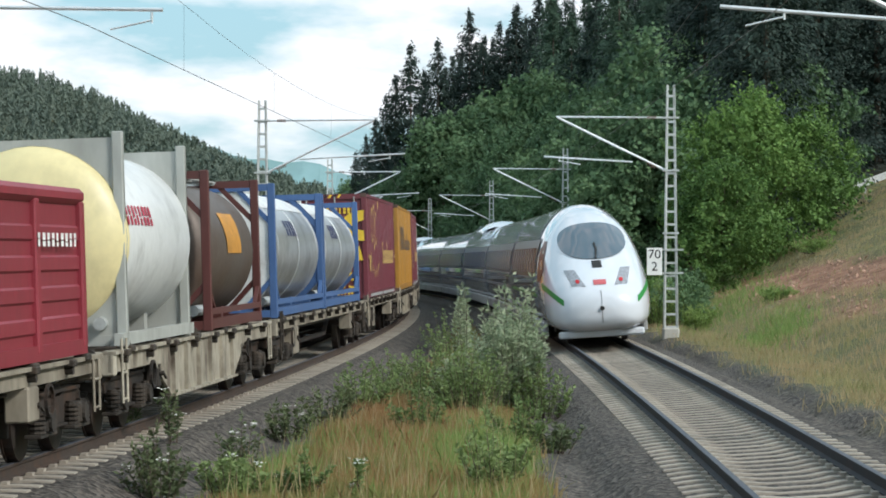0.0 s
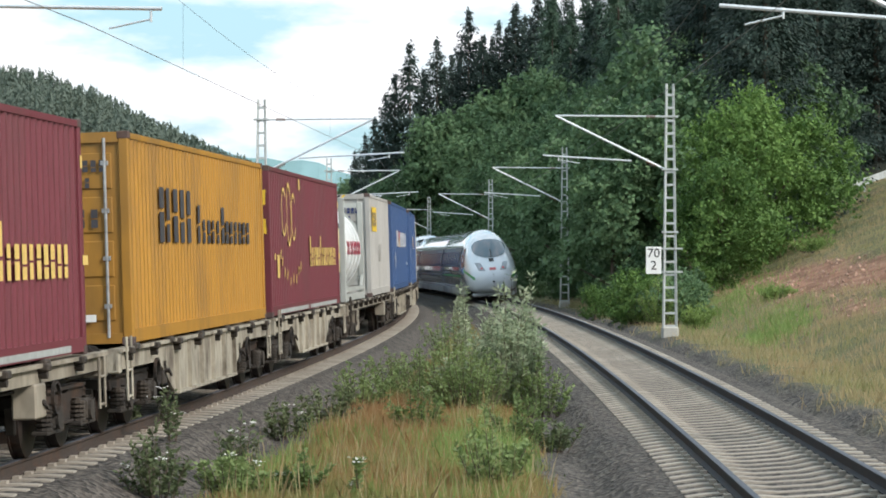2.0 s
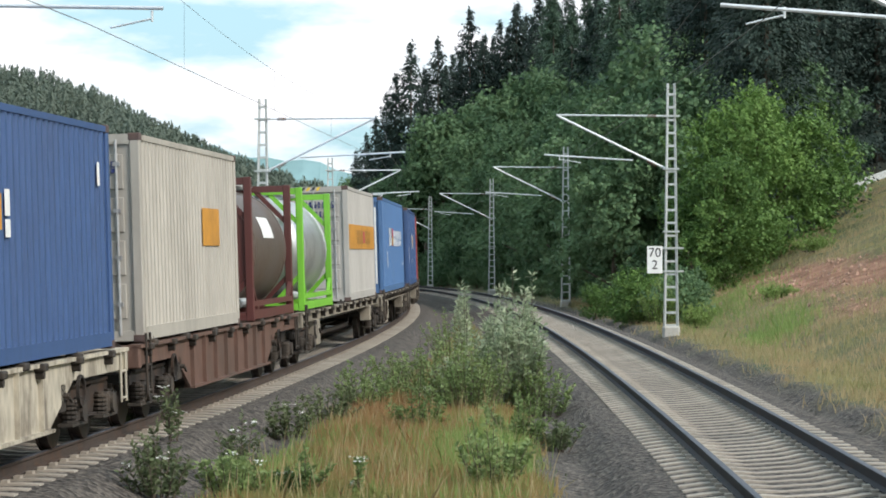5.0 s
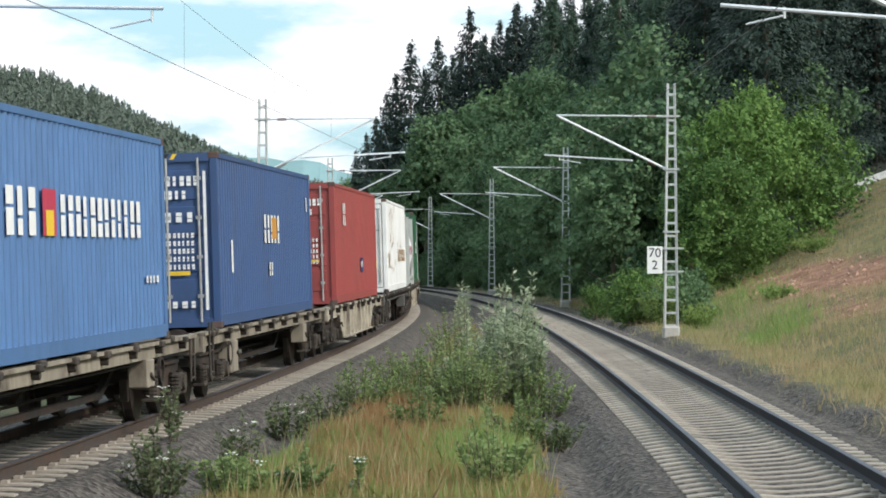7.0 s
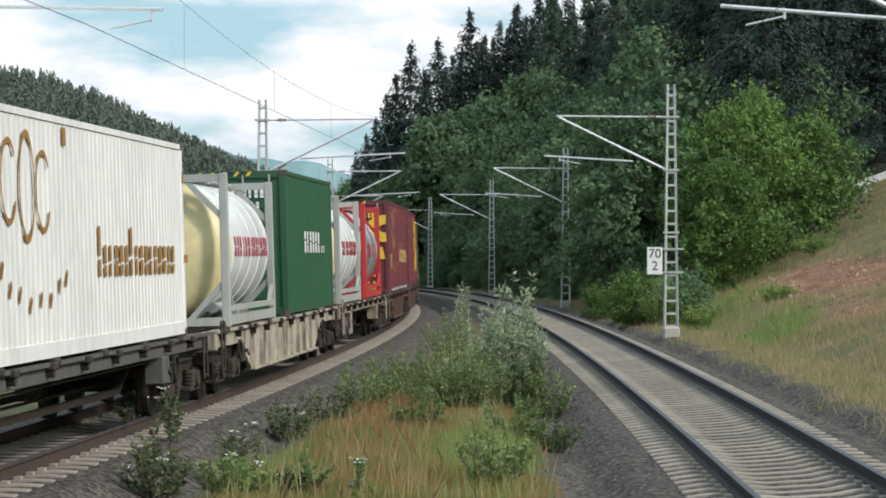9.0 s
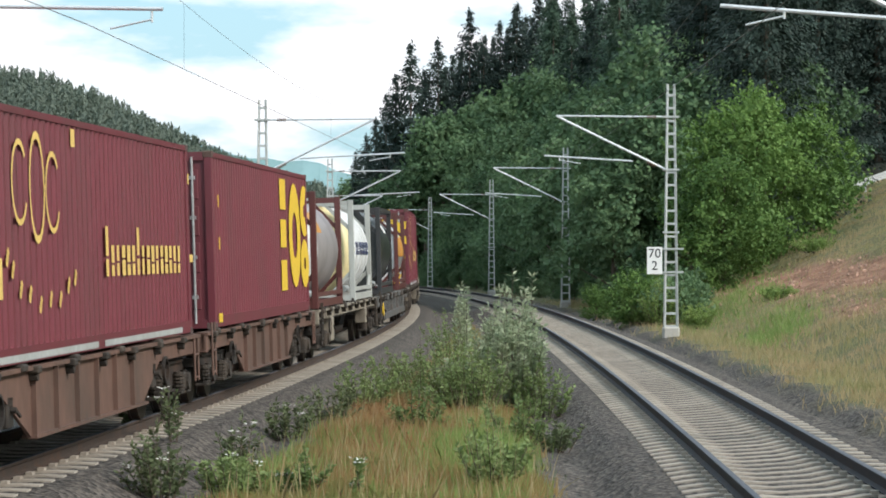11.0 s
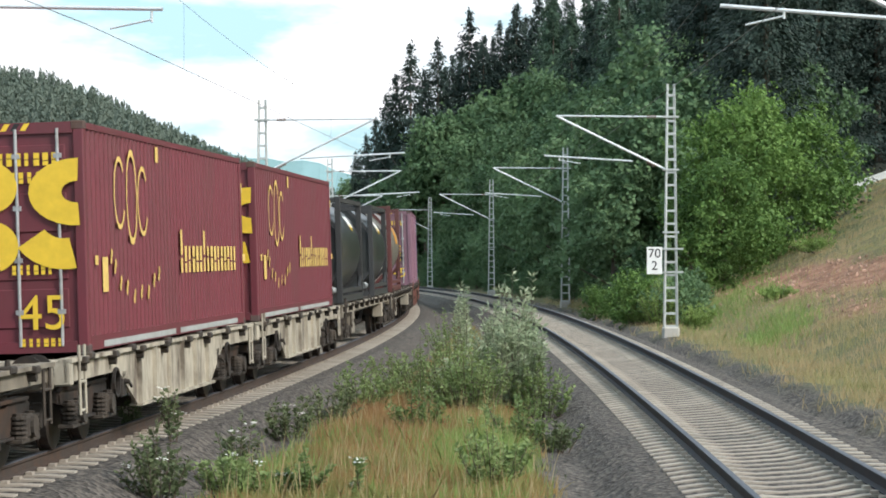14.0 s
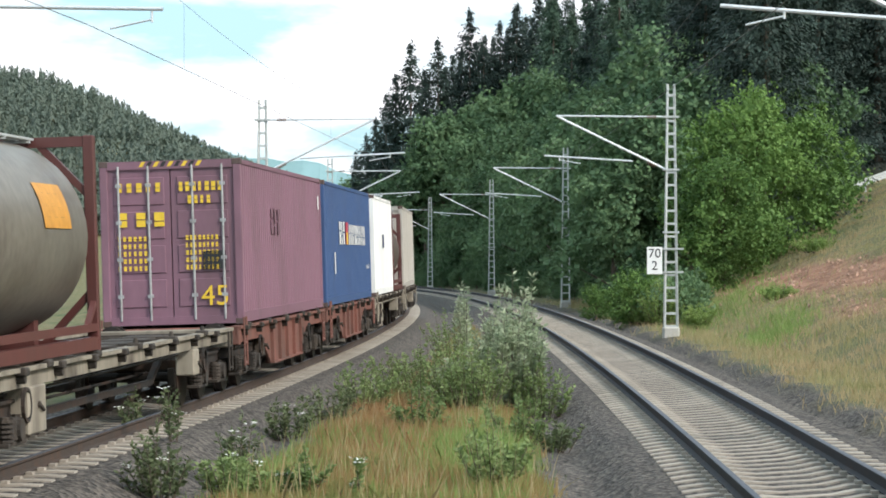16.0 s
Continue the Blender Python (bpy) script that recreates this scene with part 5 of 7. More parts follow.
    maroon(389.8, 403.3)
    maroon(407.5, 421.2)
    maroon(422.4, 436.2)
    for u0 in (438.5, 449.0):
        ride(tank("black tank container in black frames with white plates", F_BLACK, T_BLACK, 6.3, 2.6, 1.2, panel=T_BLACK, top_rails=True, marks=[on_barrel(3.9, 4.9, 26, 42, M_WMARK), on_barrel(4.1, 4.5, 22, 30, M_YMARK)], bands=0), u0, u0 + 6.3, ZC)
    ride(tank("olive-grey tank container in brown frames with beige panel", F_BROWN, T_OLIVE, 5.9, 2.75, 1.19, panel=C_BEIGE, lift=0.12, marks=[on_barrel(3.0, 4.4, 4, 30, M_OMARK), on_barrel(3.2, 4.2, 10, 24, M_BRMARK, "writing_bar", 3)], bands=0), 458.0, 464.1, ZC)
    ride(box_container("faded purple corrugated container with chalky yellow marks", C_PURPLE, 12.9, [*std_end(M_YMARK), *std_table(M_YMARK), mk_words("45", 0.5, 0.75, 0.5, M_YMARK), mk_bars(-0.95, 0.0, 1.75, 2.0, 3, M_YMARK, 3, end=True),
         mk_rect(0.55, 0.95, 0.98, 1.3, M_BLACK, end=True), mk_bars(4, 5.5, 1.6, 2.1, 3, C_PURPLE, 2), mk_rect(12.2, 12.4, 2.2, 2.5, M_WMARK)]), 476.4, 489.3, ZC)
    big_blue(490.0, 503.4, C_BLUE)
    ride(box_container("off-white container with a grimy side", C_WHITE, 8.92, [mk_rect(4, 4.6, 1.4, 1.8, M_NMARK)]), 505.0, 514.1, ZC)
    ride(tank("red-brown tank container in dark red frames", F_BROWN, T_BROWN, 5.9, 2.6, 1.15, bands=2), 514.6, 520.7, ZC)
    ride(box_container("beige corrugated container on a flat wagon", C_BEIGE, 13.22, []), 522.0, 535.6, ZC)


compose()


# ---- white high-speed train on the other track ----
I_WHITE = mat("train_white", (0.70, 0.73, 0.78), 0.22, 0, 4, 0.03, (0.35, 0.35, 0.36), 0.2, 0.5, 0.0, coat=1.0)
I_GLASS = mat("train_glass", (0.10, 0.13, 0.16), 0.06, 0.0, 4, 0.03, bump=0.0, coat=0.3)
I_BAND = mat("train_dark_band", (0.05, 0.06, 0.07), 0.30, 0.0, 4, 0.05, bump=0.0)
I_SIDEGLASS = mat("train_side_glass", (0.02, 0.025, 0.03), 0.22, 0.0, 4, 0.05, bump=0.0)
I_GREEN = mat("train_green", (0.03, 0.26, 0.05), 0.35, 0, 4, 0.03)
I_RED = mat("train_red", (0.55, 0.12, 0.13), 0.35, 0, 4, 0.03)
I_BROWN = mat("train_red_brown", (0.15, 0.04, 0.03), 0.35, 0, 4, 0.05)
I_SKIRT = mat("train_skirt_grey", (0.42, 0.43, 0.44), 0.5, 0, 4, 0.1, DIRT, 0.5, 0.7)
I_SHADE = mat("train_shaded_grey", (0.17, 0.18, 0.21), 0.4, 0, 4, 0.1)
I_LAMP = mat("train_lamp_cover", (0.30, 0.31, 0.34), 0.15, 0, 12, 0.35, coat=0.6)
NOSE = [(0.0, 0.40, 1.25, 0.75), (0.12, 0.80, 1.45, 0.52), (0.35, 1.06, 1.66, 0.40), (0.8, 1.27, 1.95, 0.35), (1.4, 1.39, 2.30, 0.33), (2.1, 1.45, 2.72, 0.31), (2.9, 1.47, 3.16, 0.30), (3.8, 1.475, 3.54, 0.30),
        (4.8, 1.475, 3.72, 0.30), (6.0, 1.475, 3.84, 0.30), (7.5, 1.475, 3.88, 0.30)]


def nose_at(d):
    ds = [n[0] for n in NOSE]
    return tuple(float(np.interp(d, ds, [n[k] for n in NOSE])) for k in (1, 2, 3))


def section(d, n=36):
    w, top, bot = nose_at(d)
    out = []
    zc = bot + (top - bot) * 0.33
    for k in range(n):
        a = 2 * math.pi * k / n
        c, s = math.cos(a), math.sin(a)
        p = 2.0 / (2.35 if s > 0 else 3.2)
        x = w * math.copysign(abs(c) ** p, c)
        z = zc + ((top - zc) if s > 0 else (zc - bot)) * math.copysign(abs(s) ** p, s)
        if z > 1.6:
            x *= 1 - 0.10 * ((z - 1.6) / 2.3) ** 2
        out.append((x, z))
    return out


def inside(x, z, d):
    w, top, bot = nose_at(d)
    zc = bot + (top - bot) * 0.33
    e = 2.35 if z > zc else 3.2
    wx = w * (1 - 0.10 * (max(0, z - 1.6) / 2.3) ** 2)
    return (abs(x) / wx) ** e + (abs(z - zc) / ((top - zc) if z > zc else (zc - bot))) ** e <= 1


def depth(x, z):
    lo, hi = 0.0, 7.5
    if not inside(x, z, hi):
        return hi
    for _ in range(22):
        m = (lo + hi) / 2
        lo, hi = (lo, m) if inside(x, z, m) else (m, hi)
    return hi


def decal(name, outline, material, root, L, lift=0.02, label=""):
    """A closed outline in front view laid on the nose, filled as a fan of rings."""
    cx, cz = sum(p[0] for p in outline) / len(outline), sum(p[1] for p in outline) / len(outline)
    bm = bmesh.new()
    rings = []
    for f in (1.0, 0.8, 0.6, 0.4, 0.2):
        rings.append([bm.verts.new((x2, -L + depth(x2, z2) - lift, z2 + lift * 0.5)) for x2, z2 in ((cx + (x - cx) * f, cz + (z - cz) * f) for x, z in outline)])
    c = bm.verts.new((cx, -L + depth(cx, cz) - lift, cz + lift * 0.5))
    n = len(outline)
    for p, q in zip(rings, rings[1:]):
        for i in range(n):
            bm.faces.new((p[i], p[(i + 1) % n], q[(i + 1) % n], q[i]))
    for i in range(n):
        bm.faces.new((rings[-1][i], rings[-1][(i + 1) % n], c))
    bmesh.ops.recalc_face_normals(bm, faces=bm.faces)
    return part(name, bm, material, root, label, smooth=True)


def ice_car(length, tail, raised=False):
    root = tagged(new("rail_car"), "white streamlined high-speed train end car with rounded nose" if tail else "white high-speed train coach with a dark window band", "train car", "cars of the high-speed train")
    L = length / 2
    ds = [n[0] for n in NOSE] + [9.0, length - 0.3] if tail else [7.5, 7.5]
    bm = bmesh.new()
    rings = []
    if tail:
        ys = [-L + d for d in np.concatenate([[0, 0.05, 0.12, 0.22, 0.35, 0.55], np.arange(0.8, 7.6, 0.35), [9, length - 0.25]])]
    else:
        ys = [-L + 0.25, -L / 2, 0.0, L / 2, L - 0.25]
    for y in ys:
        rings.append([bm.verts.new((x, y, z)) for x, z in section(y + L if tail else 7.5)])
    n = len(rings[0])
    for p, q in zip(rings, rings[1:]):
        for i in range(n):
            bm.faces.new((p[i], p[(i + 1) % n], q[(i + 1) % n], q[i]))
    if tail:
        bm.faces.new(rings[0])
    bmesh.ops.recalc_face_normals(bm, faces=bm.faces)
    part("body_shell", bm, I_WHITE, root, smooth=True)
    for y in ((L - 0.25,) if tail else (-L + 0.25, L - 0.25)):
        bm = bmesh.new()
        bm.faces.new([bm.verts.new((x, y, z)) for x, z in section(7.5)])
        part("end_wall", bm, I_SHADE, root)
    # window band and windows follow the side wall
    def wall_x(z):
        for x, zz in ((x, zz) for x, zz in section(7.5, 240) if x > 0):
            if abs(zz - z) < 0.03:
                return x
        return 1.45
    y0 = -L + (5.6 if tail else 0.5)
    for sx in (-1, 1):
        bm = bmesh.new()
        zs = np.linspace(1.72, 2.92, 6)
        lo = [bm.verts.new((sx * (wall_x(z) + 0.006), y0, z)) for z in zs]
        hi = [bm.verts.new((sx * (wall_x(z) + 0.006), L - 0.5, z)) for z in zs]
        for i in range(5):
            bm.faces.new((lo[i], lo[i + 1], hi[i + 1], hi[i]))
        bd = part("window_band", bm, I_BAND, root)
        for k, y in enumerate(np.arange(y0 + 1.0, L - 2.0, 1.9)):
            bm = bmesh.new()
            lo = [bm.verts.new((sx * (wall_x(z) + 0.012), y, z)) for z in zs[1:5]]
            hi = [bm.verts.new((sx * (wall_x(z) + 0.012), y + 1.45, z)) for z in zs[1:5]]
            for i in range(3):
                bm.faces.new((lo[i], lo[i + 1], hi[i + 1], hi[i]))
            part("window", bm, I_SIDEGLASS, bd)
        bm = bmesh.new()
        zs2 = (1.28, 1.36, 1.44)
        lo = [bm.verts.new((sx * (wall_x(z) + 0.006), y0 - 0.3, z)) for z in zs2]
        hi = [bm.verts.new((sx * (wall_x(z) + 0.006), L - 0.4, z)) for z in zs2]
        for i in range(2):
            bm.faces.new((lo[i], lo[i + 1], hi[i + 1], hi[i]))
        part("stripe", bm, I_GREEN if tail else I_SHADE, root)
        bm = bmesh.new()
        box(bm, min(sx * 1.30, sx * 1.44), max(sx * 1.30, sx * 1.44), -L + (3.2 if tail else 0.4), L - 0.4, 0.22, 0.62, 0.03)
        part("skirt", bm, I_SKIRT, root)
        for y in (y0 + 0.15, L - 1.7):
            bm = bmesh.new()
            zs3 = np.linspace(0.75, 2.95, 8)
            for yy in (y, y + 1.0):
                for za, zb in zip(zs3, zs3[1:]):
                    beam(bm, (sx * (wall_x(za) + 0.004), yy, za), (sx * (wall_x(zb) + 0.004), yy, zb), 0.03, 0.02)
            part("door_edge", bm, I_SHADE, root)
    if raised:
        # long rounded fairing, its ends sloping down to the roof
        bm = bmesh.new()
        rings = []
        for k, (y, h) in enumerate(((-5.2, 0.0), (-4.4, 0.17), (-3.4, 0.26), (3.4, 0.26), (4.4, 0.17), (5.2, 0.0))):
            rings.append([bm.verts.new((1.12 * math.cos(a), y, 3.50 + (0.36 + h) * math.sin(a) ** 0.8)) for a in (math.pi * j / 12 for j in range(13))])
        for p, q in zip(rings, rings[1:]):
            for i in range(12):
                bm.faces.new((p[i], p[i + 1], q[i + 1], q[i]))
        bmesh.ops.recalc_face_normals(bm, faces=bm.faces)
        part("roof_unit", bm, I_WHITE, root, "raised white roof fairing", smooth=True)
    bm = bmesh.new()
    box(bm, -1.2, 1.2, -L + 4 if tail else -L + 0.5, L - 0.5, 0.18, 0.45)
    part("underframe", bm, M_UNDER, root)
    for y in (-L + 4.2, L - 3.8):
        bm = bmesh.new()
        for sx in (-1, 1):
            box(bm, sx * 1.05 - 0.08, sx * 1.05 + 0.08, y - 1.6, y + 1.6, 0.35, 0.62)
        box(bm, -1.0, 1.0, y - 0.3, y + 0.3, 0.3, 0.6)
        b = part("bogie", bm, M_UNDER, root)
        for dy in (-1.25, 1.25):
            for sx in (-1, 1):
                part("wheel", lathe(bmesh.new(), [(-0.07, 0.2), (-0.07, 0.45), (0.07, 0.45), (0.07, 0.2)], 24, "X", (sx * 0.754, y + dy, 0.455)), M_WHEEL, b)
    bm = bmesh.new()
    rings = [[bm.verts.new((x * k, y, 2.1 + (z - 2.1) * k)) for x, z in section(7.5)] for y, k in ((L - 0.26, 0.985), (L - 0.13, 0.965), (L, 0.985), (L + 0.13, 0.965), (L + 0.26, 0.985))]
    for p, q in zip(rings, rings[1:]):
        for i in range(len(p)):
            bm.faces.new((p[i], p[(i + 1) % len(p)], q[(i + 1) % len(p)], q[i]))
    bmesh.ops.recalc_face_normals(bm, faces=bm.faces)
    part("gangway_bellows", bm, I_SHADE, root, "grey folded gangway bellows")
    if tail:
        el = [(0.93 * math.copysign(abs(math.cos(a)) ** 0.85, math.cos(a)), 2.78 + 0.50 * math.copysign(abs(math.sin(a)) ** 0.85, math.sin(a))) for a in (2 * math.pi * k / 40 for k in range(40))]
        ws = decal("windscreen", el, I_GLASS, root, L, 0.025)
        bm = bmesh.new()
        pts = [(0.02, 2.72), (0.05, 2.55), (0.0, 2.30)]
        for p, q in zip(pts, pts[1:]):
            beam(bm, (p[0], -L + depth(*p) - 0.07, p[1]), (q[0], -L + depth(*q) - 0.07, q[1]), 0.05)
        part("wiper", bm, M_BLACK, ws)
        decal("headlight_gap", [(-0.13, 2.05), (0.13, 2.05), (0.13, 2.24), (-0.13, 2.24)], M_BLACK, root, L, 0.012, "small dark camera window")
        for sx in (-1, 1):
            lens = decal("tail_light", [(sx * 0.38, 1.56), (sx * 0.74, 1.58), (sx * 0.90, 2.02), (sx * 0.62, 2.02)], I_LAMP, root, L, 0.02, "slanted smoked lamp cover")
            decal("red_lamp", [(sx * (0.58 + 0.055 * math.cos(a)), 1.70 + 0.055 * math.sin(a)) for a in (k * math.pi / 6 for k in range(12))], TAIL_RED, lens, L, 0.035)
            bm = bmesh.new()
            cols = []
            for q in np.linspace(0, 1, 12):
                x = 0.98 + 0.46 * q
                mid_z = 1.17 + 0.46 * q ** 1.2
                cols.append([bm.verts.new((sx * (x + 0.004), -L + depth(x, z) - 0.014, z)) for z in (mid_z - 0.085, mid_z, mid_z + 0.085)])
            for p, q in zip(cols, cols[1:]):
                for i in range(2):
                    bm.faces.new((p[i], p[i + 1], q[i + 1], q[i]))
            bmesh.ops.recalc_face_normals(bm, faces=bm.faces)
            part("nose_stripe", bm, I_GREEN, root, "green stripe", smooth=True)
            bm = bmesh.new()
            zs = np.linspace(1.75, 2.85, 7)
            for d0, d1, k in ((3.6, 4.5, 0),):
                lo, hi = [], []
                for z in zs:
                    t = (z - 1.75) / 1.1
                    for lst, d in ((lo, d0 - 0.9 + 1.5 * abs(t - 0.25)), (hi, d1)):
                        w, top, bot = nose_at(d)
                        zc = bot + (top - bot) * 0.33
                        q = max(0.0, 1 - (abs(z - zc) / ((top - zc) if z > zc else (zc - bot))) ** 2.35) ** (1 / 2.35)
                        lst.append(bm.verts.new((sx * (w * q * (1 - 0.10 * (max(0, z - 1.6) / 2.3) ** 2) + 0.012), -L + d, z)))
                for i in range(len(zs) - 1):
                    bm.faces.new((lo[i], lo[i + 1], hi[i + 1], hi[i]))
            part("cab_side_panel", bm, I_BROWN, root, "red-brown cab side panel")
        decal("emblem", [(-0.17, 1.60), (0.17, 1.60), (0.17, 1.73), (-0.17, 1.73)], I_RED, root, L, 0.02, "small red emblem plate")
        decal("coupler_seam", [(-0.008, 0.6), (0.008, 0.6), (0.008, 1.45), (-0.008, 1.45)], M_BLACK, root, L, 0.012)
        bm = rod(bmesh.new(), (0, -L - 0.06, 0.98), (0, -L + 0.2, 0.98), 0.06, 10)
        part("coupler_pin", bm, M_BLACK, root)
        bm = bmesh.new()
        box(bm, -1.15, 1.15, -L + 0.75, -L + 1.1, 0.20, 0.40, 0.05)
        part("rail_guard", bm, I_WHITE, root, "pale rail guard plate")
    return root


TAIL_RED = bpy.data.materials.new("tail_lamp_glow")
TAIL_RED.use_nodes = True
TAIL_RED.node_tree.nodes["Principled BSDF"].inputs["Base Color"].default_value = (0.5, 0.02, 0.03, 1)
TAIL_RED.node_tree.nodes["Principled BSDF"].inputs["Emission Color"].default_value = (1, 0.1, 0.12, 1)
TAIL_RED.node_tree.nodes["Principled BSDF"].inputs["Emission Strength"].default_value = 0.03
EXPRESS = []
TAIL0, TAIL_V = 68.6, 35.40      # where the tail's nose stands at the start, and the speed


def build_express():
    u = TAIL0
    first = ice_car(25.8, True)
    EXPRESS.append((first, u + 12.9))
    u += 25.8
    plain, high = ice_car(24.8, False), ice_car(24.8, False, True)
    for k in range(7):
        kind = high if k in (1, 4) else plain
        c = kind if k < 2 else copy_thing(kind, Matrix())
        EXPRESS.append((c, u + 12.4))
        u += 24.8


build_express()


def freight_run(t):
    """Metres that the freight train has gone by t."""
    return 26.934 * t + 0.94662 * ((t - 8) ** 2 - 64) / 16


# ---- plants ----
def leaf_mat(name, lo, hi, scale, trans=0.25, rough=0.6, dry=None, dry_pos=0.55):
    """Foliage: colour drifts over the plant and from leaf to leaf."""
    m = bpy.data.materials.new(name)
    m.use_nodes = True
    nt = m.node_tree
    b = nt.nodes["Principled BSDF"]
    b.inputs["Roughness"].default_value = rough
    b.inputs["Specular IOR Level"].default_value = 0.25
    geo = nt.nodes.new("ShaderNodeNewGeometry")
    n = nt.nodes.new("ShaderNodeTexNoise")
    n.inputs["Scale"].default_value = scale
    n.inputs["Detail"].default_value = 4
    nt.links.new(geo.outputs["Position"], n.inputs["Vector"])
    oi = nt.nodes.new("ShaderNodeObjectInfo")
    add = nt.nodes.new("ShaderNodeMath")
    add.operation = "MULTIPLY_ADD"
    add.inputs[1].default_value = 0.35
    nt.links.new(geo.outputs["Random Per Island"], add.inputs[0])
    nt.links.new(n.outputs["Fac"], add.inputs[2])
    add2 = nt.nodes.new("ShaderNodeMath")
    add2.operation = "MULTIPLY_ADD"
    add2.inputs[1].default_value = 0.3
    nt.links.new(oi.outputs["Random"], add2.inputs[0])
    nt.links.new(add.outputs[0], add2.inputs[2])
    r = nt.nodes.new("ShaderNodeValToRGB")
    r.color_ramp.elements[0].position, r.color_ramp.elements[1].position = 0.42, 1.0
    r.color_ramp.elements[0].color, r.color_ramp.elements[1].color = (*lo, 1), (*hi, 1)
    nt.links.new(add2.outputs[0], r.inputs[0])
    col = r.outputs[0]
    if dry:
        n2 = nt.nodes.new("ShaderNodeTexNoise")
        n2.inputs["Scale"].default_value = 0.33
        n2.inputs["Detail"].default_value = 5
        nt.links.new(geo.outputs["Position"], n2.inputs["Vector"])
        mr = nt.nodes.new("ShaderNodeMapRange")
        mr.inputs["From Min"].default_value, mr.inputs["From Max"].default_value = dry_pos - 0.1, dry_pos + 0.08
        nt.links.new(n2.outputs["Fac"], mr.inputs["Value"])
        mx = nt.nodes.new("ShaderNodeMixRGB")
        nt.links.new(mr.outputs[0], mx.inputs["Fac"])
        nt.links.new(col, mx.inputs["Color1"])
        mx.inputs["Color2"].default_value = (*dry, 1)
        col = mx.outputs[0]
    nt.links.new(col, b.inputs["Base Color"])
    t = nt.nodes.new("ShaderNodeBsdfTranslucent")
    ms = nt.nodes.new("ShaderNodeMixShader")
    ms.inputs[0].default_value = trans
    nt.links.new(col, t.inputs[0])
    nt.links.new(b.outputs[0], ms.inputs[1])
    nt.links.new(t.outputs[0], ms.inputs[2])
    nt.links.new(ms.outputs[0], nt.nodes["Material Output"].inputs[0])
    return m


P_BROAD = leaf_mat("broad_leaves", (0.045, 0.098, 0.046), (0.150, 0.240, 0.115), 0.06, 0.22)
P_BRIGHT = leaf_mat("bright_leaves", (0.048, 0.108, 0.027), (0.168, 0.280, 0.072), 0.2, 0.25)
P_NEEDLE = leaf_mat("needles", (0.011, 0.024, 0.021), (0.040, 0.064, 0.050), 0.12, 0.12)
P_MIXED = leaf_mat("light_needles", (0.030, 0.064, 0.044), (0.085, 0.140, 0.090), 0.08, 0.18)
P_SILVER = leaf_mat("silvery_leaves", (0.19, 0.26, 0.14), (0.46, 0.51, 0.35), 1.6, 0.35)
P_WEED = leaf_mat("weed_leaves", (0.11, 0.18, 0.06), (0.27, 0.35, 0.14), 1.2, 0.35)
P_DARKWEED = leaf_mat("dark_weed_leaves", (0.07, 0.10, 0.045), (0.18, 0.22, 0.11), 1.2, 0.3)
P_GRASS = leaf_mat("meadow_grass", (0.16, 0.22, 0.06), (0.36, 0.37, 0.15), 0.8, 0.45, dry=(0.42, 0.27, 0.12), dry_pos=0.47)
P_BANK = leaf_mat("bank_grass", (0.16, 0.205, 0.07), (0.41, 0.37, 0.18), 0.5, 0.45, dry=(0.47, 0.36, 0.20), dry_pos=0.50)
P_STRAW = leaf_mat("straw", (0.34, 0.24, 0.11), (0.55, 0.45, 0.25), 0.9, 0.4)
P_RUSTY = leaf_mat("rusty_seed_heads", (0.30, 0.17, 0.075), (0.50, 0.30, 0.15), 1.0, 0.4)
P_FRESH = leaf_mat("fresh_grass", (0.14, 0.24, 0.06), (0.30, 0.41, 0.13), 1.0, 0.4)
P_LUSH = leaf_mat("lush_grass", (0.13, 0.23, 0.055), (0.28, 0.38, 0.12), 0.9, 0.45)
# distance haze is mixed into these greens as a pale blue-grey cast
P_FAR_HAZED = leaf_mat("far_wood_hazed", (0.088, 0.120, 0.102), (0.150, 0.185, 0.142), 0.012, 0.3)
M_BARK = mat("bark", (0.11, 0.085, 0.065), 0.95, 0, 6, 0.35, (0.05, 0.045, 0.035), 0.5, 1.2, 0.4, stretch=(1, 1, 0.2))
M_PETAL = mat("white_petals", (0.75, 0.75, 0.70), 0.7, 0, 9, 0.1)
RNG = np.random.default_rng(5)


def unit(v):
    return v / np.maximum(np.linalg.norm(v, axis=-1, keepdims=True), 1e-9)


def leaf_mesh(name, pos, along, out, length, width):
    """Pointed four-sided leaves at pos, lying along one way and facing another."""
    n = len(pos)
    a = unit(along)
    s = unit(np.cross(a, out))
    length, width = np.broadcast_to(length, n)[:, None], np.broadcast_to(width, n)[:, None]
    v = np.stack([pos - a * length * 0.5, pos + s * width * 0.5, pos + a * length * 0.5, pos - s * width * 0.5], 1).reshape(-1, 3)
    me = bpy.data.meshes.new(name)
    me.vertices.add(4 * n)
    me.vertices.foreach_set("co", v.astype(np.float32).ravel())
    me.loops.add(4 * n)
    me.loops.foreach_set("vertex_index", np.arange(4 * n, dtype=np.int32))
    me.polygons.add(n)
    me.polygons.foreach_set("loop_start", np.arange(0, 4 * n, 4, dtype=np.int32))
    me.update(calc_edges=True)
    return me


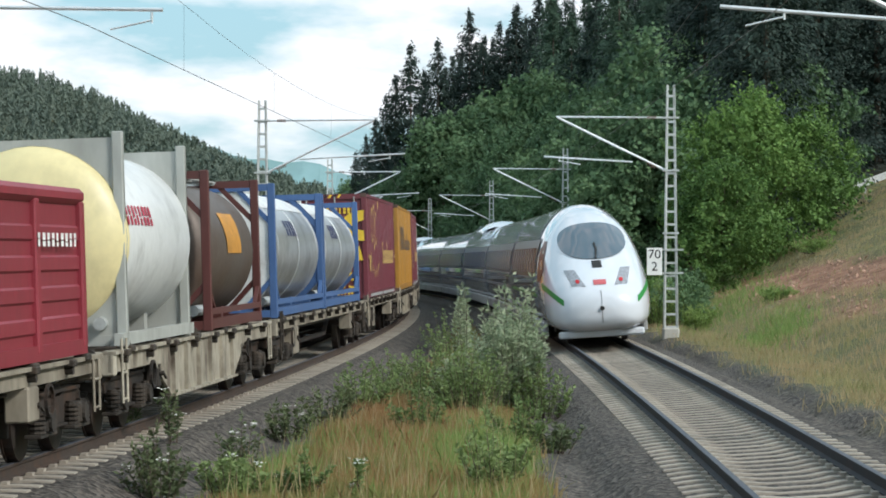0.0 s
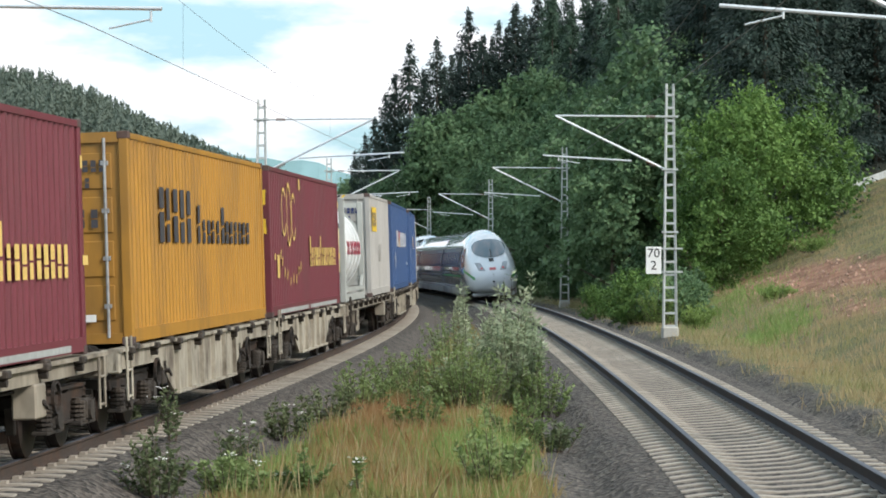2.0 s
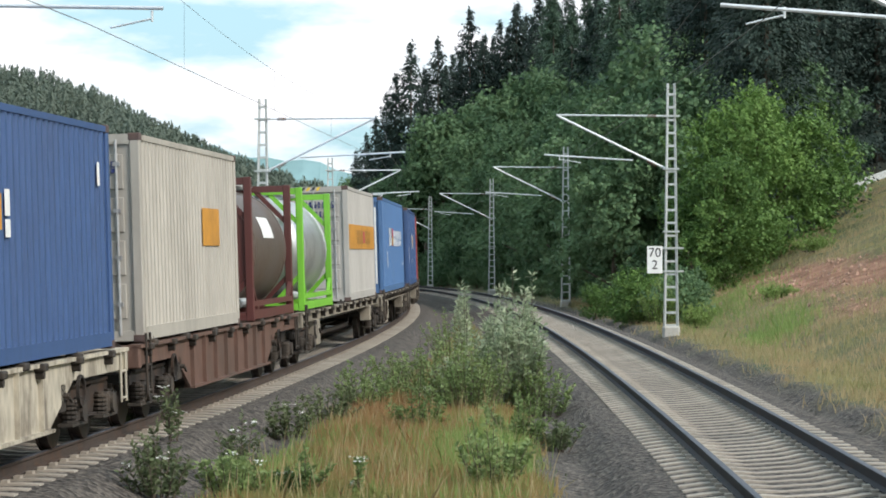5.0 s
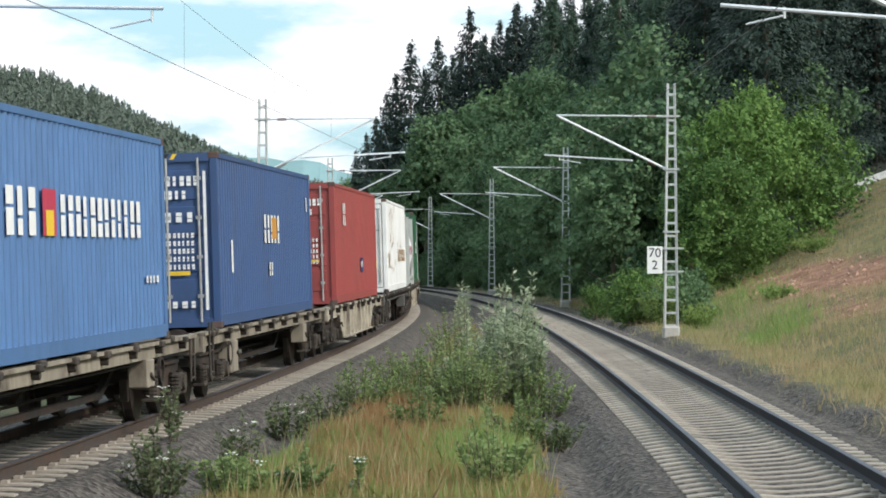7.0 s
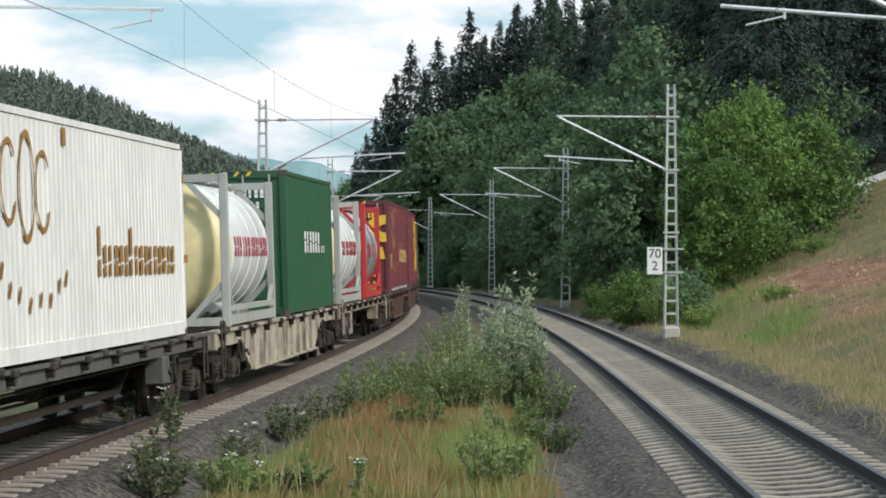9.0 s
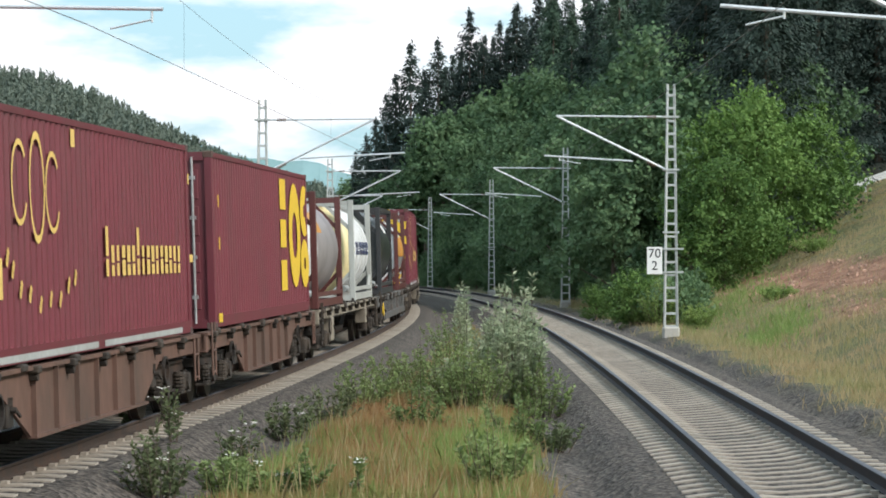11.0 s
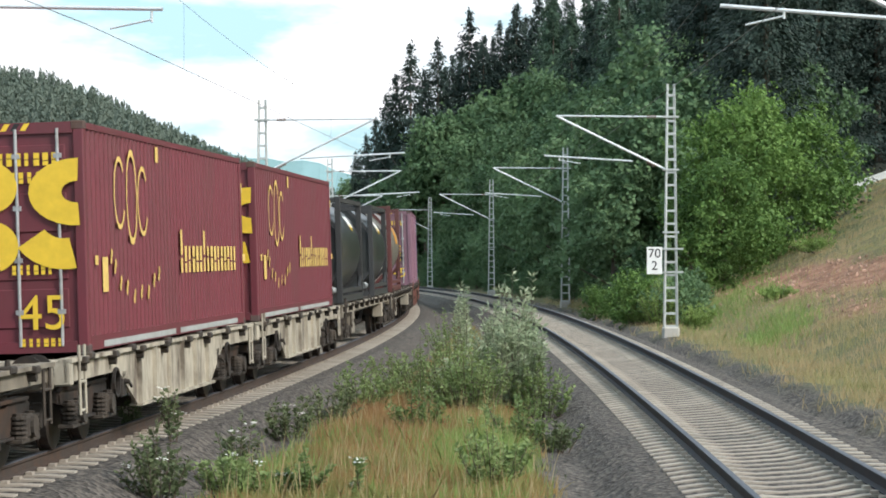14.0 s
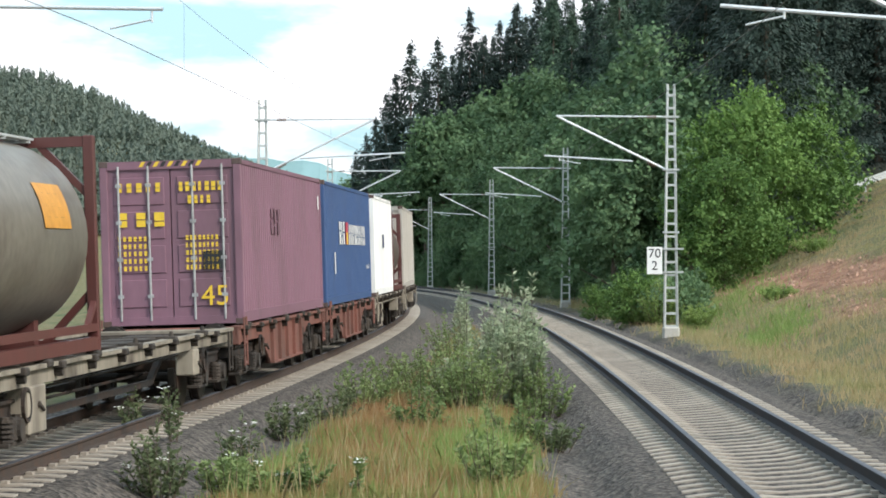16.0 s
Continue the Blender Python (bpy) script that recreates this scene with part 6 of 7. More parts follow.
def broad_tree(height, width, leaves, size, seed, material, base=0.12, bushy=False):
    """A broad-leaved tree: trunk with limbs, and a crown of lumps of leaves with gaps between."""
    rng = np.random.default_rng(seed)
    root = tagged(new("broadleaf_tree"), "dense green broad-leaved tree on the railway bank", "tree", "trees of the wooded slope")
    lumps = 64 if bushy else 46
    d = unit(rng.normal(size=(lumps, 3)))
    if not bushy:
        d[:, 2] = np.abs(d[:, 2]) * 1.15 - 0.38
    rad = rng.uniform(0.35, 1.16 if bushy else 0.98, lumps)[:, None]
    prof = np.array([width / 2, width / 2, height * (1 - base) / 2])
    cen = d * rad * prof * 0.82
    cen[:, :2] *= (1.05 - 0.45 * np.clip(cen[:, 2] / prof[2], -0.3, 1))[:, None]
    cen[:, 2] += height * (base + (1 - base) / 2)
    lr = (rng.uniform(0.08, 0.2, lumps) if bushy else rng.uniform(0.13, 0.25, lumps)) * width
    bm = bmesh.new()
    rod(bm, (0, 0, -0.4), (0.1, 0, height * 0.62), width * 0.035, 8, width * 0.014)
    part("trunk", bm, M_BARK, root)
    bm = bmesh.new()
    for k in range(0, lumps, 4):
        z = cen[k][2] * 0.55
        rod(bm, (0, 0, z), cen[k] * np.array([0.8, 0.8, 1]), width * 0.012, 5, width * 0.004)
    tagged(part("branchwork", bm, M_BARK, root), kind="stuff")
    # sprigs stand out of the lumps, and the leaves sit along them
    sprigs = leaves // 9
    which = rng.choice(lumps, sprigs, p=lr ** 2 / (lr ** 2).sum())
    dd = unit(rng.normal(size=(sprigs, 3)))
    foot = cen[which] + dd * (lr[which] * rng.uniform(0.3, 0.85, sprigs))[:, None] * np.array([1, 1, 0.85])
    grow = unit(dd + np.array([0, 0, 0.55]) + 0.45 * rng.normal(size=(sprigs, 3))) * (lr[which] * rng.uniform(0.25, 0.75, sprigs))[:, None]
    own = rng.integers(0, sprigs, leaves)
    p = foot[own] + grow[own] * rng.uniform(0, 1.05, leaves)[:, None] + rng.normal(size=(leaves, 3)) * size * 0.42
    out = unit(1.5 * dd[own] + 0.55 * rng.normal(size=(leaves, 3)) + np.array([0, 0, 0.4]))
    al = unit(rng.normal(size=(leaves, 3)) + unit(grow)[own] * 0.6 + np.array([0, 0, -0.3]))
    sz = size * rng.uniform(0.55, 1.35, leaves)
    link("crown", leaf_mesh("crown", p, al, out, sz * 1.25, sz), material, root)
    return root


def spruce(height, seed, fine=1.0, material=None):
    rng = np.random.default_rng(seed)
    root = tagged(new("spruce_tree"), "tall dark green spruce with drooping branches", "tree", "trees of the wooded slope")
    bm = rod(bmesh.new(), (0, 0, -0.5), (0, 0, height * 0.97), height * 0.014, 7, 0.02)
    part("trunk", bm, M_BARK, root)
    # whorls of drooping branches, each a fan of hanging twigs
    nb = int(height * 20 * fine)
    t = rng.uniform(0, 1, nb) ** 1.15
    t = np.where(rng.uniform(size=nb) < 0.5, np.round(t * height * 0.9) / (height * 0.9), t) + rng.normal(size=nb) * 0.012
    t = np.clip(t, 0, 0.995)
    turn = rng.uniform(0, 2 * math.pi, nb)
    reach = ((1 - t) ** 0.9 * height * 0.25) * rng.uniform(0.5, 1.12, nb) * (1 + 0.16 * np.sin(turn * 2 + seed)) + 0.18
    leaves = int(nb * 27 * fine)
    own = rng.choice(nb, leaves, p=(reach + 0.35) / (reach + 0.35).sum())
    f = rng.uniform(0.06, 1.0, leaves) ** 0.75
    r = reach[own]
    dirx, diry = np.cos(turn[own]), np.sin(turn[own])
    side = rng.normal(size=leaves) * 0.20 * r * (1.12 - f)
    sag = (0.50 * (1 - t[own]) + 0.02) * r * f - 0.26 * r * f * f
    pos = np.stack([dirx * r * f - diry * side, diry * r * f + dirx * side, height * (0.08 + 0.92 * t[own]) - sag - np.abs(side) * 0.25], 1) + rng.normal(size=(leaves, 3)) * np.array([0.10, 0.10, 0.20])
    al = np.stack([dirx - diry * side * 1.5, diry + dirx * side * 1.5, np.full(leaves, -0.75)], 1) + rng.normal(size=(leaves, 3)) * 0.45
    out = np.stack([dirx * 0.6, diry * 0.6, np.full(leaves, 0.8)], 1) + rng.normal(size=(leaves, 3)) * 0.4
    ln = 0.46 / fine * rng.uniform(0.6, 1.35, leaves)
    wd = 0.19 / fine ** 0.8 * rng.uniform(0.6, 1.35, leaves)
    link("crown", leaf_mesh("crown", pos, al, out, ln, wd), material or P_NEEDLE, root)
    return root


def plant_at(ob, x, y, turn=0.0, scale=1.0, copy=True, sink=0.0):
    m = pose(x, y, float(ground_z(x, y)) - sink, 0, 0, turn)
    o = copy_thing(ob, m) if copy else ob
    o.matrix_basis = m @ Matrix.Diagonal((scale, scale, scale, 1))
    return o


def px(x, y):
    return 784 + 4597 * x / y


def build_woods():
    rng = random.Random(11)
    broad = [broad_tree(10, 7.6, 15000, 0.21, 100 + k, P_BROAD, 0.03, True) for k in range(3)] + [broad_tree(15, 8.5, 15000, 0.26, 110 + k, P_BROAD) for k in range(3)]
    firs = [spruce(24, 200 + k, 1.15) for k in range(4)]
    fine_firs = [spruce(24, 220 + k, 1.45) for k in range(2)]
    mixed = [spruce(24, 240 + k, 1.3, P_MIXED) for k in range(2)]
    low = [broad_tree(4.2, 5.0, 4500, 0.17, 130 + k, P_BROAD, 0.0, True) for k in range(2)]
    sunny = broad_tree(4.2, 4.0, 6000, 0.13, 140, P_BRIGHT, 0.0, True)
    used = set()

    def put(kind, x, y, s):
        first = kind.name not in used
        used.add(kind.name)
        return plant_at(kind, x, y, rng.uniform(0, 360), s, not first, 0.1)

    # the great bright bush on the bank, and its neighbours
    big = broad_tree(8.8, 7.6, 42000, 0.125, 77, P_BRIGHT, 0.0, True)
    tagged(big, "large bright green bushy tree standing on the grassy bank")
    plant_at(big, 14.6, 119, 30, 1.0, False, 0.3)
    second = broad_tree(7.0, 6.0, 26000, 0.125, 78, P_BRIGHT, 0.0, True)
    plant_at(second, 12.1, 112, 80, 0.85, False, 0.3)
    plant_at(second, 17.6, 131, 160, 1.05, True, 0.3)
    for x, y, k, s in ((11.3, 134, 3, 0.78), (9.4, 142, 4, 0.82), (8.4, 128, 0, 0.8), (14.5, 140, 5, 0.85), (19.5, 143, 1, 0.9)):
        put(broad[k], x, y, s)
    for x, y, sc in ((7.4, 99, 0.56), (7.0, 104, 0.42), (8.3, 103, 0.45), (6.6, 112, 0.4), (10.9, 109.5, 0.42), (11.9, 110.5, 0.45), (10.2, 113, 0.5), (13.2, 113, 0.4), (9.4, 116, 0.5)):
        put(sunny, x, y, sc)
    # undergrowth along the line's foot
    for y in np.arange(97, 330, 5.5):
        for o in (5.4, 7.2):
            if o > 6 and y < 122:
                continue
            yy = float(y) + rng.uniform(-2, 2)
            x = float(right_x(yy)) + o + rng.uniform(-0.5, 0.6)
            put(low[rng.randrange(2)], x, yy, rng.uniform(0.30, 0.55) if o < 6 else rng.uniform(0.5, 0.95))
    # broad-leaved front and spruces behind
    y = 128.0
    while y < 365:
        o = 8.5
        while o < 44:
            xx = float(right_x(y)) + o + rng.uniform(-1.5, 1.5)
            yy = y + rng.uniform(-2.5, 2.5)
            p = px(xx, yy)
            if 590 < p < 1640 and not (o > 15 and yy < 172):
                if o < 22 and p < 1230 and rng.random() > (0.0 if yy < 255 else 0.45):
                    k = rng.randrange(3) + (3 if o > 10.5 else 0)
                    put(broad[k], xx, yy, rng.uniform(0.8, 1.1) * (1.0 if yy < 250 else 0.85))
                elif p > 960 and (yy < 235 or o < 40):
                    put(mixed[rng.randrange(2)] if p < 1240 and rng.random() < 0.6 else fine_firs[rng.randrange(2)] if yy < 225 else firs[rng.randrange(4)], xx, yy, rng.uniform(0.8, 1.12))
            o += 5.2 if o < 22 else 6.5
        y += 6.6 if y < 250 else 8.0
    def put_high(kind, tall, u, top, y):
        """A tree whose tip stands at the given height over the line of sight."""
        x = (u - 784) * y / 4597
        put(kind, x, y, (2.535 + (442 - top) * y / 4597 - float(ground_z(x, y))) / tall)

    # spruces at the wood's edge
    for u, top, y in ((727, 78, 292), (775, 72, 300), (831, 20, 306), (885, 38, 308), (914, 6, 306), (955, -12, 300), (700, 132, 294), (683, 165, 296), (752, 122, 302), (665, 208, 304), (648, 240, 312),
                      (630, 268, 320), (802, 98, 310), (856, 62, 300), (940, 30, 312), (980, -20, 305), (1005, -30, 310), (845, 75, 318), (872, 66, 320), (900, 50, 318), (930, 28, 320), (816, 92, 320), (788, 118, 318)):
        put_high(firs[rng.randrange(4)], 24, u, top, y)
    # tall broad-leaved trees standing before them
    for u, top, y in ((790, 168, 272), (838, 128, 274), (880, 108, 278), (926, 92, 280), (968, 100, 276), (1004, 118, 270), (755, 226, 274), (718, 268, 278), (688, 296, 284), (905, 190, 262), (845, 208, 262), (962, 196, 258), (1040, 110, 262)):
        put_high(broad[3 + rng.randrange(3)], 15, u, top, y)


build_woods()


def build_far_wood():
    """The wooded hill across the valley, one mass of small crowns."""
    rng = np.random.default_rng(31)
    n = 5200
    y = rng.uniform(1450, 2080, n)
    x = -y * rng.uniform(0.03, 0.185, n)
    z = ground_z(x, y)
    hgt = rng.uniform(8, 21, n)
    pos, al, out, ln, wd = [], [], [], [], []
    for k in range(30):
        t = (k + 0.5) / 30
        a = rng.uniform(0, 2 * math.pi, n)
        r = (1 - t) ** 0.7 * hgt * 0.26 * rng.uniform(0.6, 1.1, n)
        pos.append(np.stack([x + np.cos(a) * r, y + np.sin(a) * r, z + hgt * (0.12 + 0.86 * t)], 1))
        o = np.stack([np.cos(a), np.sin(a), np.full(n, 0.7)], 1)
        out.append(o)
        al.append(np.stack([np.cos(a) * 0.6, np.sin(a) * 0.6, np.full(n, -1.0)], 1) + rng.normal(size=(n, 3)) * 0.4)
        ln.append(hgt * 0.20 * rng.uniform(0.6, 1.3, n))
        wd.append(hgt * 0.17 * (1.1 - 0.7 * t) * rng.uniform(0.7, 1.2, n))
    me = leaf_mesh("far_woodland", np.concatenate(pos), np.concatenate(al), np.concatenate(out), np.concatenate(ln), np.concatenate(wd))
    tagged(link("far_woodland", me, P_FAR_HAZED), "mixed green woodland on a distant hillside, haze in its colour", "woodland", kind="stuff")
    # a pale ridge beyond, aerial haze painted into its blue-green
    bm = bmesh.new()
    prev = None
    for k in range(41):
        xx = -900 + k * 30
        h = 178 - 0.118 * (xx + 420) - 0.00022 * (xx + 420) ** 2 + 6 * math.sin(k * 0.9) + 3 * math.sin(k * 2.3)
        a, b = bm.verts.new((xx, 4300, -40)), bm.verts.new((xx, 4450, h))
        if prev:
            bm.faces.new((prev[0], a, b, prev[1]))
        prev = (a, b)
    tagged(part("backdrop", bm, mat("hazed_ridge", (0.22, 0.36, 0.38), 0.95, 0, 0.02, 0.25, (0.14, 0.26, 0.24), 0.6, 0.01, 0)), "distant ridge, its pale blue-green painted as haze", "hill", kind="structure")


build_far_wood()


def blades(name, x, y, h, w, material, label, lean=0.35, cat="grass"):
    n = len(x)
    z = ground_z(x, y)
    a = RNG.uniform(0, 2 * math.pi, n)
    tip = np.stack([RNG.normal(size=n) * lean * h, RNG.normal(size=n) * lean * h, h], 1)
    b = np.stack([x, y, z - 0.02], 1)
    s = np.stack([np.cos(a), np.sin(a) * 0.4, np.zeros(n)], 1) * (w * 0.5)[:, None]
    mid = b + tip * 0.55 * np.array([0.7, 0.7, 1.0])
    v = np.stack([b - s, b + s, mid + s * 0.8, b + tip, mid - s * 0.8], 1).reshape(-1, 3)
    me = bpy.data.meshes.new(name)
    me.vertices.add(5 * n)
    me.vertices.foreach_set("co", v.astype(np.float32).ravel())
    me.loops.add(5 * n)
    me.loops.foreach_set("vertex_index", np.arange(5 * n, dtype=np.int32))
    me.polygons.add(n)
    me.polygons.foreach_set("loop_start", np.arange(0, 5 * n, 5, dtype=np.int32))
    me.update(calc_edges=True)
    return tagged(link(name, me, material), label, cat, kind="stuff")


def scatter(n, x0, x1, y0, y1, keep):
    x, y = RNG.uniform(x0, x1, n), y0 * (y1 / y0) ** RNG.uniform(0, 1, n)
    k = keep(x, y) > RNG.uniform(0, 1, n)
    return x[k], y[k]


def build_grass():
    between = lambda x, y: grass_share(x, y) * (x < right_x(y)) * (x > left_x(y))
    x, y = scatter(210000, -5, 3.5, 28, 105, between)
    h = RNG.uniform(0.06, 0.27, len(x)) * (0.75 + 0.4 * wave(x, y, 0.9))
    blades("meadow_grass", x, y, np.abs(h) + 0.05, RNG.uniform(0.006, 0.014, len(x)), P_GRASS, "green and rust-brown dry grass between the tracks")
    green = lambda x, y: between(x, y) * smooth01(wave(x + 3, y, 0.55), -0.1, 0.5)
    x, y = scatter(45000, -5, 3.5, 28, 90, green)
    blades("tall_grass", x, y, RNG.uniform(0.12, 0.42, len(x)), RNG.uniform(0.008, 0.018, len(x)), P_LUSH, "taller green grass among the dry blades", 0.28)
    straw = lambda x, y: between(x, y) * 0.5
    x, y = scatter(7000, -5, 3.5, 28, 90, straw)
    blades("straw_stalks", x, y, RNG.uniform(0.3, 0.7, len(x)), RNG.uniform(0.008, 0.014, len(x)), P_STRAW, "pale dry seed stalks standing in the grass", 0.2)
    rusty = lambda x, y: between(x, y) * np.exp(-((x + 1.2 + (y - 43) * 0.01) / 1.5) ** 2 - ((y - 44) / 8.0) ** 2)
    x, y = scatter(150000, -5, 3.5, 30, 62, rusty)
    blades("rusty_grass", x, y, RNG.uniform(0.12, 0.36, len(x)), RNG.uniform(0.005, 0.011, len(x)), P_RUSTY, "rust-brown flowering grass between the tracks", 0.3)
    fresh = lambda x, y: between(x, y) * (np.exp(-((x + 2.9) / 0.75) ** 2 - ((y - 37) / 5.0) ** 2) + np.exp(-((x - 0.6) / 0.55) ** 2 - ((y - 37) / 4.0) ** 2))
    x, y = scatter(110000, -5, 3.5, 30, 50, fresh)
    blades("fresh_grass", x, y, RNG.uniform(0.15, 0.45, len(x)), RNG.uniform(0.006, 0.015, len(x)), P_FRESH, "fresh green grass among the dry patches", 0.3)
    # sparse tufts in the ballast edge
    x, y = scatter(9000, -6, 4, 28, 80, lambda x, y: 0.5 * smooth01(np.minimum(-(x - right_x(y)), x - left_x(y)), 1.9, 3.6) * (wave(x, y, 1.7) > 0.15))
    blades("ballast_weed", x, y, RNG.uniform(0.05, 0.2, len(x)), RNG.uniform(0.015, 0.03, len(x)), P_DARKWEED, "sparse low weeds creeping into the ballast")
    right = lambda x, y: grass_share(x, y) * (x > right_x(y)) * (1 - 0.93 * earth_share(x, y))
    x, y = scatter(120000, 5.5, 30, 38, 150, right)
    h = RNG.uniform(0.08, 0.32, len(x)) * (0.8 + 0.35 * wave(x, y, 0.5))
    blades("bank_grass", x, y, np.abs(h) + 0.05, RNG.uniform(0.010, 0.024, len(x)), P_BANK, "tall pale dry grass on the sloping bank")
    lush = lambda x, y: np.exp(-((x - 10.2 * y / 79) / 0.85) ** 2 - ((y - 79) / 4.5) ** 2) + 0.45 * np.exp(-((x - 11.2 - (y - 100) * 0.13) / 1.4) ** 2 - ((y - 100) / 9.0) ** 2)
    x, y = scatter(60000, 7, 16, 52, 115, lush)
    blades("lush_grass", x, y, RNG.uniform(0.2, 0.5, len(x)), RNG.uniform(0.012, 0.026, len(x)), P_LUSH, "patch of lush green grass on the bank")


build_grass()


def build_scree():
    """Small broken stones lying on the slipped earth."""
    rng = np.random.default_rng(61)
    x, y = scatter(2600, 10, 18, 70, 122, lambda x, y: earth_share(x, y) * 0.8)
    bm = bmesh.new()
    for px_, py_ in zip(x[:700], y[:700]):
        r = 0.025 + 0.085 * rng.uniform() ** 3
        m = pose(float(px_), float(py_), float(ground_z(px_, py_)) + r * 0.2, *(rng.uniform(0, 180, 3).tolist())) @ Matrix.Diagonal((r * 1.3, r, r * 0.7, 1))
        vs = [bm.verts.new(m @ Vector(c)) for c in ((1, 0, 0), (-1, 0, 0), (0, 1, 0), (0, -1, 0), (0, 0, 1), (0, 0, -1))]
        for i, j, k in ((0, 2, 4), (2, 1, 4), (1, 3, 4), (3, 0, 4), (2, 0, 5), (1, 2, 5), (3, 1, 5), (0, 3, 5)):
            bm.faces.new((vs[i], vs[j], vs[k]))
    stone = mat("scree_stone", (0.40, 0.25, 0.18), 0.9, 0, 9, 0.25, (0.22, 0.13, 0.09), 0.5, 2, 0.2, island=0.35)
    tagged(part("scree", bm, stone), "small reddish broken stones on the slipped bank", "stones", kind="stuff")


build_scree()


def shrub(label, height, width, stems, leaves, material, seed, leaf=0.12, slim=0.28, name="shrub", flowers=0):
    """Many upright stems with narrow leaves set along them."""
    rng = np.random.default_rng(seed)
    root = tagged(new(name), label, "shrub" if name == "shrub" else "weed", "wild plants between the tracks")
    bm = bmesh.new()
    pos, al, out = [], [], []
    heads = []
    for _ in range(stems):
        a, r = rng.uniform(0, 2 * math.pi), width * 0.5 * math.sqrt(rng.uniform(0, 1))
        b = np.array([math.cos(a) * r * 0.55, math.sin(a) * r * 0.55, 0.0])
        h = 1.06 * height * rng.uniform(0.35, 1.05) ** 0.6 * (1.1 - 0.5 * r / (width * 0.5))
        tip = np.array([math.cos(a) * r * 1.1, math.sin(a) * r * 1.1, h]) + rng.normal(size=3) * 0.06
        rod(bm, b, tip, 0.010, 4, 0.003)
        heads.append(tip)
        for _ in range(leaves):
            f = rng.uniform(0.12, 1.02)
            p = b + (tip - b) * f
            d = unit(rng.normal(size=3) * np.array([1, 1, 0.4]) + np.array([0, 0, 0.55]))
            pos.append(p + d * leaf * 0.5)
            al.append(d)
            out.append(rng.normal(size=3) + np.array([0, 0, 0.6]))
    tagged(part("stalk", bm, M_BARK, root), kind="stuff")
    n = len(pos)
    link("foliage", leaf_mesh("foliage", np.array(pos), np.array(al), np.array(out), leaf * rng.uniform(0.6, 1.3, n), leaf * slim * rng.uniform(0.7, 1.3, n)), material, root)
    if flowers:
        hs = np.array([heads[i % len(heads)] for i in range(flowers)])
        q = np.repeat(hs, 9, 0) + rng.normal(size=(flowers * 9, 3)) * np.array([0.045, 0.045, 0.012])
        me = leaf_mesh("blossom", q, rng.normal(size=q.shape) * np.array([1, 1, 0.1]), np.tile([0.0, -0.3, 1.0], (len(q), 1)), 0.045, 0.04)
        link("blossom", me, M_PETAL, root)
    return root


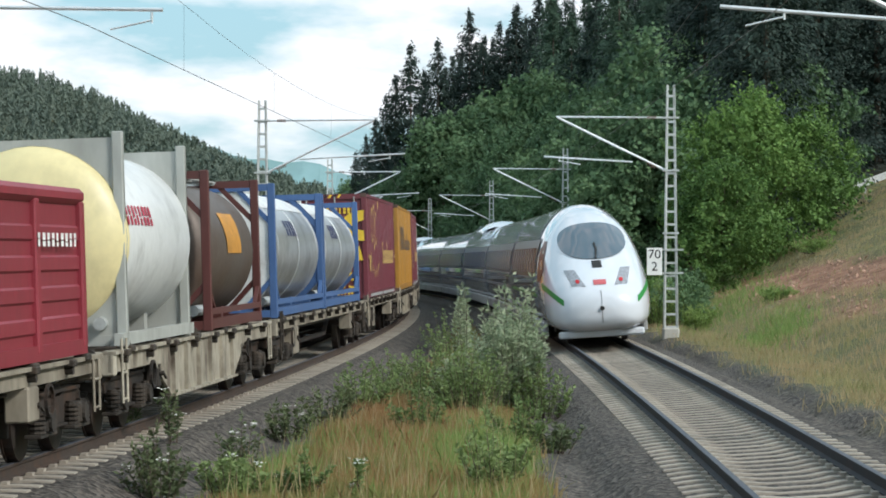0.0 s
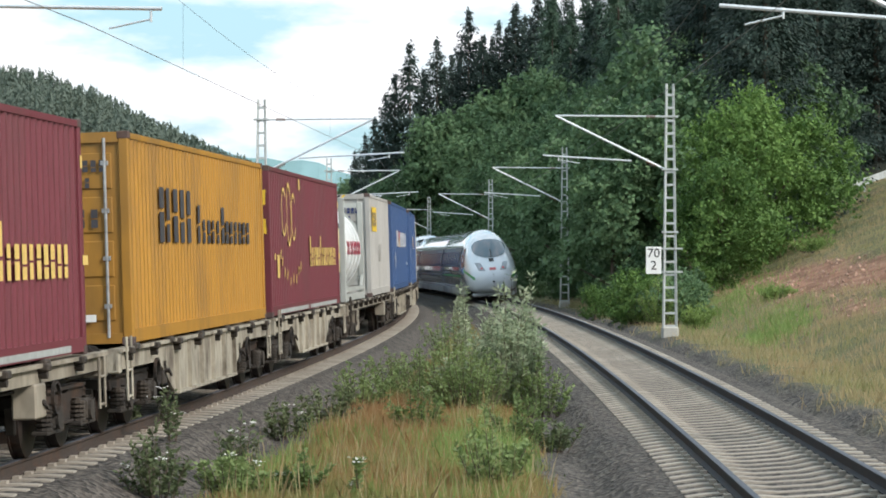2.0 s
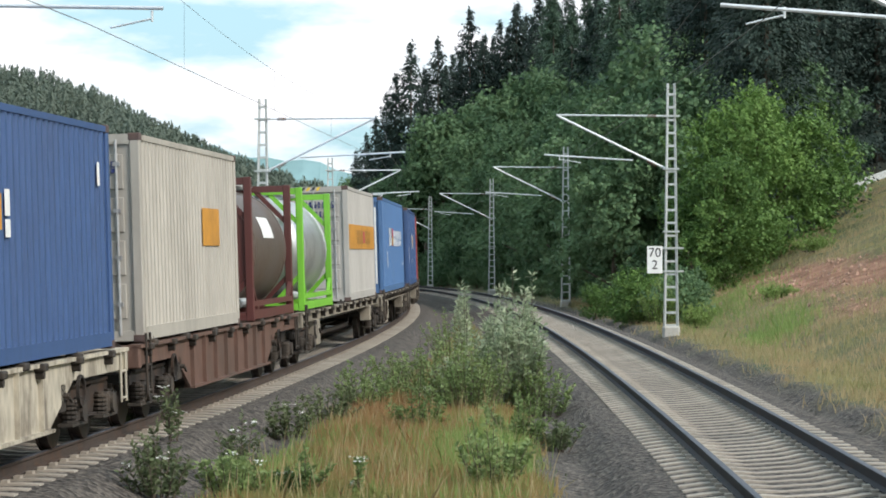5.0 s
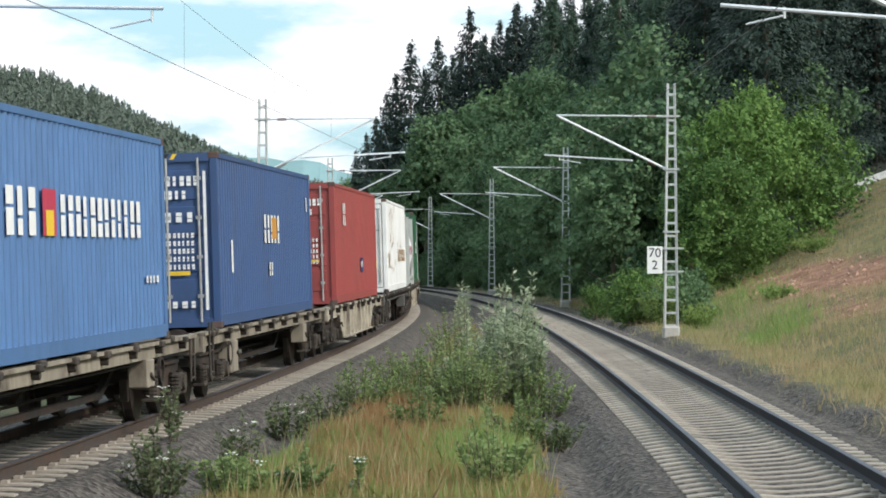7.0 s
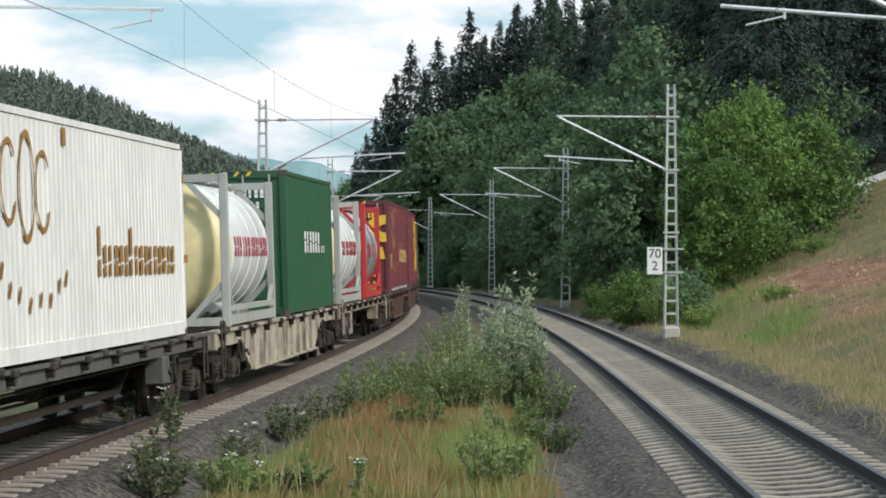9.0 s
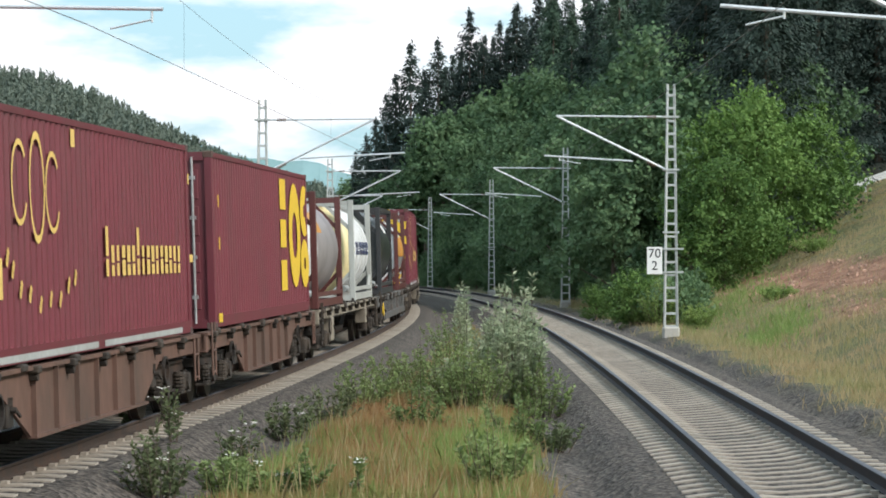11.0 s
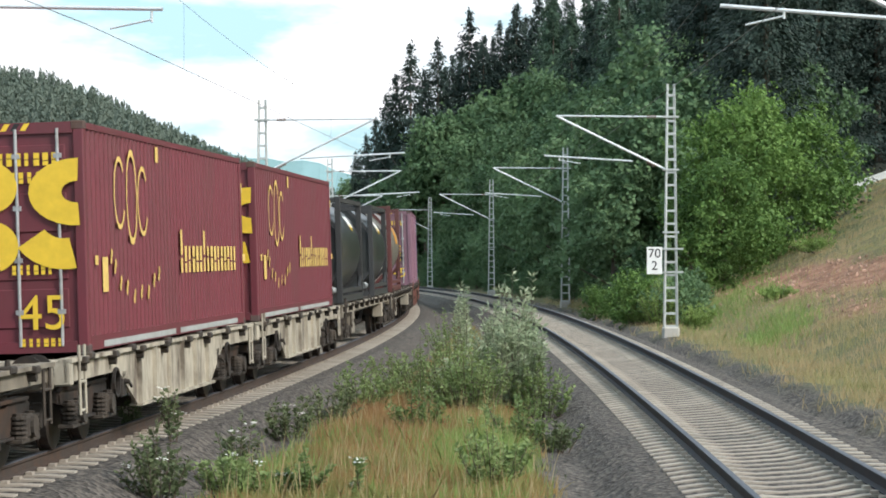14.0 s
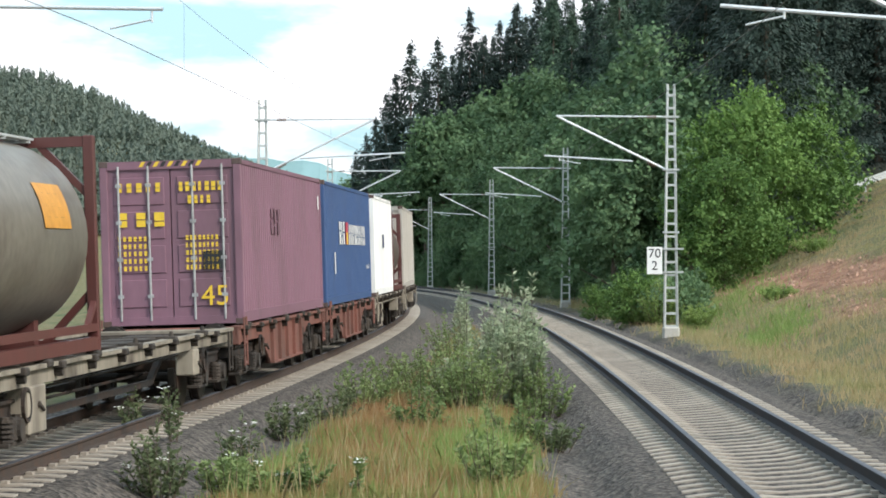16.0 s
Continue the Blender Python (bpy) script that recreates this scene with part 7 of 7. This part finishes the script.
def build_shrubs():
    S = "tall silvery-green willow-like shrub in the grass"
    G = "leafy green weeds standing in the grass"
    D = "dark weeds with small white blossoms beside the ballast"
    spec = ((908, 728, 508, 120, S, P_SILVER, 60), (835, 738, 600, 140, G, P_WEED, 56), (885, 700, 535, 90, S, P_SILVER, 40), (932, 712, 500, 60, S, P_SILVER, 30), (862, 722, 575, 120, S, P_SILVER, 40), (800, 725, 630, 90, S, P_SILVER, 22), (822, 664, 474, 46, S, P_SILVER, 14), (800, 735, 590, 110, G, P_WEED, 34),
            (885, 655, 505, 46, S, P_SILVER, 14), (750, 715, 598, 140, G, P_WEED, 46), (962, 730, 620, 110, G, P_WEED, 40), (800, 640, 540, 90, G, P_WEED, 30), (700, 705, 612, 130, G, P_WEED, 34), (640, 728, 640, 110, G, P_WEED, 30),
            (575, 745, 665, 120, G, P_DARKWEED, 26), (870, 870, 745, 130, G, P_WEED, 34), (740, 765, 690, 110, G, P_WEED, 22), (920, 790, 700, 120, G, P_WEED, 30), (985, 790, 735, 90, G, P_DARKWEED, 16),
            (275, 885, 745, 130, D, P_DARKWEED, 26), (310, 820, 705, 50, D, P_DARKWEED, 7), (235, 800, 715, 40, D, P_DARKWEED, 6), (510, 775, 700, 90, D, P_DARKWEED, 18), (425, 850, 742, 100, D, P_DARKWEED, 14), (410, 885, 800, 120, D, P_WEED, 24), (530, 885, 815, 110, D, P_WEED, 20), (630, 890, 790, 30, D, P_WEED, 4))
    for k, (u, base, top, w, label, material, stems) in enumerate(spec):
        y = (2.535 + 0.46) * 4597 / (base - 442)
        x = (u - 784) * y / 4597
        s = y / 4597
        dark = label is D
        ob = shrub(label, (base - top) * s, w * s, stems, 64 if material is P_SILVER else 42, material, 300 + k, 0.155 if material is P_SILVER else 0.09, 0.26 if material is P_SILVER else 0.42, flowers=3 if dark else 0,
                   name="shrub" if label is S else "weed_clump")
        plant_at(ob, x, y, 0, 1.0, False)
    # tufts on the bank
    for k, (x, y, h, w) in enumerate(((16.2, 112, 0.8, 2.4), (12.2, 94, 0.5, 1.5), (9.0, 92, 0.9, 1.2), (8.2, 97, 1.9, 1.9), (7.5, 99, 1.5, 1.6), (9.3, 101, 1.6, 2.0))):
        ob = shrub("green leafy tuft on the grassy bank", h, w, 60, 40, P_LUSH, 400 + k, 0.12, 0.4, name="weed_clump")
        plant_at(ob, x, y, 0, 1.0, False)


build_shrubs()


def build_guard_rail():
    root = tagged(new("guard_rail"), "grey steel guard rail along the top of the bank", "guard rail")
    pts = [(21.4 + k * 1.3, 139.0 + k * 0.5) for k in range(8)]
    for (xa, ya), (xb, yb) in zip(pts, pts[1:]):
        za, zb = float(ground_z(xa, ya)), float(ground_z(xb, yb))
        bm = bmesh.new()
        for dz in (0.45, 0.58, 0.71):
            beam(bm, (xa, ya, za + dz), (xb, yb, zb + dz), 0.05 if dz != 0.58 else 0.02, 0.11)
        part("rail", bm, M_GALV, root)
        bm = bmesh.new()
        box(bm, xa - 0.05, xa + 0.05, ya + 0.04, ya + 0.14, za - 0.2, za + 0.78)
        part("post", bm, M_GALV, root)


build_guard_rail()


# ---- what moves ----
def motions():
    times = [k * 1.0 for k in range(17)]
    for thing, u, reach, z in RIDERS:
        walk(thing, [(t, WAY_L.frame_of(u - freight_run(t), reach) @ Matrix.Translation((0, 0, z))) for t in times])
    for thing, u in EXPRESS:
        walk(thing, [(t, WAY_R.frame_of(u + TAIL_V * t, 8.5)) for t in times])


motions()
